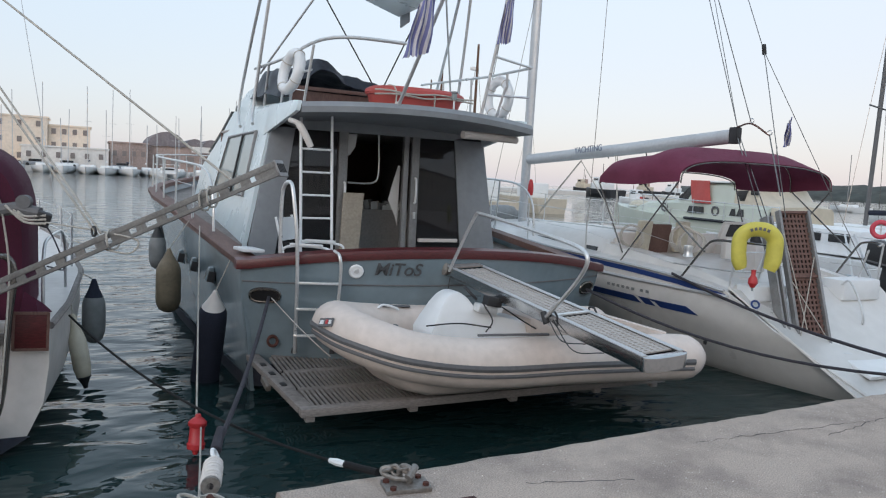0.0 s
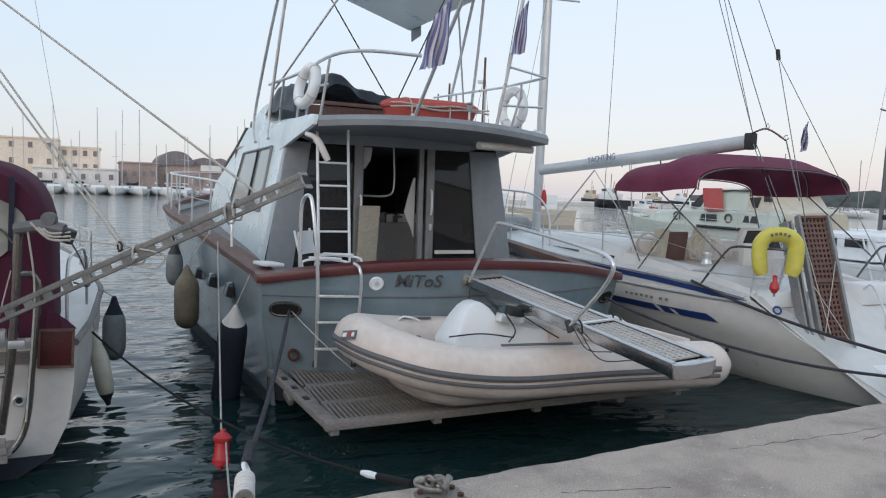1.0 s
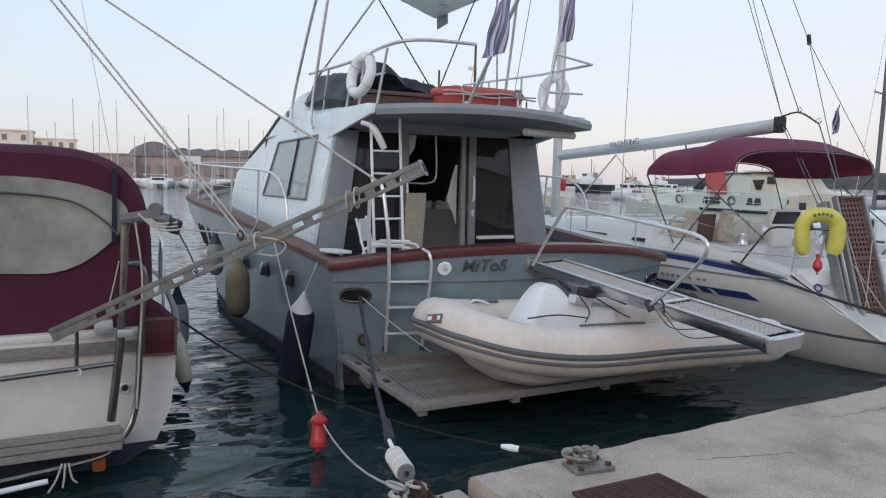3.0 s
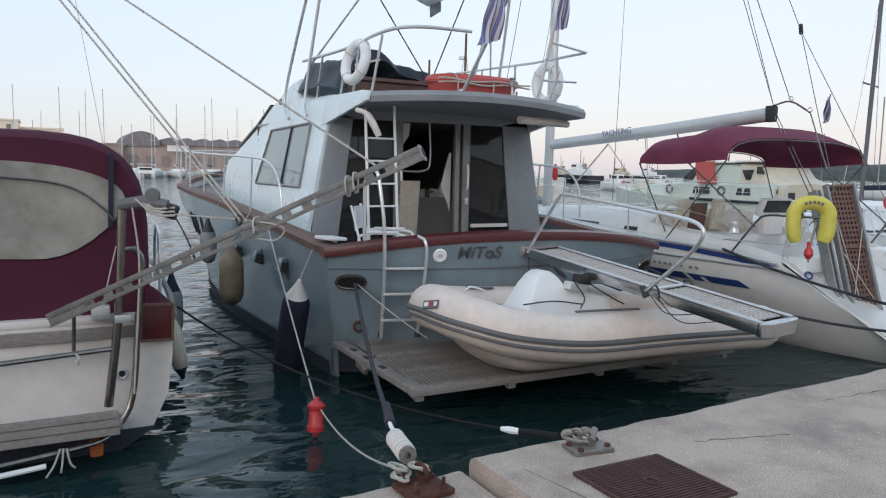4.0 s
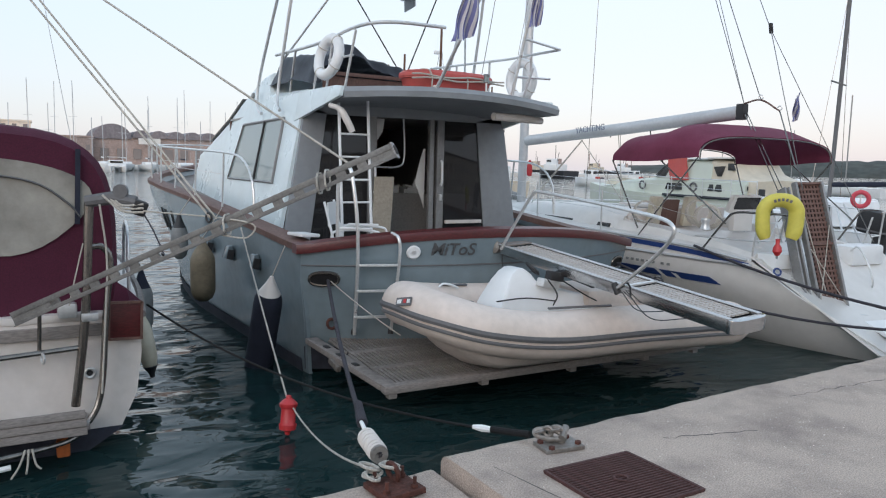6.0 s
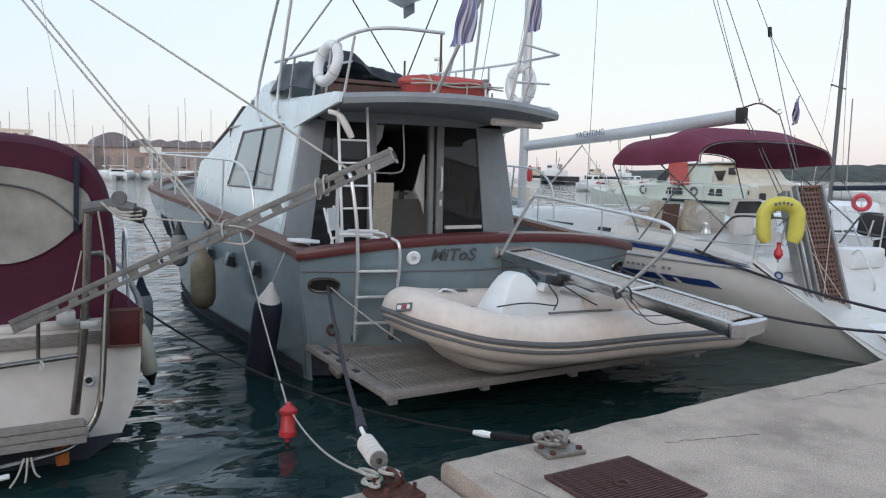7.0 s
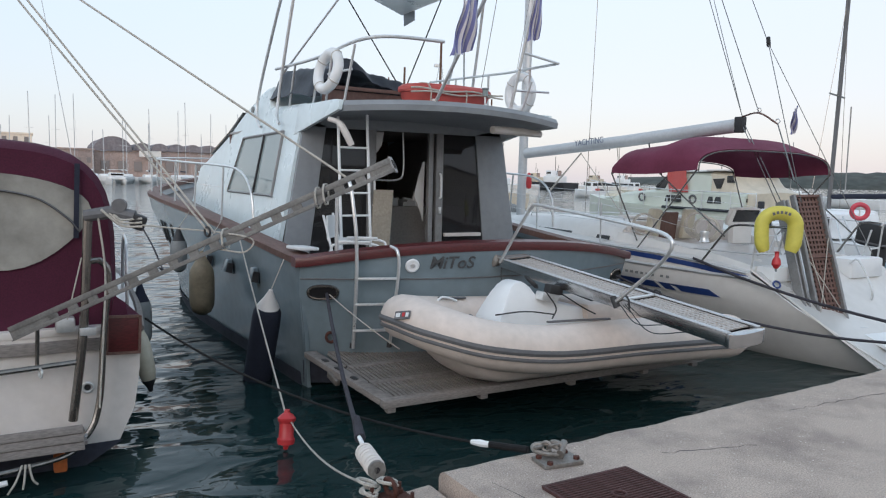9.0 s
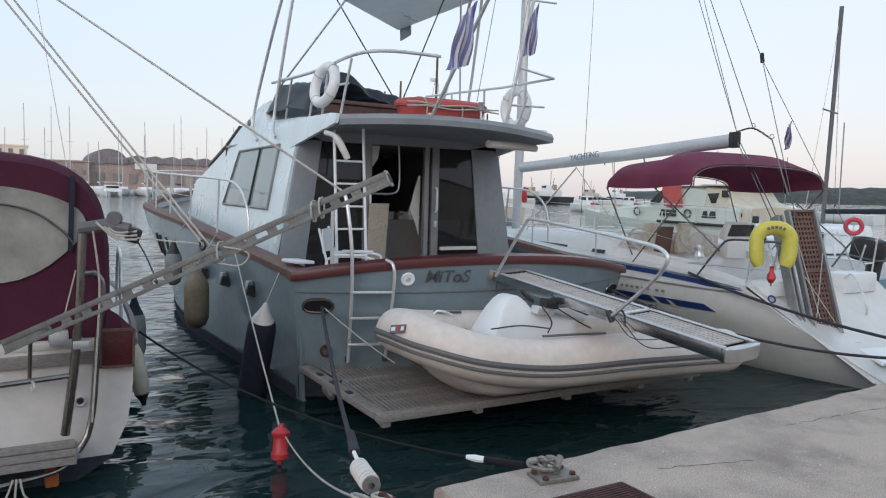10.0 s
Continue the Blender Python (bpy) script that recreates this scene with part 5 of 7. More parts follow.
    whl = part("steering_wheel", ring((SX - 0.05, 0.28, 1.52), (0, 1, 0.15), 0.42, 0.014, 32, 8), M_STEEL, sail, "steel steering wheel")
    for i in range(6):
        a = math.pi * i / 3
        part("spoke", sweep([(SX - 0.05, 0.28, 1.52), (SX - 0.05 + 0.42 * math.cos(a), 0.28, 1.52 + 0.42 * math.sin(a))], 0.008, 6), M_STEEL, whl)
    for x in (SX - 0.85, SX + 0.85):
        part("cockpit_seat", box((x, 1.0, 1.18), (0.45, 1.9, 0.08), bevel=0.02), M_OFFWHITE, sail)
    part("compass", lathe([(0, 0), (0.08, 0), (0.085, 0.08), (0.06, 0.13), (0, 0.15)], (SX - 0.05, 0.45, 1.62), n=16), M_BLACK, ped)
    # stern locker seats and fittings on the scoop
    part("stern_seat", box((SX + 0.75, -0.45, 1.12), (0.75, 0.35, 0.28), bevel=0.05), M_WHITE, sail)
    part("stern_seat", box((SX - 0.9, -0.42, 1.10), (0.6, 0.30, 0.2), bevel=0.04), M_WHITE, sail)
    part("hull_vent", ring((SX - 1.22, -0.62, 0.99), (-0.5, -1, 0.6), 0.045, 0.012, 18, 6), M_BLUE, sail)
    part("swim_step", box((SX + 0.1, -1.5, 0.36), (1.2, 0.35, 0.05), (20, 0, 0), bevel=0.015), M_WHITE, sail)
    part("stern_grab", sweep(round_path([(SX - 0.55, -1.16, 0.42), (SX - 0.55, -1.24, 0.50), (SX - 0.25, -1.3, 0.48), (SX - 0.25, -1.24, 0.36)], 2), 0.014, 8), M_STEEL, sail)
    part("stern_grab", sweep(round_path([(SX + 0.35, -0.85, 0.65), (SX + 0.35, -0.98, 0.8), (SX + 0.35, -0.72, 1.3), (SX + 0.35, -0.6, 1.2)], 2), 0.014, 8), M_STEEL, sail)
    # drain in the side and hull mark drawn as bars
    part("drain", lathe([(0, 0), (0.03, 0), (0.025, 0.012), (0, 0.012)], (3.415, -0.1, 0.42), (-1, 0, 0), 12), M_BLACK, sail)
    for i in range(8):
        y = 1.55 - 0.10 * i - (0.06 if i > 5 else 0)
        w, zs = lerp_table(y, S_HALF)
        h = (0.93 + 0.25) / (zs + 0.25)
        part("mark_bar", box((SX - w * (0.30 + 0.70 * min(1, h * 1.35) ** 0.55) - 0.006, y, 0.93), (0.006, 0.055, 0.035)), M_FENDERGR, sail)
    # coiled lines in the cockpit
    for c, ax in (((3.85, 0.87, 1.66), (0.8, 0.6, 0)), ((3.75, 1.82, 1.60), (0.85, 0.5, 0.1)), ((3.90, 0.75, 1.60), (0.7, 0.7, 0.1))):
        t = thing("rope_coil", c, "coiled pale rope hung in the cockpit", "rope", "rope coils")
        for k in range(4):
            q = V(c) + V((0.012 * k, 0.01 * k, -0.008 * k))
            part("turn", ring(q, (ax[0] + 0.06 * k, ax[1], 0.05 * k), 0.15 + 0.012 * k, 0.011, 22, 6, flat=1.0), M_ROPE, t)


sail_gear()


def horseshoe():
    t = thing("horseshoe_buoy", (3.58, -0.72, 1.5), "yellow horseshoe lifebuoy on the stern rail", "lifebuoy")
    c, ux = V((3.45, -0.72, 1.64)), V((0.82, -0.57, 0))
    pts = [c + ux * (0.2 * math.copysign(min(1.0, abs(math.sin(a)) * 1.06) ** 0.8, a) * (1 - 0.16 * max(0.0, abs(a) - 1.6))) + V((0, 0, 0.06 + 0.2 * math.cos(a) - 0.16 * max(0.0, abs(a) - 1.3))) for a in [radians(-128 + 256 * i / 30) for i in range(31)]]
    rad = [0.07] + [0.088] + [0.096] * 27 + [0.088] + [0.07]
    part("float", sweep(pts, rad, 14, flat=0.8), M_YELLOW, t, "", 70)
    for i in range(5):
        a = radians(-22 + 11 * i)
        part("mark_bar", box(tuple(c + ux * (0.25 * math.sin(a)) + V((-0.05, -0.07, 0.27 * math.cos(a)))), (0.03, 0.004, 0.035), (0, math.degrees(a), -35)), M_GREYRUB, t)
    l = thing("rescue_light", (3.46, -0.72, 1.2), "red rescue light hanging under the yellow buoy", "lamp")
    part("lamp_body", lathe([(0, 0), (0.025, 0.01), (0.055, 0.06), (0.05, 0.11), (0.025, 0.15), (0.025, 0.2), (0.035, 0.21), (0, 0.22)], (3.34, -0.80, 1.22), n=16), M_RED, l)
    part("lamp_tip", lathe([(0, -0.03), (0.012, -0.03), (0.016, 0.01), (0, 0.012)], (3.34, -0.80, 1.22), n=10), M_GLASSLT, l)


horseshoe()


def grating(parent, m, w, L, nlong, ncross, material, bar=0.014):
    """Lattice of bars in the plane of m: x across, y along."""
    me = None
    for i in range(ncross):
        if me is None:
            ob = part("cross_bar", box((0, 0, 0), (w, bar * 1.5, 0.012)), material, parent, "", 0)
            me = ob.data
        else:
            ob = new("cross_bar", me)
            ob.parent, ob.matrix_parent_inverse = parent, Matrix.Translation(parent.location).inverted()
        ob.matrix_basis = m @ Matrix.Translation((0, -(i + 0.5) * L / ncross, 0))
    me = None
    for i in range(nlong):
        if me is None:
            ob = part("long_bar", box((0, 0, 0), (bar * 1.5, L, 0.012)), material, parent, "", 0)
            me = ob.data
        else:
            ob = new("long_bar", me)
            ob.parent, ob.matrix_parent_inverse = parent, Matrix.Translation(parent.location).inverted()
        ob.matrix_basis = m @ Matrix.Translation((-w / 2 + w * (i + 0.5) / nlong, -L / 2, 0.004))


def stowed_gangplank():
    t = thing("gangplank", (4.25, -0.85, 0.5), "aluminium gangplank with brown wooden grating, folded up at the stern", "gangplank")
    foot, head = V((4.17, -1.05, 0.56)), V((4.27, -0.50, 2.12))
    up = (head - foot)
    L = up.length
    ey = -up.normalized()
    ex = V((0.96, -0.28, 0)).normalized()
    ex = (ex - ey * ex.dot(ey)).normalized()
    ez = ex.cross(ey)
    m = Matrix.Translation(head) @ Matrix((ex, ey, ez)).transposed().to_4x4()
    for x in (-0.20, 0.20):
        part("side_rail", box((x, L / 2, 0), (0.035, L, 0.085), bevel=0.006, m=m), M_ALU, t)
    for y in (0.02, L / 2, L - 0.02):
        part("end_bar", box((0, y, 0), (0.38, 0.03, 0.05), m=m), M_TEAKBROWN, t)
    grating(t, m @ Matrix.Translation((0, L, 0.01)), 0.36, L, 7, 26, M_TEAKBROWN, 0.018)
    # added dark sheet behind the grating, so its holes look shaded
    part("grating_hole_shade", box((0, L / 2, 0.034), (0.36, L, 0.006), m=m), M_HOLE, t)
    # second folded leaf beside it
    for x in (-0.30, -0.36):
        part("folded_leaf", box((x, L / 2 + 0.03, 0.06), (0.025, L * 0.96, 0.16), bevel=0.006, m=m), M_ALU, t)
    part("roller", sweep([m @ V((-0.42, L, 0.05)), m @ V((0.10, L, 0.05))], 0.022, 10), M_STEEL, t)
    part("foot_bracket", box((0, L + 0.07, 0), (0.12, 0.16, 0.05), bevel=0.01, m=m), M_STEEL, t)
    for a, b in (((-0.2, 0.9, -0.06), (0.16, 1.62, -0.06)), ((-0.21, 0.3, -0.06), (-0.1, 1.5, -0.06)), ((0.15, 0.6, -0.06), (-0.2, 1.55, -0.06))):
        part("lashing", sweep([m @ V(a), m @ V(b)], 0.006, 6), M_ROPE, t)


stowed_gangplank()
M_TREAD = mat("pale_tread_plastic", (0.50, 0.46, 0.43), 0.6, grain=40, vary=0.12, stain=6, stain_amt=0.25)
grating(GANGWAY, GANG_M @ Matrix.Translation((0, -0.17, -0.004)), 0.335, 1.71, 6, 40, M_TREAD, 0.016)
grating(GANGWAY, GANG_M @ Matrix.Translation((0, -1.93, -0.004)), 0.335, 0.93, 6, 22, M_TREAD, 0.016)


def gangway_gear():
    part("actuator", sweep([(0.0, -0.75, 1.22), (-0.02, -1.3, 1.16)], 0.045, 10), M_BLACK, GANGWAY)
    for a, b, c in (((-0.19, -1.9, 1.2), (-0.20, -2.2, 1.02), (-0.18, -2.55, 1.08)), ((-0.19, -1.85, 1.18), (-0.2, -2.05, 1.06), (-0.16, -2.3, 1.09)), ((-0.2, -0.05, 1.35), (-0.32, -0.3, 1.16), (-0.2, -0.7, 1.2))):
        part("cord", sweep(curve_path([a, b, c], 6), 0.0045, 6), M_BLACK, GANGWAY)


gangway_gear()


def dinghy_gear():
    d = bpy.data.objects["inflatable_dinghy"]
    # maker's patch drawn as plain shapes on the bow tube
    def on_tube(x, y, z, n):
        return Matrix.Translation((x, y, z)) @ V((0, -1, 0)).rotation_difference(V(n)).to_matrix().to_4x4()
    m = on_tube(-1.755, -0.835, 1.03, (-0.83, -0.30, 0.46))
    part("patch", box((0, -0.012, 0), (0.165, 0.012, 0.075), (0, 8, 0), m=m), M_GREYRUB, d)
    part("patch_mark", box((0.015, -0.019, 0.0), (0.03, 0.006, 0.037), (0, 8, 0), m=m), M_RED, d)
    part("patch_mark", box((-0.045, -0.019, 0.006), (0.045, 0.006, 0.037), (0, 8, 0), m=m), M_WHITE, d)
    part("patch_mark", box((0.055, -0.019, -0.008), (0.03, 0.006, 0.037), (0, 8, 0), m=m), M_WHITE, d)
    # grey wear strips on top of the tubes and a grab handle
    pts = curve_path([(-0.55, -1.32, 0.967), (-0.2, -1.33, 0.958), (0.15, -1.36, 0.95)], 5)
    part("wear_strip", sweep(pts, 0.022, 8, flat=0.5), M_GREYRUB, d)
    pts = curve_path([(-1.0, -0.14, 1.035), (-0.85, -0.12, 1.02), (-0.68, -0.11, 1.01)], 5)
    part("wear_strip", sweep(pts, 0.03, 8, flat=0.4), M_GREYRUB, d)
    part("handle", sweep(curve_path([(-1.05, -0.2, 1.02), (-1.0, -0.2, 1.05), (-0.9, -0.2, 1.03), (-0.83, -0.2, 1.0)], 4), 0.012, 8), M_WHITE, d)
    # steering wheel, throttle and cords
    part("wheel", ring((-0.40, -0.86, 1.26), (0.55, -0.2, 0.6), 0.075, 0.014, 20, 8), M_BLACK, d)
    part("throttle_base", box((-0.30, -0.98, 1.13), (0.2, 0.12, 0.08), (0, 12, 0), bevel=0.015), M_STEEL, d, "chrome throttle base")
    part("throttle", box((-0.24, -1.0, 1.2), (0.16, 0.1, 0.09), (0, 10, 0), bevel=0.015), M_BLACK, d)
    part("seat_cushion", box((0.55, -0.78, 0.96), (0.8, 0.55, 0.16), bevel=0.05), M_TUBE, d)
    for a, b, c in (((-0.36, -1.02, 1.2), (-0.30, -1.12, 1.05), (-0.42, -1.22, 0.97)), ((-0.9, -1.0, 1.0), (-0.6, -1.05, 1.02), (-0.3, -1.1, 0.98)), ((-0.15, -1.02, 1.15), (0.05, -1.1, 1.02), (0.12, -1.2, 0.97))):
        part("cord", sweep(curve_path([a, b, c], 5), 0.007, 6), M_BLACK, d)
    # far tube end cone and short painter
    part("valve", lathe([(0, 0), (0.03, 0), (0.025, 0.012), (0, 0.015)], (-1.24, -1.10, 1.03), (-0.1, -0.2, 1), 12), M_GREYRUB, d)


dinghy_gear()


# ---- cruiser: stern fittings ----
def left_gear():
    yb = -0.45
    # vinyl window in the canopy back
    win = round_path([(-4.95, -0.396, 1.50), (-4.55, -0.396, 1.50), (-4.17, -0.396, 1.82), (-4.16, -0.396, 2.02), (-4.45, -0.396, 2.16), (-4.95, -0.396, 2.22), (-6.0, -0.396, 2.2), (-6.1, -0.396, 1.6)], 2, closed=True)
    part("canopy_window", prism(win, (0, 0.012, 0)), M_VINYL, left, "scratched clear vinyl window in the canopy")
    part("inner_hoop", sweep(curve_path([(-5.6, -0.392, 2.10), (-4.95, -0.392, 2.09), (-4.55, -0.392, 2.03), (-4.33, -0.392, 1.88), (-4.25, -0.392, 1.78)], 5), 0.035, 8, flat=0.25), M_GREYRUB, left, "dark hoop showing in the canopy window")
    part("canopy_strap", box((-4.26, -0.412, 2.0), (0.035, 0.01, 0.55), (0, 2, 0)), M_NAVY, left, "dark blue canopy strap")
    # hem of spare cloth at the corner
    part("canopy_flap", thick(loft([[(-4.02, -0.42, 1.28), (-3.95, -0.40, 1.22), (-3.9, -0.3, 1.16)], [(-4.05, -0.44, 1.12), (-3.93, -0.45, 1.1), (-3.84, -0.32, 1.1)]]), 0.01), M_BURGDK, left)
    # cap moulding and wooden band across the transom
    part("transom_band", box((-5.0, yb - 0.02, 0.93), (1.75, 0.035, 0.09), bevel=0.008), M_TEAK, left, "weathered wooden band")
    part("deck_edge", box((-5.3, yb + 0.05, 1.03), (2.7, 0.12, 0.06), bevel=0.015), M_OFFWHITE, left)
    # wooden board on the corner
    brd = part("corner_board", box((-3.97, yb - 0.06, 0.995), (0.235, 0.035, 0.29), (0, 2, 0), bevel=0.006), M_WOOD, left, "varnished brown board at the corner")
    for dx, dz, sx, sz in ((0, 0.14, 0.24, 0.02), (0, -0.14, 0.24, 0.02), (0.115, 0, 0.02, 0.28), (-0.115, 0, 0.02, 0.28)):
        part("board_trim", box((-3.97 + dx, yb - 0.082, 0.995 + dz), (sx, 0.012, sz), (0, 2, 0)), M_TEAKBROWN, brd)
    # stern gantry tubes
    part("gantry_tube", sweep(round_path([(-4.33, -0.60, 0.40), (-4.25, -0.60, 1.0), (-4.22, -0.60, 1.5), (-4.20, -0.6, 1.92)], 1), 0.032, 10), M_STEELDK, left, "stout stainless tube on the transom")
    part("gantry_tube", sweep(round_path([(-4.40, -0.70, 0.22), (-4.25, -0.66, 0.27), (-4.15, -0.62, 0.45), (-4.11, -0.60, 1.1), (-4.06, -0.6, 1.48), (-4.12, -0.6, 1.58), (-4.2, -0.6, 1.57)], 2), 0.024, 10), M_STEELDK, left, "curved steel grab tube")
    part("cross_tube", sweep([(-5.2, -0.58, 0.78), (-4.27, -0.58, 0.83)], 0.02, 10), M_STEELDK, left)
    part("short_post", sweep([(-4.55, -0.56, 0.8), (-4.54, -0.6, 1.12)], 0.014, 8), M_STEELDK, left)
    part("shackle", ring((-4.53, -0.61, 0.78), (1, 0.3, 0), 0.035, 0.008, 14, 6), M_STEEL, left)
    part("stern_lamp", box((-4.36, -0.50, 1.10), (0.13, 0.1, 0.11), bevel=0.02), M_STEEL, left, "chrome stern light")
    part("clamp", box((-4.22, -0.60, 1.06), (0.11, 0.09, 0.06), bevel=0.01), M_STEEL, left)
    # winch arm with cords
    arm = part("davit_arm", sweep([(-4.22, -0.6, 1.9), (-4.05, -0.66, 1.93), (-3.90, -0.72, 1.90)], [0.045, 0.05, 0.045], 10), M_GREYRUB, left, "dark davit arm with a block")
    part("block", box((-3.88, -0.74, 1.86), (0.1, 0.07, 0.11), (10, 20, 0), bevel=0.02), M_BLACK, arm)
    part("block", lathe([(0, -0.03), (0.05, -0.03), (0.05, 0.03), (0, 0.03)], (-4.0, -0.7, 1.98), (0.3, 1, 0), 14), M_GREYRUB, arm)
    for k in range(3):
        part("cord", sweep(curve_path([(-4.12 + 0.03 * k, -0.68, 1.95), (-4.0, -0.74, 1.84 + 0.02 * k), (-3.86, -0.78, 1.83 + 0.03 * k)], 5), 0.009, 6), M_ROPE, arm)
    part("cord", sweep(curve_path([(-4.14, -0.66, 1.9), (-4.1, -0.66, 1.5), (-4.12, -0.66, 1.05), (-4.16, -0.7, 0.5)], 5), 0.007, 6), M_ROPE, left)
    part("cord", sweep(curve_path([(-4.25, -0.62, 1.6), (-4.32, -0.62, 1.3), (-4.35, -0.6, 1.15)], 5), 0.005, 6), M_ROPE, left)
    # exhaust in the transom
    part("exhaust", ring((-4.22, yb - 0.012, 0.60), (0, 1, 0), 0.035, 0.012, 18, 8), M_STEEL, left)
    # black disc for the shade within the pipe
    part("exhaust_hole", lathe([(0, 0), (0.034, 0), (0.034, 0.006), (0, 0.006)], (-4.22, yb - 0.002, 0.60), (0, -1, 0), 14), M_BLACK, left)
    # bathing platform of boards with a rail under it
    bp = part("bathing_platform", box((-5.0, -0.62, 0.285), (1.5, 0.34, 0.03), bevel=0.006), M_TEAK, left, "weathered boarded bathing platform")
    for k in range(3):
        part("plank", box((-5.02 + 0.02 * k, -0.80, 0.26 + 0.062 * (k + 0.2)), (1.50 - 0.05 * k, 0.03, 0.058), (-10, 0, 0), bevel=0.006), M_TEAK, bp)
    part("platform_rail", sweep(curve_path([(-5.6, -0.86, 0.10), (-5.0, -0.84, 0.15), (-4.5, -0.80, 0.19), (-4.33, -0.76, 0.23), (-4.25, -0.68, 0.3)], 5), 0.018, 10), M_STEELDK, bp)
    part("platform_rail", sweep([(-5.6, -0.84, 0.03), (-4.75, -0.84, 0.10)], 0.02, 8), M_WHITE, bp)
    part("anode", box((-4.42, -0.6, 0.10), (0.09, 0.08, 0.13), bevel=0.02), mat("orange_rust", (0.45, 0.12, 0.03), 0.8), left)
    for k in range(3):
        part("tie", sweep(curve_path([(-4.66 + 0.02 * k, -0.87, 0.22), (-4.7 + 0.05 * k, -0.9, 0.12), (-4.75 + 0.09 * k, -0.9, 0.04 + 0.02 * k)], 4), 0.007, 6), M_ROPE, left)
    part("boot_top", thick(loft([[(LX - 1.47, -0.456, 0.16), (LX + 1.47, -0.456, 0.16)], [(LX - 1.05, -0.456, -0.1), (LX + 1.05, -0.456, -0.1)]]), 0.01), M_ANTIF, left)
    # guard rail on the side, seen past the canopy
    x = lambda y: LX + lerp_table(y, L_HALF)[0] - 0.07
    gr = part("guard_rail", sweep(round_path([(x(-0.3), -0.2, 1.04), (x(-0.3), -0.2, 1.6), (x(0), 0.1, 1.66), (x(1.2), 1.2, 1.64), (x(1.2), 1.3, 1.05)], 2), 0.013, 8), M_STEEL, left)
    for y in (2.8, 4.4, 6.0):
        part("stanchion", sweep([(x(y), y, 1.05), (x(y), y, 1.68)], 0.012, 8), M_STEEL, left)
    for h in (1.36, 1.66):
        part("guard_wire", sweep([(x(y), y, h) for y in (1.2, 2.8, 4.4, 6.0, 8.0)], 0.004, 5), M_STEEL, left)
    # mast, boom and shrouds off to the side
    part("mast", sweep([(LX, 4.2, 1.1), (LX, 4.0, 12)], 0.08, 10), M_ALUWHITE, left)
    part("shroud", sweep([(x(4), 4.0, 1.1), (LX + 0.05, 4.1, 11.5)], 0.005, 5), M_STEEL, left)


left_gear()
fender((-3.595, 0.85, 0.21), 0.08, 0.5, M_FENDER, M_FENDER, "cream fender with a dark end on the cruiser's side", (-3.72, 0.8, 1.05), axis=(-0.08, 0, 0.49), end=M_BLACK)
fender((-3.50, 2.1, 0.30), 0.12, 0.55, M_FENDERGR, M_NAVY, "grey fender with a navy top on the cruiser's side", (-3.66, 2.1, 1.1))


def raised_gangplank():
    t = thing("raised_gangplank", (-4.7, -0.8, 1.1), "grey aluminium gangplank with slots, hoisted by ropes", "gangplank")
    a, b = V((-4.70, -0.80, 1.115)), V((-2.53, -2.16, 2.31))
    d = (b - a)
    L = d.length
    ex = d.normalized()
    ey = V((0, 0, 1)).cross(ex).normalized()
    ez = ex.cross(ey)
    m = Matrix.Translation(a) @ Matrix((ex, ey, ez)).transposed().to_4x4()
    for z, h in ((-0.035, 0.026), (0.030, 0.038)):
        part("edge_rail", box((L / 2, 0, z), (L, 0.02, h), bevel=0.004, m=m), M_PLANK, t)
    part("flange", box((L / 2, -0.012, -0.046), (L, 0.03, 0.006), bevel=0.002, m=m), M_PLANK, t)
    n = 17
    for i in range(n + 1):
        xw = 0.34 if i == 0 else 0.16 if i == n else 0.13 if i == 10 else 0.068
        x = 0.17 + (L - 0.25) * i / n
        part("web_plate", box((x, 0.0, 0), (xw, 0.012, 0.05), m=m), M_PLANK, t)
    part("end_plate", box((L - 0.005, 0.07, 0.0), (0.012, 0.16, 0.11), bevel=0.003, m=m), M_ALU, t)
    # slots drawn as black bars, their darkness painted on the plate
    for k in range(5):
        part("end_slot", box((L + 0.003, 0.01 + 0.028 * k, 0.0), (0.008, 0.012, 0.06), m=m), M_BLACK, t)
    # ropes that hoist it and its lashings
    P = lambda s, dz=0.06: m @ V((L * s, 0, dz))
    part("hoist_rope", sweep([P(0.89, 0.045), (-6.89, 3.0, 5.89), (-9.6, 6.3, 8.3)], 0.008, 6), M_ROPE, t)
    part("hoist_rope", sweep([P(0.545), (-8.2, 3.0, 8.7)], 0.007, 6), M_ROPE, t)
    part("hoist_rope", sweep([P(0.555), (-8.08, 3.0, 8.75)], 0.007, 6), M_ROPE, t)
    part("shackle", ring(P(0.54, 0.09), (1, 0.4, 0), 0.03, 0.008, 14, 6), M_BLACK, t)
    for s in (0.56, 0.80, 0.82):
        pts = round_path([m @ V((L * s, -0.03, -0.06)), m @ V((L * s + 0.04, -0.03, 0.062)), m @ V((L * s + 0.05, 0.12, 0.062)), m @ V((L * s, 0.12, -0.06))], 1, closed=True)
        part("lashing", sweep(pts, 0.007, 6, closed=True), M_ROPE, t)
    part("loose_cord", sweep(curve_path([(-3.86, -0.78, 1.84), (-3.70, -1.1, 1.84), P(0.58, 0.03), P(0.63, -0.08), P(0.60, -0.13), P(0.55, -0.05)], 6), 0.006, 6), M_ROPE, t)
    part("loose_cord", sweep(curve_path([(-3.86, -0.78, 1.82), (-3.8, -0.8, 1.7), (-3.74, -0.9, 1.52), P(0.40, 0.0)], 6), 0.006, 6), M_ROPEDARK, t)


raised_gangplank()


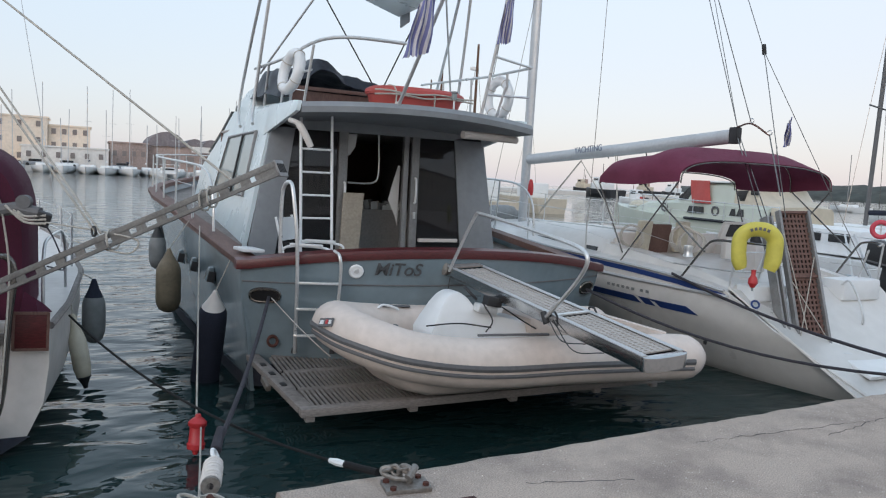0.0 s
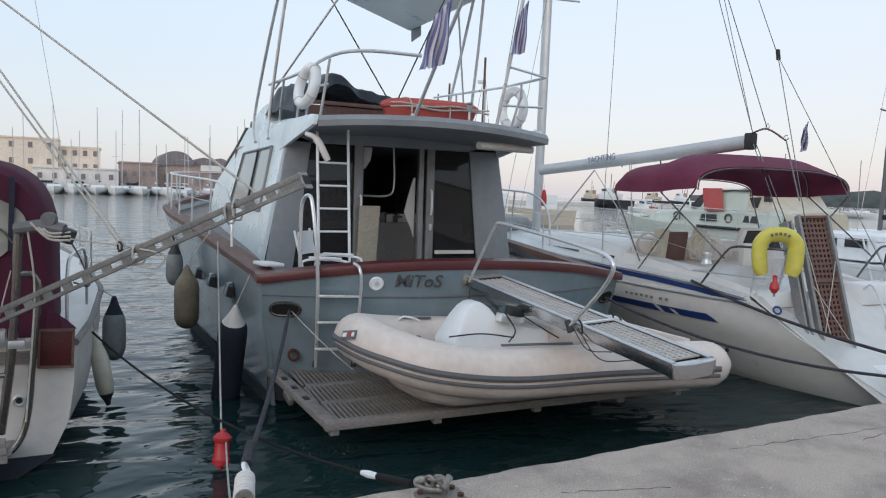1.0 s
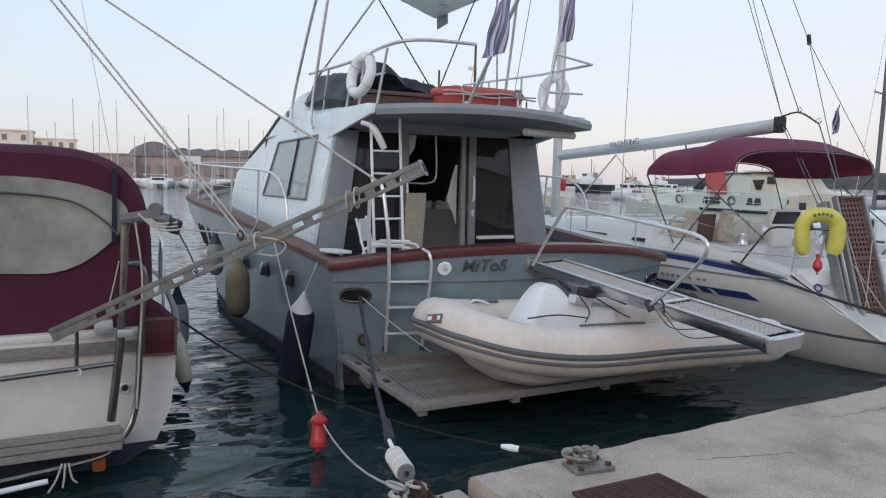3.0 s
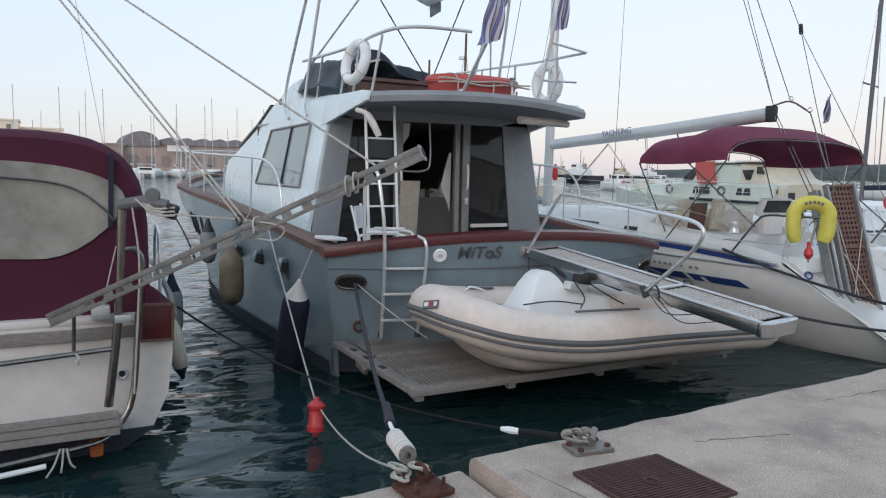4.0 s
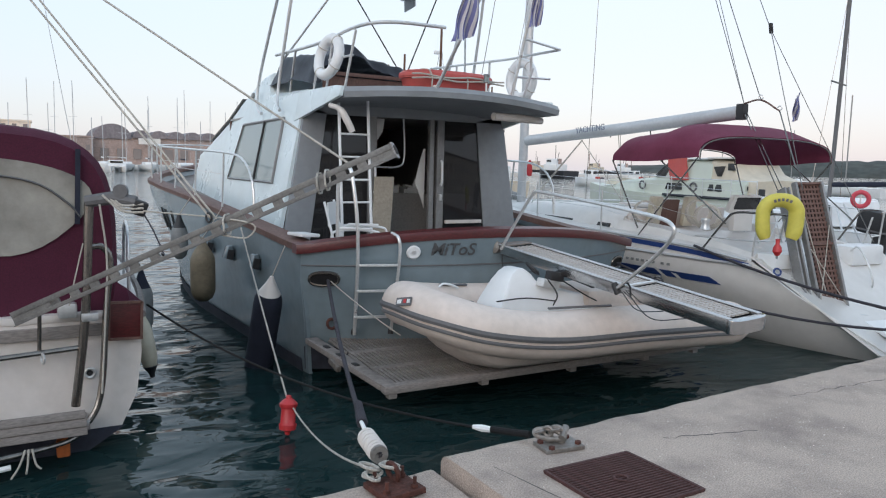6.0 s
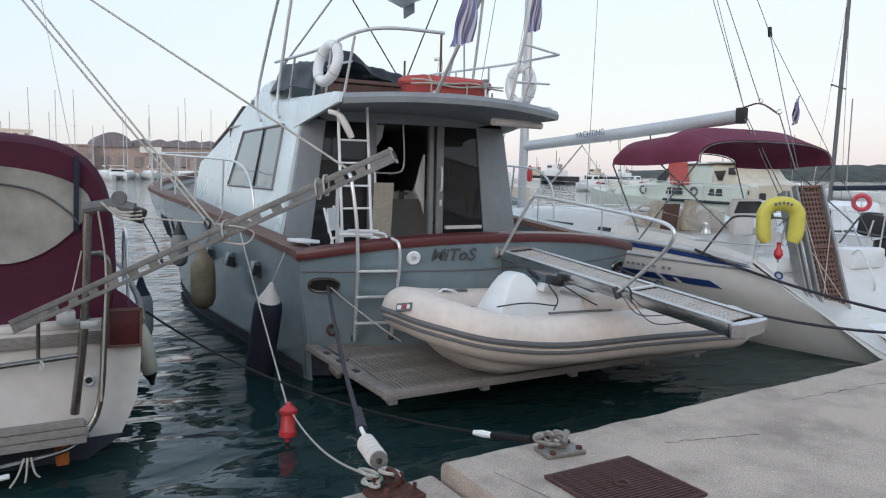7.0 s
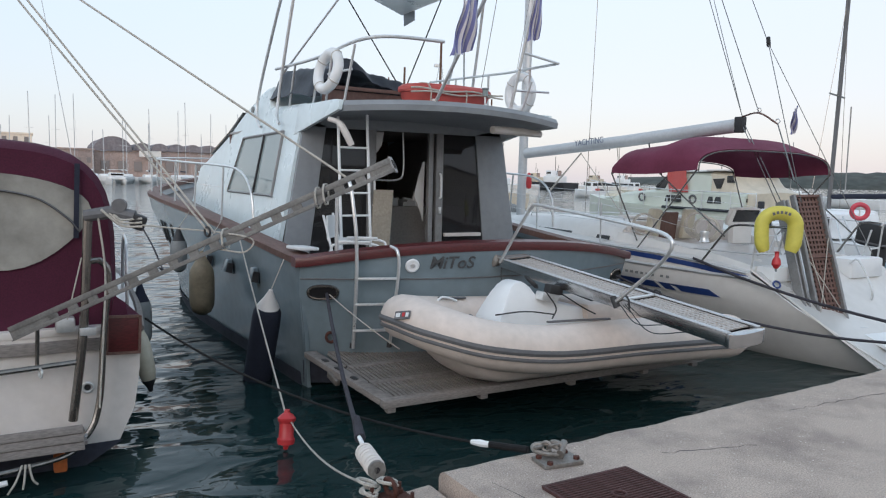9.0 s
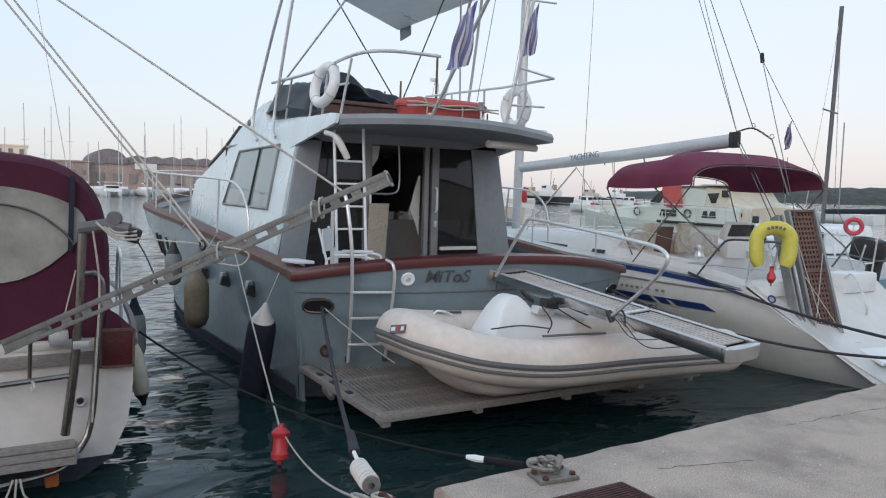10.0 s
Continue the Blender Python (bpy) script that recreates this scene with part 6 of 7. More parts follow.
# ---- moorings and quay fittings ----
def moorings():
    t = thing("mooring_line", (-1.9, 0.5, 1.0), "dark mooring rope from the hawse to a bollard plate", "rope", "mooring lines")
    eye = V((-2.955, -2.66, 0.715))
    part("rope", sweep(sag((-1.93, 0.55, 1.04), eye, 0.10, 16), 0.017, 8), M_ROPEDARK, t)
    part("splice", sweep([eye + V((0.06, 0.2, 0.05)), eye], [0.026, 0.034], 8), M_ROPEDARK, t)
    part("thimble", ring(eye + V((-0.01, -0.05, -0.01)), (1, -0.3, 0.5), 0.036, 0.012, 18, 8), M_WHITE, t)
    pn = thing("painter_line", (-1.93, 0.5, 1.03), "thin pale painter from the hawse to the dinghy", "rope", "mooring lines")
    part("line", sweep(sag((-1.92, 0.51, 1.03), (-1.594, -0.450, 0.636), 0.02, 8), 0.006, 6), M_ROPE, pn)
    s = thing("mooring_spring", (-3.0, -2.9, 0.65), "white coil mooring spring on a rusty plate", "spring")
    a, b = V((-2.98, -2.76, 0.68)), V((-3.05, -3.10, 0.70))
    ax = (b - a)
    q = V((0, 0, 1)).rotation_difference(ax).to_matrix()
    pts = [a + ax * (i / 110) * 0.86 + ax * 0.07 + q @ V((0.045 * math.cos(i * 0.43), 0.045 * math.sin(i * 0.43), 0)) for i in range(111)]
    part("coil", sweep(pts, 0.0105, 6), M_OFFWHITE, s)
    part("core", sweep([a, b], 0.018, 8), M_ROPEDARK, s)
    part("end_cap", lathe([(0, 0), (0.048, 0), (0.048, 0.03), (0.03, 0.05), (0, 0.05)], b, -ax, 14), M_GALV, s)
    pl = thing("bollard_plate", (-3.08, -3.33, 0.61), "rusty iron plate with bolts on the quay", "plate")
    part("plate", box((-3.09, -3.36, 0.635), (0.23, 0.22, 0.03), (0, 0, 6), bevel=0.005), M_RUST, pl)
    for dx in (-0.075, 0.075):
        for dy in (-0.07, 0.07):
            part("bolt", lathe([(0, 0), (0.02, 0), (0.02, 0.02), (0.011, 0.021), (0.011, 0.055), (0, 0.055)], (-3.09 + dx, -3.36 + dy, 0.65), n=6), M_RUST, pl)
    part("ring_eye", ring((-3.07, -3.30, 0.69), (1, 0.2, 0.2), 0.045, 0.014, 16, 8), M_RUST, pl)
    kn = thing("knotted_rope", (-3.14, -3.25, 0.66), "knotted pale rope round the plate", "rope")
    rnd = random.Random(3)
    for k in range(5):
        c = V((-3.12 + rnd.uniform(-0.07, 0.07), -3.25 + rnd.uniform(-0.05, 0.05), 0.675 + 0.012 * k))
        part("turn", ring(c, (rnd.uniform(-0.5, 0.5), rnd.uniform(-0.5, 0.5), 1), 0.043 + rnd.uniform(-0.012, 0.015), 0.009, 16, 6), M_ROPE, kn)
    ln = thing("float_line", (-2.8, -0.8, 0.2), "thin pale line with a red float", "rope", "mooring lines")
    fl = V((-2.80, -0.83, 0.14))
    part("line", sweep(sag((-2.34, 2.5, 1.58), fl + V((0, 0.02, 0.16)), 0.03, 10), 0.008, 6), M_ROPE, ln)
    part("line", sweep(sag(fl + V((0.03, -0.02, 0.1)), (-3.12, -3.22, 0.68), 0.10, 14), 0.007, 6), M_ROPE, ln)
    rf = thing("red_float", tuple(fl), "red plastic spool-shaped float on a line", "float")
    part("spool", lathe([(0, -0.13), (0.018, -0.13), (0.026, -0.10), (0.068, -0.085), (0.072, -0.045), (0.060, -0.03), (0.058, 0.085), (0.072, 0.10), (0.074, 0.125), (0.045, 0.155), (0.025, 0.165), (0.02, 0.19), (0, 0.19)], fl, (0.08, 0.12, 1), 18), M_RED, rf, "", 40)
    # rope and chain to the shackle on the quay
    ch = thing("mooring_hose", (-2.2, -3.2, 0.75), "black hose-covered mooring line to a shackle", "rope", "mooring lines")
    path = sag((-3.72, 0.15, 0.98), (-2.24, -3.32, 0.75), 0.19, 30)
    part("rope", sweep(path[:29], 0.009, 8), M_HOLE, ch)
    part("hose", sweep(path[28:31], 0.020, 10), M_HOLE, ch)
    part("tape", sweep([path[27], path[27].lerp(path[28], 0.5), path[28]], [0.014, 0.022, 0.018], 8), M_WHITE, ch)
    sh = thing("quay_shackle", (-2.14, -3.43, 0.7), "galvanised shackle and pad eye bolted on the quay", "shackle")
    part("base_plate", box((-2.13, -3.44, 0.712), (0.24, 0.15, 0.022), (0, 0, -8), bevel=0.004), M_GALV, sh)
    for dx, dy in ((-0.09, -0.05), (0.09, -0.05), (0.09, 0.05), (-0.09, 0.05)):
        part("bolt", lathe([(0, 0), (0.018, 0), (0.018, 0.016), (0, 0.018)], (-2.13 + dx, -3.44 + dy, 0.722), n=6), M_RUST, sh)
    part("pad_eye", ring((-2.12, -3.41, 0.76), (0.9, 0.5, 0), 0.042, 0.016, 16, 8), M_GALV, sh)
    part("bow", sweep(round_path([(-2.11, -3.43, 0.77), (-2.15, -3.38, 0.79), (-2.22, -3.33, 0.78), (-2.23, -3.35, 0.755), (-2.18, -3.40, 0.74), (-2.12, -3.44, 0.745)], 2), 0.014, 8), M_GALV, sh)
    part("pin", sweep([(-2.07, -3.42, 0.80), (-2.13, -3.46, 0.76)], 0.02, 8), M_GALV, sh)
    for k in range(3):
        part("link", ring((-2.20 + 0.03 * k, -3.36 - 0.03 * k, 0.77 + 0.01 * k), (k % 2, 0.6, 1 - k % 2), 0.026, 0.009, 14, 6), M_GALV, sh)
    # lines of the sailing yacht to the quay
    for a, b, r, dr in (((3.20, 0.35, 1.24), (3.75, -3.3, 0.73), 0.018, 0.14), ((1.95, 0.48, 1.04), (3.9, -3.2, 0.75), 0.016, 0.3)):
        s2 = thing("stern_line", a, "black mooring rope from a yacht's stern to the quay", "rope", "mooring lines")
        part("rope", sweep(sag(a, b, dr, 14), r, 8), M_ROPEDARK, s2)
    e = thing("iron_ring", (3.3, -3.45, 0.7), "rusty mooring ring lying on the quay", "ring")
    part("ring", ring((2.26, -3.55, 0.725), (0.1, 0.1, 1), 0.09, 0.018, 20, 8), M_RUST, e)
    part("staple", box((2.36, -3.55, 0.73), (0.12, 0.07, 0.05), (0, 0, 20), bevel=0.012), M_RUST, e)
    for a, b in (((3.95, -3.1, 0.72), (4.3, -3.45, 0.74)),):
        s3 = thing("mooring_spring", a, "white coil mooring spring on the quay", "spring")
        ax = V(b) - V(a)
        q = V((0, 0, 1)).rotation_difference(ax).to_matrix()
        part("coil", sweep([V(a) + ax * (i / 110) + q @ V((0.05 * math.cos(i * 0.55), 0.05 * math.sin(i * 0.55), 0)) for i in range(111)], 0.012, 6), M_GALV, s3)


moorings()


M_COVER = mat("worn_brown_iron", (0.095, 0.042, 0.040), 0.7, 0.2, grain=45, vary=0.3, stain=5, stain_amt=0.4, stain_col=(0.055, 0.030, 0.028), bump=0.5)


def manhole():
    t = thing("manhole_cover", (-2.14, -3.94, 0.7), "rusty brown ribbed iron cover set in the quay", "cover")
    part("plate", box((-2.14, -3.94, 0.703), (0.56, 0.52, 0.014), bevel=0.003), M_COVER, t)
    me = None
    for i in range(22):
        if me is None:
            ob = part("rib", box((0, 0, 0), (0.52, 0.010, 0.008)), M_COVER, t, "", 0)
            me = ob.data
        else:
            ob = new("rib", me)
            ob.parent, ob.matrix_parent_inverse = t, Matrix.Translation(t.location).inverted()
        ob.matrix_basis = Matrix.Translation((-2.14, -4.175 + 0.0225 * i, 0.713))
    for dx, dy, sx, sy in ((0, 0.255, 0.56, 0.016), (0, -0.255, 0.56, 0.016), (0.275, 0, 0.016, 0.5), (-0.275, 0, 0.016, 0.5)):
        part("rim", box((-2.14 + dx, -3.94 + dy, 0.712), (sx, sy, 0.012)), M_COVER, t)
    part("lifting_ring", ring((-2.14, -3.93, 0.72), (0, 0, 1), 0.035, 0.007, 16, 6), M_COVER, t)


manhole()


def cracks():
    """Fine cracks and patches in the concrete."""
    M_CRACK = mat("dark_crack", (0.11, 0.10, 0.095), 0.95, grain=60, vary=0.3)
    rnd = random.Random(9)
    for x0, y0, x1, y1, n in ((-0.1, -3.42, 1.6, -3.5, 26), (0.9, -3.62, 1.9, -3.45, 16), (-1.5, -3.6, -0.9, -3.75, 10), (2.2, -3.75, 3.4, -3.6, 16), (-2.6, -3.5, -2.45, -4.3, 10)):
        pts = [(x0 + (x1 - x0) * i / n, y0 + (y1 - y0) * i / n + rnd.uniform(-0.018, 0.018), 0.701) for i in range(n + 1)]
        part("crack", sweep(pts, [0.0015 + 0.004 * rnd.random() for _ in pts], 5, flat=0.3), M_CRACK, QUAY)


def grit():
    """Loose chips of stone lying on the quay."""
    rnd = random.Random(21)
    bm = bmesh.new()
    for _ in range(5000):
        x = rnd.uniform(-2.68, 4.6)
        y = QUAY_Y + 0.047 * x - 0.09 - 1.7 * rnd.random() ** 1.3
        r = 0.002 + 0.006 * rnd.random() ** 3
        a = rnd.uniform(0, 6.28)
        vs = [bm.verts.new((x + r * math.cos(a + k * 2.1) * rnd.uniform(0.7, 1.3), y + r * math.sin(a + k * 2.1) * rnd.uniform(0.7, 1.3), 0.6995)) for k in range(3)]
        top = bm.verts.new((x, y, 0.7 + r * rnd.uniform(0.5, 1.0)))
        for k in range(3):
            bm.faces.new((vs[k], vs[(k + 1) % 3], top))
    M_GRIT = mat("pale_stone_chips", (0.60, 0.54, 0.48), 0.9, grain=40, vary=0.5)
    ob = part("grit", bm, M_GRIT, QUAY)
    tagged(ob, "loose pale stone chips on the concrete", "", "", "stuff")


cracks()
grit()


# ---- neighbouring boats ----
M_CREAMGRN = mat("pale_green_white_paint", (0.60, 0.64, 0.56), 0.4, grain=6, vary=0.04, stain=1.5, stain_amt=0.15)
M_CREAM = mat("cream_paint", (0.62, 0.55, 0.44), 0.5, grain=6, vary=0.05, stain=2, stain_amt=0.15)
M_PALEBLUE = mat("pale_blue_paint", (0.25, 0.36, 0.45), 0.45, grain=8, vary=0.06, stain=2, stain_amt=0.2)
# brick lightened so that the colour holds the haze of distance
M_BRICK = mat("hazed_brick_wall", (0.37, 0.285, 0.255), 0.9, grain=3, vary=0.2, stain=0.2, stain_amt=0.3, bump=0.0)
M_PINKWALL = mat("pale_plaster_wall", (0.82, 0.70, 0.58), 0.9, grain=2, vary=0.08, stain=0.15, stain_amt=0.2, bump=0.0)
M_LOWWALL = mat("white_plaster_wall", (0.75, 0.72, 0.68), 0.9, grain=2, vary=0.08, stain=0.2, stain_amt=0.2, bump=0.0)
# roof tone lightened for haze in the same way
M_ROOF = mat("hazed_grey_brown_roof", (0.22, 0.195, 0.205), 0.9, grain=2, vary=0.2, stain=0.3, stain_amt=0.3, bump=0.0)
M_WINDOW = glass_mat("far_window", (0.22, 0.19, 0.18), 0.3)
M_HILL = mat("wooded_hill", (0.052, 0.062, 0.058), 0.95, grain=0.06, vary=0.35, stain=0.01, stain_amt=0.4, stain_col=(0.10, 0.095, 0.08), bump=0.0)
M_DARKHULL = mat("dark_tug_paint", (0.03, 0.032, 0.038), 0.5)
M_MASTWOOD = mat("brown_mast", (0.12, 0.06, 0.035), 0.6, stretch=(1, 1, 0.1))


def small_hull(t, x, y0, y1, half, deck, material, zlow=-0.2, name="hull"):
    """A hull that runs along y from stern y0 to bow y1."""
    rows = []
    n = 14
    for i in range(n + 1):
        f = i / n
        y = y0 + (y1 - y0) * f
        w = half * (0.88 + 0.25 * f if f < 0.45 else max(0.02, 0.9925 * (1 - ((f - 0.45) / 0.55) ** 2.2)))
        z = deck * (1 + 0.22 * f * f)
        rows.append([(x - w, y, z), (x - w * 0.97, y, z * 0.5), (x - w * (0.86 - 0.3 * f), y, 0.0), (x, y, zlow), (x + w * (0.86 - 0.3 * f), y, 0.0), (x + w * 0.97, y, z * 0.5), (x + w, y, z)])
    bm = loft(rows)
    bm.faces.new([bm.verts.new(p) for p in rows[0]])
    for a, b in zip(rows, rows[1:]):
        bm.faces.new([bm.verts.new(p) for p in (a[0], b[0], b[-1], a[-1])])
    return part(name, bm, material, t, "", 50)


def motorboat():
    t = thing("cabin_cruiser", (14.5, 9, 0), "pale green and cream cabin cruiser with an orange cloth", "boat")
    x = 14.4
    small_hull(t, x, 6.6, 15.2, 1.5, 1.45, M_CREAMGRN)
    for s in (-1, 1):
        part("rubbing_strake", sweep([(x + s * (1.36 + 0.17 * min(1, (y - 6.0) / 4)), y, 1.46 + 0.014 * (y - 6.0)) for y in (6.6, 7.2, 8.5, 10.1)], 0.045, 6), M_DARKHULL, t, "dark rubbing strake")

    def house(rows, m, name, label):
        out = []
        for y, w, zb, z in rows:
            out.append([(x - w - 0.06, y, zb), (x - w, y, z - 0.08), (x - w + 0.1, y, z), (x, y, z + 0.04), (x + w - 0.1, y, z), (x + w, y, z - 0.08), (x + w + 0.06, y, zb)])
        return part(name, loft(out, cap=True), m, t, label, 40)

    low = house(((7.3, 1.25, 1.4, 1.98), (8.5, 1.3, 1.4, 2.03), (11.0, 1.22, 1.4, 2.02), (12.4, 0.95, 1.45, 1.92), (13.4, 0.6, 1.5, 1.72)), M_CREAMGRN, "trunk_cabin", "pale green trunk cabin")
    top = house(((8.55, 1.15, 1.98, 2.55), (9.0, 1.15, 1.98, 2.6), (10.25, 1.13, 1.98, 2.58), (10.95, 1.08, 1.98, 2.06)), M_CREAMGRN, "wheelhouse", "pale wheelhouse with a raked dark windscreen")
    aft = house(((7.05, 1.1, 1.45, 2.0), (7.3, 1.12, 1.45, 2.06), (7.7, 1.13, 1.45, 2.2), (8.0, 1.14, 1.45, 2.56), (8.6, 1.14, 1.45, 2.63)), M_CREAM, "aft_cabin", "cream aft cabin with a stepped roof")
    part("roof_edge", box((x, 8.25, 2.655), (2.45, 0.95, 0.05), bevel=0.02), M_OFFWHITE, aft)
    part("roof_edge", box((x, 9.45, 2.635), (2.4, 1.55, 0.05), bevel=0.02), M_WHITE, top)

    def pane(host, pts, off=1.16):
        part("window_pane", prism([(x - off, y, z) for y, z in pts], (0.05, 0, 0), bevel=0.004), M_GLASSDK, host)
    pane(top, ((10.15, 2.05), (10.8, 2.05), (10.3, 2.46), (10.15, 2.46)))
    pane(aft, ((8.35, 2.12), (8.5, 2.4), (8.1, 2.42), (8.2, 2.12)), 1.185)
    pane(aft, ((7.75, 2.3), (8.0, 2.3), (8.0, 2.5), (7.85, 2.5)), 1.175)
    for y0, y1, z0, z1 in ((8.05, 8.3, 1.68, 1.88), (8.33, 8.55, 1.68, 1.88), (9.55, 10.2, 1.68, 1.88), (11.6, 12.5, 1.72, 1.84)):
        f = 0.06 * max(0, y1 - 11.0)
        part("window_pane", prism([(x - 1.345 + f * 4, y0, z0), (x - 1.345 + f * 4.6, y1, z0), (x - 1.32 + f * 4.6, y1 - 0.05, z1), (x - 1.32 + f * 4, y0 + 0.05, z1)], (0.06, 0, 0)), M_GLASSDK, low)
    for y in (9.1, 11.2):
        part("porthole", ring((x - 1.32, y, 1.78), (1, 0, 0.1), 0.12, 0.03, 18, 6), M_GREYRUB, low)
    part("aft_port", box((x - 1.17, 7.35, 1.80), (0.03, 0.16, 0.12), bevel=0.02), M_DARKHULL, aft)
    part("windscreen", prism([(x - 1.02, 10.9, 2.1), (x - 1.05, 10.32, 2.52), (x + 1.05, 10.32, 2.52), (x + 1.02, 10.9, 2.1)], (0, 0.02, 0.03)), M_GLASSDK, top)
    tagged(part("orange_cloth", thick(loft([[(x - 1.24 - 0.10 * (2.66 - z) - 0.03 * math.sin(y * 9 + z * 4), y + 0.1 * math.sin(z * 3), z) for y in (9.35, 9.5, 9.65, 9.8, 9.95, 10.1)] for z in (1.98, 2.1, 2.3, 2.5, 2.66)]), 0.01), M_ORANGE, None, "", 70), "faded orange cloth hung over the wheelhouse side", "cloth")
    rail = part("guard_rail", sweep([(x - 1.42, 6.8, 2.0), (x - 1.5, 8, 2.02), (x - 1.5, 10, 2.06), (x - 1.3, 12.4, 2.15), (x - 0.2, 15.0, 2.3)], 0.016, 6), M_STEEL, t)
    for y, w in ((6.8, 1.42), (7.6, 1.48), (8.6, 1.5), (9.8, 1.5), (11.0, 1.44), (12.2, 1.32), (13.4, 0.9)):
        part("stanchion", sweep([(x - w, y, 1.5), (x - w, y, 2.06 + 0.02 * (y - 8))], 0.013, 6), M_STEEL, rail)
    part("radar_mast", sweep([(x, 8.6, 2.65), (x, 8.5, 3.3)], 0.03, 8), M_WHITE, t)
    part("stern_bollard", box((x - 1.2, 6.8, 1.65), (0.14, 0.14, 0.3), bevel=0.03), M_DARKHULL, t)
    tagged(part("net_heap", lathe([(0, 0), (0.42, 0.02), (0.36, 0.12), (0.2, 0.2), (0, 0.22)], (x - 0.3, 13.5, 1.72), n=14), M_FENDER, None), "heap of pale yellow net on the cruiser's foredeck", "net")


motorboat()


def blue_boat():
    t = thing("open_boat", (8.6, 3, 0), "pale blue and white open boat with an outboard motor", "boat")
    small_hull(t, 8.7, 1.0, 6.5, 1.0, 0.85, M_PALEBLUE)
    part("gunwale", sweep([(7.82, 1.0, 0.88), (7.7, 2.5, 0.9), (7.72, 3.6, 0.92)], 0.04, 8), M_WHITE, t)
    part("console", box((8.7, 3.3, 1.15), (0.7, 0.8, 0.7), bevel=0.06), M_WHITE, t)
    part("screen", box((8.7, 3.7, 1.6), (0.7, 0.03, 0.3), (-20, 0, 0)), M_GLASSLT, t)
    o = thing("outboard_motor", (8.3, 0.85, 0.5), "black outboard motor on the boat's stern", "motor")
    part("cowl", box((8.3, 0.85, 1.42), (0.34, 0.52, 0.42), (8, 0, 0), bevel=0.09), M_BLACK, o)
    part("leg", box((8.3, 0.78, 0.85), (0.16, 0.22, 0.85), (8, 0, 0), bevel=0.04), M_BLACK, o)
    part("band", box((8.3, 0.84, 1.28), (0.35, 0.53, 0.035), (8, 0, 0), bevel=0.01), M_GREYRUB, o)
    for dx in (0, 0.5):
        part("strut", sweep([(7.95 + dx, 1.1, 0.9), (8.3 + dx * 0.5, 1.6, 1.7)], 0.018, 6), M_STEEL, t)
    r = thing("lifebuoy", (11.28, 2.9, 1.0), "faded pink lifebuoy on a boat rail", "lifebuoy", "lifebuoys on neighbouring boats")
    m = mat("faded_pink_red", (0.6, 0.07, 0.1), 0.6)
    part("buoy", ring((11.2, 2.85, 1.72), (0.86, 0.5, 0.05), 0.155, 0.05, 26, 10), m, r)
    part("holder", sweep([(11.28, 2.9, 0.95), (11.28, 2.9, 1.95)], 0.015, 6), M_STEEL, r)
    b = thing("white_day_boat", (13, 3.2, 0), "white day boat with a low cabin and a bare mast", "boat")
    small_hull(b, 12.2, 2.0, 8.5, 1.2, 1.0, M_WHITE)
    part("cabin", box((12.2, 4.6, 1.35), (1.6, 2.4, 0.6), bevel=0.12), M_WHITE, b)
    for k in range(3):
        part("window_pane", box((11.39, 3.9 + 0.7 * k, 1.45), (0.03, 0.5, 0.2), bevel=0.005), M_GLASSDK, b)
    sl = thing("moored_sloop", (20.9, 7, 0), "small white sloop with a grey mast beyond the day boat", "boat")
    small_hull(sl, 20.9, 6.2, 13.5, 1.2, 0.95, M_WHITE)
    part("cabin", box((20.9, 9.6, 1.2), (1.5, 2.6, 0.5), bevel=0.14), M_WHITE, sl)
    part("mast", sweep([(20.85, 9.7, 0.9), (21.176, 9.7, 9.25)], 0.075, 8), M_GREYRUB, sl)
    part("spreader", sweep([(20.45, 9.7, 5.56), (21.35, 9.7, 5.46)], 0.03, 6), M_ALU, sl)
    part("boom", sweep([(20.9, 9.6, 1.9), (20.9, 6.8, 2.0)], 0.09, 8), M_NAVY, sl)
    for dx in (-1.0, 1.0):
        part("shroud", sweep([(20.9 + dx, 9.9, 1.0), (21.17, 9.7, 9.1)], 0.010, 5), M_STEELDK, sl)
    rail = part("rail", sweep([(11.1, 2.2, 1.5), (11.0, 4, 1.55), (11.1, 6, 1.6)], 0.012, 6), M_STEEL, b)
    for y in (2.2, 3.4, 4.6, 6.0):
        part("stanchion", sweep([(11.08, y, 1.0), (11.06, y, 1.55)], 0.01, 6), M_STEEL, rail)


blue_boat()


def foredeck_things():
    t = thing("rolled_dinghy", (4.3, 7.1, 1.5), "grey rolled inflatable on the foredeck", "dinghy")
    part("roll", sweep(curve_path([(3.9, 6.6, 1.52), (4.3, 7.0, 1.6), (4.9, 7.3, 1.6), (5.3, 7.3, 1.5)], 5), [0.08] + [0.17] * 4 + [0.2] * 7 + [0.15] * 3 + [0.06], 12), M_FENDERGR, t)
    r = thing("sail_bag", (4.6, 5.6, 1.7), "red cloth bag hung by the mast", "bag")
    part("bag", lathe([(0, 0), (0.05, 0.02), (0.06, 0.1), (0.055, 0.22), (0.04, 0.3), (0.02, 0.34), (0, 0.34)], (4.66, 6.05, 2.05), n=12), M_RED, r)


foredeck_things()
greek_flag((4.86, 0.1, 3.36), (0.08, 0.05, -1), (-0.4, 0.3, -0.1), "small blue and white flag on the backstay", 0.42)


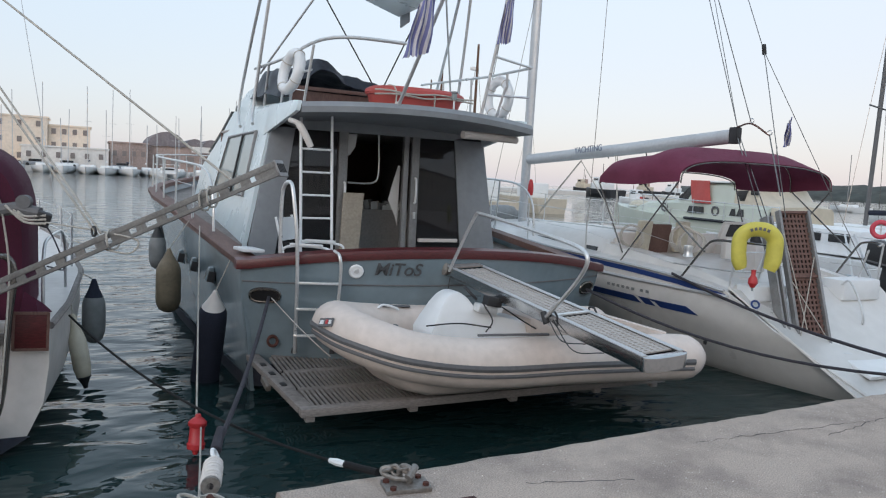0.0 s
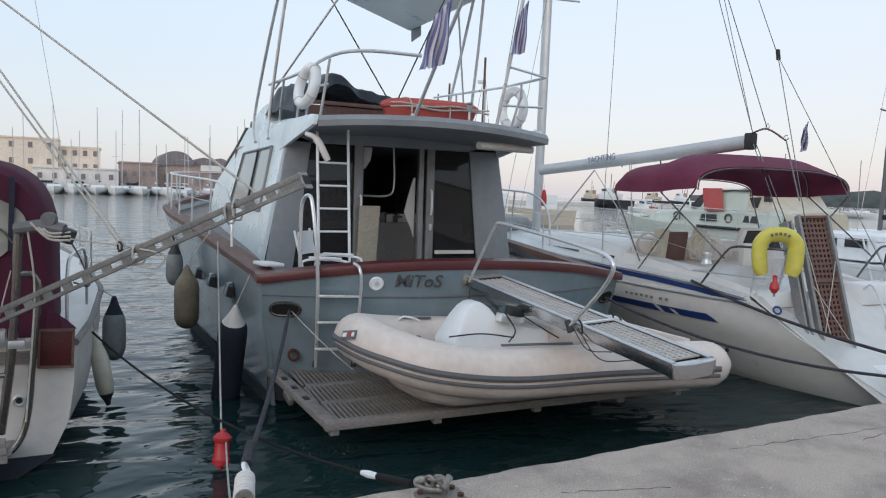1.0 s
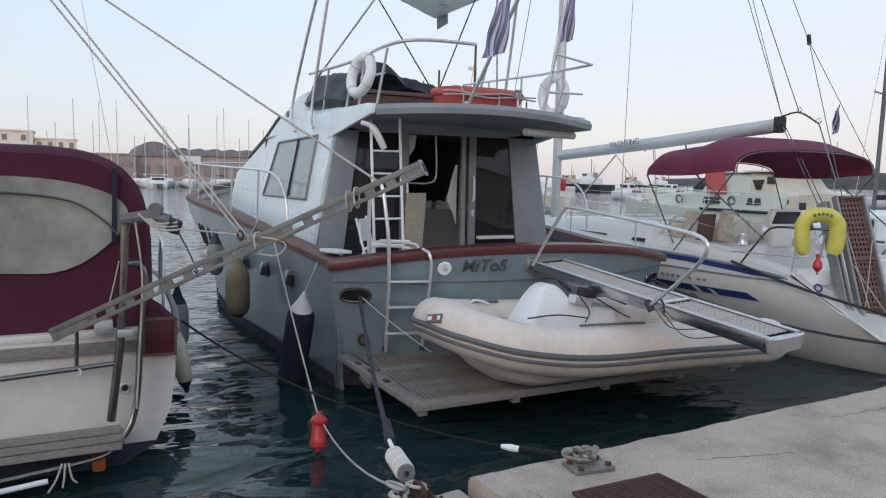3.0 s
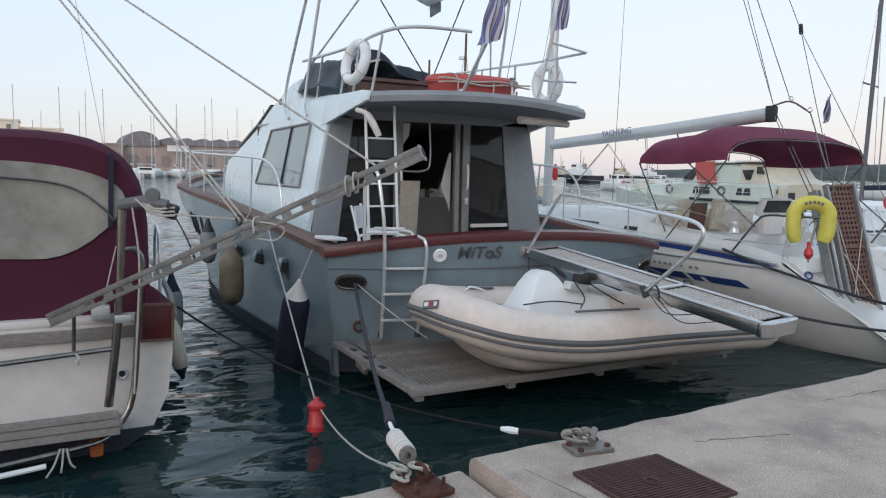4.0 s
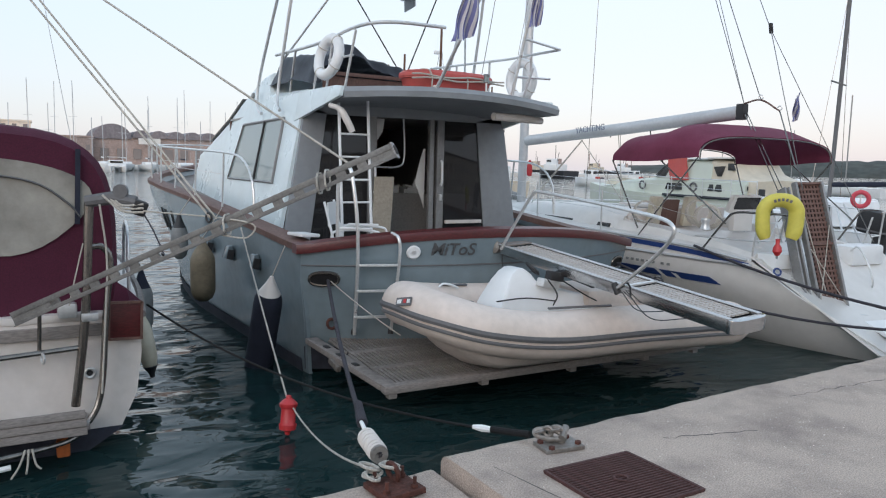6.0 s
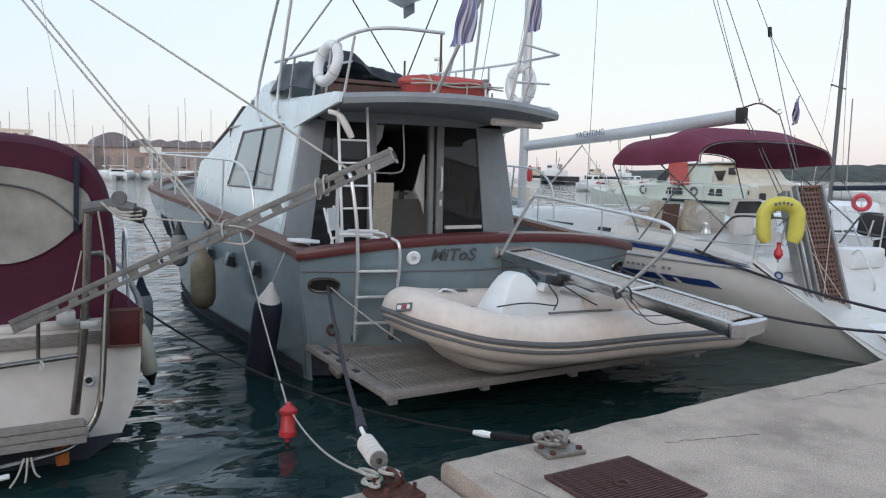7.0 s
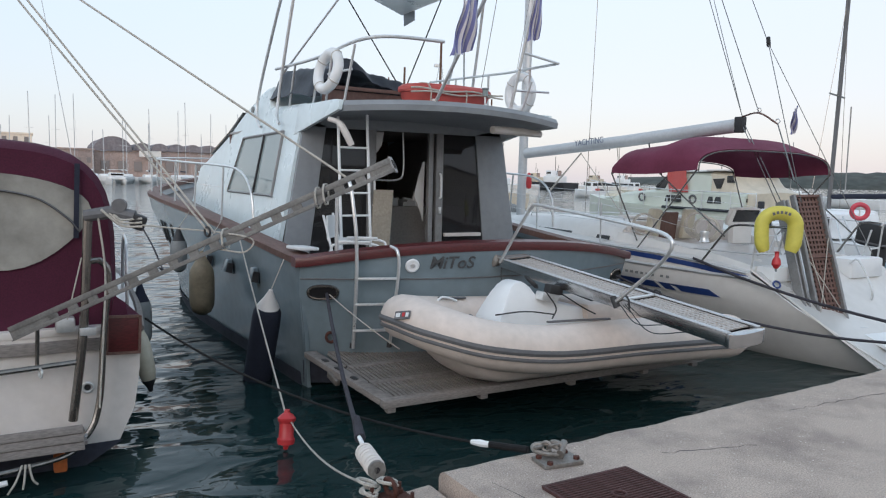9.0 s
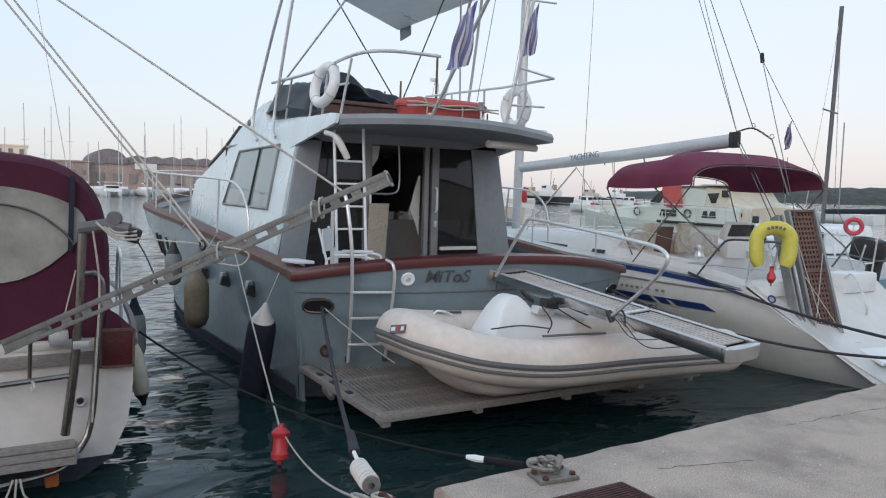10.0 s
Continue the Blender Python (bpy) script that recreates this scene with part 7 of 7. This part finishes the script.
# ---- far shore ----
def shore():
    g = thing("far_quay", (0, 158, 0.5), "far stone quay across the harbour", "quay", kind="structure")
    part("wall", box((20, 175, 0.2), (400, 36, 1.7), bevel=0.1), M_LOWWALL, g)
    rnd = random.Random(11)

    def house(name, x0, x1, y, h, wall, label, rows, cols, low=1.0):
        t = thing(name, ((x0 + x1) / 2, y, 1), label, "building")
        part("wall", box(((x0 + x1) / 2, y + 5, h / 2 + low), (x1 - x0, 10, h), bevel=0.05), wall, t)
        part("roof", box(((x0 + x1) / 2, y + 5, h + low + 0.15), (x1 - x0 + 0.5, 10.5, 0.35), bevel=0.05), wall, t)
        me = None
        for r in range(rows):
            for c in range(cols):
                px = x0 + (x1 - x0) * (c + 0.5) / cols
                pz = low + h * (r + 0.62) / rows
                w = part("window", box((0, 0, 0), (0.8, 0.2, 1.1)), M_WINDOW, t, "", 0) if me is None else new("window", me)
                if me is not None:
                    w.parent, w.matrix_parent_inverse = t, Matrix.Translation(t.location).inverted()
                me = w.data
                w.matrix_basis = Matrix.Translation((px, y - 0.04, pz))
        return t

    house("harbour_building", -46, -9.6, 163, 9.6, M_PINKWALL, "pale plaster harbour building of three storeys", 3, 11)
    house("harbour_building", -9.5, -1.8, 164, 8.2, M_PINKWALL, "lower wing of the pale plaster building", 3, 4)
    house("annex", -14, 1.4, 159, 3.8, M_LOWWALL, "white single-storey annex with dark doors", 1, 6)
    house("brick_shed", 2.0, 9.5, 166, 5.6, M_BRICK, "low brick shed by the water", 1, 4)
    # vaulted halls
    t = thing("vaulted_halls", (30, 170, 1), "brick warehouses with a row of vaulted roofs", "building")
    part("wall", box((39, 175, 4.0), (60, 12, 6.0), bevel=0.05), M_BRICK, t)

    def vault(x, w, h, z):
        rows = []
        for y in (168.5, 188):
            rows.append([(x - w * math.cos(math.pi * i / 12), y, z + h * math.sin(math.pi * i / 12)) for i in range(13)])
        bm = loft(rows)
        bm.faces.new([bm.verts.new(p) for p in rows[0]])
        part("vault", bm, M_ROOF, t, "", 40)
    vault(13.6, 3.9, 3.2, 6.6)
    for k in range(13):
        vault(19.6 + 3.6 * k, 1.9, 1.7, 6.9)
    for k in range(16):
        part("opening", box((12 + 3.3 * k, 168.9, 3.4), (1.6, 0.4, 2.2)), M_WINDOW, t)
    part("sign", box((21, 167.5, 6.2), (4.5, 0.3, 1.3)), M_LOWWALL, t, "plain pale sign panel")

    # moored yachts along it
    def far_yacht(L, mh):
        t = thing("far_yacht", (0, 0, 0), "white yacht with a bare mast at the far quay", "boat", "yachts at the far quay")
        small_hull(t, 0, L, 0, L * 0.17, 1.15, M_WHITE)
        part("cabin", box((0, L * 0.5, 1.45), (L * 0.2, L * 0.42, 0.55), bevel=0.15), M_WHITE, t)
        part("mast", sweep([(0, L * 0.42, 1.3), (0, L * 0.43, mh)], 0.065, 6), M_ALUWHITE, t)
        part("boom", sweep([(0, L * 0.43, 2.4), (0, L * 0.8, 2.5)], 0.14, 6), M_NAVY if L > 10 else M_WHITE, t)
        part("spreader", sweep([(-0.7, L * 0.43, mh * 0.6), (0.7, L * 0.43, mh * 0.6)], 0.025, 5), M_ALUWHITE, t)
        part("forestay", sweep([(0, 0.3, 1.4), (0, L * 0.43, mh)], 0.012, 4), M_ALUWHITE, t)
        return t
    protos = [far_yacht(9, 12.0), far_yacht(11, 14.5), far_yacht(12, 16.5), far_yacht(8, 10.0)]
    spots = []
    x = -52.0
    while x < 62:
        spots.append(x)
        x += rnd.uniform(3.0, 5.2)
    for i, x in enumerate(spots):
        p = protos[i % 4] if rnd.random() < 0.7 else protos[rnd.randrange(4)]
        m = Matrix.Translation((x, 143 + rnd.uniform(-1.5, 1.5), 0)) @ Matrix.Rotation(radians(rnd.uniform(-5, 5)), 4, "Z") @ Matrix.Rotation(radians(rnd.uniform(-1, 1)), 4, "Y")
        if i < 4:
            protos[i].matrix_basis = m
        else:
            copy_thing(p, m)
    x = -50.0
    while x < 60:
        copy_thing(protos[rnd.randrange(4)], Matrix.Translation((x, 147.5, 0)) @ Matrix.Rotation(radians(rnd.uniform(-4, 4)), 4, "Z") @ Matrix.Rotation(radians(rnd.uniform(-1.2, 1.2)), 4, "Y"))
        x += rnd.uniform(4.0, 8.0)
    c = thing("catamaran", (9.5, 118, 0), "white catamaran motor yacht moored by the halls", "boat")
    for dx in (-1.8, 1.8):
        small_hull(c, 10.2 + dx, 122, 112, 0.75, 1.2, M_WHITE)
    part("bridge_deck", box((10.2, 118, 1.5), (4.6, 6, 0.7), bevel=0.2), M_WHITE, c)
    part("saloon", box((10.2, 118.5, 2.3), (3.8, 4, 1.0), bevel=0.3), M_WHITE, c)
    part("saloon_glass", box((10.2, 116.42, 2.35), (3.2, 0.1, 0.45)), M_GLASSDK, c)
    part("fly_roof", box((10.2, 118.5, 3.5), (4.2, 3.6, 0.12), bevel=0.04), M_WHITE, c)
    for dx in (-1.7, 1.7):
        part("roof_post", sweep([(10.2 + dx, 117.5, 2.7), (10.2 + dx, 117.5, 3.5)], 0.05, 6), M_WHITE, c)
    c.location, c.scale = (9.8, 132, 0), (0.62, 0.62, 0.72)
    # parked cars on the far quay
    for x, m in ((-16, M_DARKHULL), (-11.5, M_GREY), (-6, M_WHITE), (4, M_GREY)):
        v = thing("parked_car", (x, 157.6, 1.05), "parked car on the far quay", "car", "cars on the far quay")
        part("body", box((x, 157.8, 1.55), (4.1, 1.6, 0.75), bevel=0.2), m, v)
        part("cabin", box((x, 157.8, 2.1), (2.3, 1.4, 0.55), bevel=0.18), M_GLASSDK, v)
        for dx in (-1.3, 1.3):
            part("wheel", lathe([(0, -0.1), (0.3, -0.1), (0.3, 0.1), (0, 0.1)], (x + dx, 156.98, 1.33), (0, 1, 0), 14), M_BLACK, v)


shore()


def at_bearing(deg, dist):
    a = radians(deg)
    return (-4.65 + dist * math.sin(a), -6.47 + dist * math.cos(a))


def tugs():
    for deg, dist, L, top in ((39.8, 190, 13, M_WHITE), (37.9, 260, 12, M_CREAM), (42.5, 300, 14, M_CREAM), (44.5, 280, 12, M_WHITE)):
        x, y = at_bearing(deg, dist)
        t = thing("tugboat", (x, y, 0), "dark-hulled tugboat with a pale wheelhouse", "boat", "tugboats")
        small_hull(t, x, y, y + L, L * 0.22, 1.9, M_DARKHULL)
        part("deckhouse", box((x, y + L * 0.5, 2.7), (L * 0.28, L * 0.4, 1.7), bevel=0.1), top, t)
        part("wheelhouse", box((x, y + L * 0.58, 4.2), (L * 0.2, L * 0.18, 1.6), bevel=0.1), top, t)
        part("wheelhouse_glass", box((x - 0.03, y + L * 0.58, 4.4), (L * 0.202, L * 0.14, 0.5)), M_GLASSDK, t)
        part("funnel", lathe([(0, 0), (0.5, 0), (0.45, 1.6), (0, 1.6)], (x, y + L * 0.36, 3.4), n=12), M_BRICK, t)
        part("mast", sweep([(x, y + L * 0.5, 5), (x, y + L * 0.5, 8.5)], 0.08, 6), M_DARKHULL, t)
        part("boom", sweep([(x, y + L * 0.45, 4), (x - 2, y + L * 0.2, 6.5)], 0.07, 6), M_DARKHULL, t)
        for k in range(3):
            part("tyre", ring((x - L * 0.215, y + 2 + 2.6 * k, 1.3), (1, 0, 0), 0.4, 0.14, 14, 6), M_BLACK, t)
    # wooden-masted boats behind the yacht
    for deg, dist, mh in ((29.0, 46, 9.5), (32.2, 42, 10.5), (35.6, 60, 9), (27.0, 70, 12)):
        x, y = at_bearing(deg, dist)
        t = thing("wooden_boat", (x, y, 0), "wooden boat with brown masts behind the yacht", "boat", "wooden boats")
        small_hull(t, x, y, y + 9, 1.6, 1.2, M_CREAM)
        part("cabin", box((x, y + 3, 1.8), (1.7, 2.2, 1.2), bevel=0.1), M_WHITE, t)
        part("mast", sweep([(x, y + 4, 1.2), (x + 0.1, y + 4, mh)], [0.11, 0.07], 8), M_MASTWOOD, t)
        part("mast_lamp", box((x - 0.2, y + 4, mh * 0.86), (0.3, 0.2, 0.2), bevel=0.03), M_WHITE, t)
        for dx in (-1.3, 1.3):
            part("shroud", sweep([(x + dx, y + 4.3, 1.2), (x + 0.1, y + 4, mh * 0.92)], 0.012, 4), M_BLACK, t)
    # distant sloops on the right
    for deg, dist in ((52.0, 140), (56.5, 160), (61, 90), (63.5, 130)):
        x, y = at_bearing(deg, dist)
        t = thing("distant_sloop", (x, y, 0), "small white sloop moored far out", "boat", "distant sloops")
        small_hull(t, x, y, y + 8, 1.3, 1.0, M_WHITE)
        part("cabin", box((x, y + 4, 1.2), (1.6, 3, 0.5), bevel=0.15), M_WHITE, t)
        part("mast", sweep([(x, y + 4.5, 1.0), (x, y + 4.5, 11)], 0.07, 6), M_ALU, t)


tugs()


def fishing_boats():
    for deg, dist, m, L in ((42.4, 105, M_WHITE, 6.5), (45.5, 120, M_FENDER, 7.0), (50.5, 112, M_WHITE, 7.5)):
        x, y = at_bearing(deg, dist)
        t = thing("fishing_boat", (x, y, 0), "small moored fishing boat with a low wheelhouse", "boat", "fishing boats")
        small_hull(t, x, y, y + L, 1.1, 1.0, m)
        part("wheelhouse", box((x, y + L * 0.45, 1.65), (1.2, 1.5, 1.3), bevel=0.1), M_WHITE, t)
        part("window_pane", box((x - 0.6, y + L * 0.45, 1.9), (0.03, 1.0, 0.4)), M_GLASSDK, t)
        part("window_pane", box((x, y + L * 0.45 - 0.75, 1.9), (0.8, 0.03, 0.4)), M_GLASSDK, t)
        part("mast", sweep([(x, y + L * 0.55, 2.2), (x, y + L * 0.55, 4.6)], 0.04, 6), M_MASTWOOD, t)
        part("gallows", sweep(round_path([(x - 0.9, y + 0.6, 1.0), (x - 0.9, y + 0.6, 2.3), (x + 0.9, y + 0.6, 2.3), (x + 0.9, y + 0.6, 1.0)], 1), 0.035, 6), M_STEELDK, t)
        part("crate", box((x - 0.3, y + 1.3, 1.2), (0.6, 0.4, 0.3), (0, 0, 15), bevel=0.03), M_ORANGE, t)
        part("rope_heap", lathe([(0, 0), (0.35, 0.02), (0.3, 0.15), (0.1, 0.22), (0, 0.22)], (x + 0.4, y + 1.2, 1.05), n=12), M_ROPEDARK, t)


fishing_boats()


def quayside_house():
    t = thing("quayside_building", (5, -48, 0.0), "long plaster building along the quay behind the camera", "building")
    part("wall", box((5, -48, 4.85), (110, 9, 9.7), bevel=0.05), M_PINKWALL, t)
    part("roof", box((5, -48, 9.95), (111, 10, 0.5), bevel=0.05), M_ROOF, t)
    me = None
    for r in range(2):
        for c in range(24):
            w = part("window", box((0, 0, 0), (1.2, 0.2, 1.8)), M_WINDOW, t, "", 0) if me is None else new("window", me)
            if me is not None:
                w.parent, w.matrix_parent_inverse = t, Matrix.Translation(t.location).inverted()
            me = w.data
            w.matrix_basis = Matrix.Translation((-46 + 4.4 * c, -43.46, 3.0 + 4.0 * r))


quayside_house()


def hills():
    rows = []
    for i in range(161):
        deg = 44 + 90 * i / 160
        r = []
        prof = 0.55 + 0.45 * min(1, max(0, (deg - 44) / 12))
        h = (30 + 9 * noise.noise((deg * 0.12, 3, 0)) + 4 * noise.noise((deg * 1.3, 1, 0)) + 2.5 * noise.noise((deg * 6.0, 2, 0))) * prof
        for d, f in ((1400, 0.0), (1405, 0.12), (1440, 0.55), (1500, 1.0), (1700, 0.9), (2000, 0.0)):
            x, y = at_bearing(deg, d)
            r.append((x, y, -0.5 + h * f))
        rows.append(r)
    tagged(part("hills", loft(rows), M_HILL, None, "", 60), "low dark wooded hills across the bay", "hills", kind="stuff")


hills()


# ---- slats of the swim platform ----
def slats():
    for y0, y1 in ((-0.86, -0.46), (-0.38, 0.06), (0.14, 0.58)):
        me = None
        for i in range(88):
            x = -1.94 + 0.0446 * i
            if abs(x) > PLAT_X(y0) - 0.13 or any(abs(x - b) < 0.06 for b in (-0.62, 0.66)):
                continue
            if me is None:
                ob = part("slat", box((0, 0, 0), (0.0235, y1 - y0 + 0.02, 0.016)), M_TEAK, PLATFORM, "", 0)
                me = ob.data
            else:
                ob = new("slat", me)
                ob.parent, ob.matrix_parent_inverse = PLATFORM, Matrix.Translation(PLATFORM.location).inverted()
            ob.matrix_basis = Matrix.Translation((x, (y0 + y1) / 2, 0.31))

    # the platform rises a little towards the transom
    pivot = Matrix.Translation((0, -0.95, 0.265))
    PLATFORM.matrix_basis = pivot @ Matrix.Rotation(radians(2.9), 4, "X") @ pivot.inverted() @ PLATFORM.matrix_basis


slats()
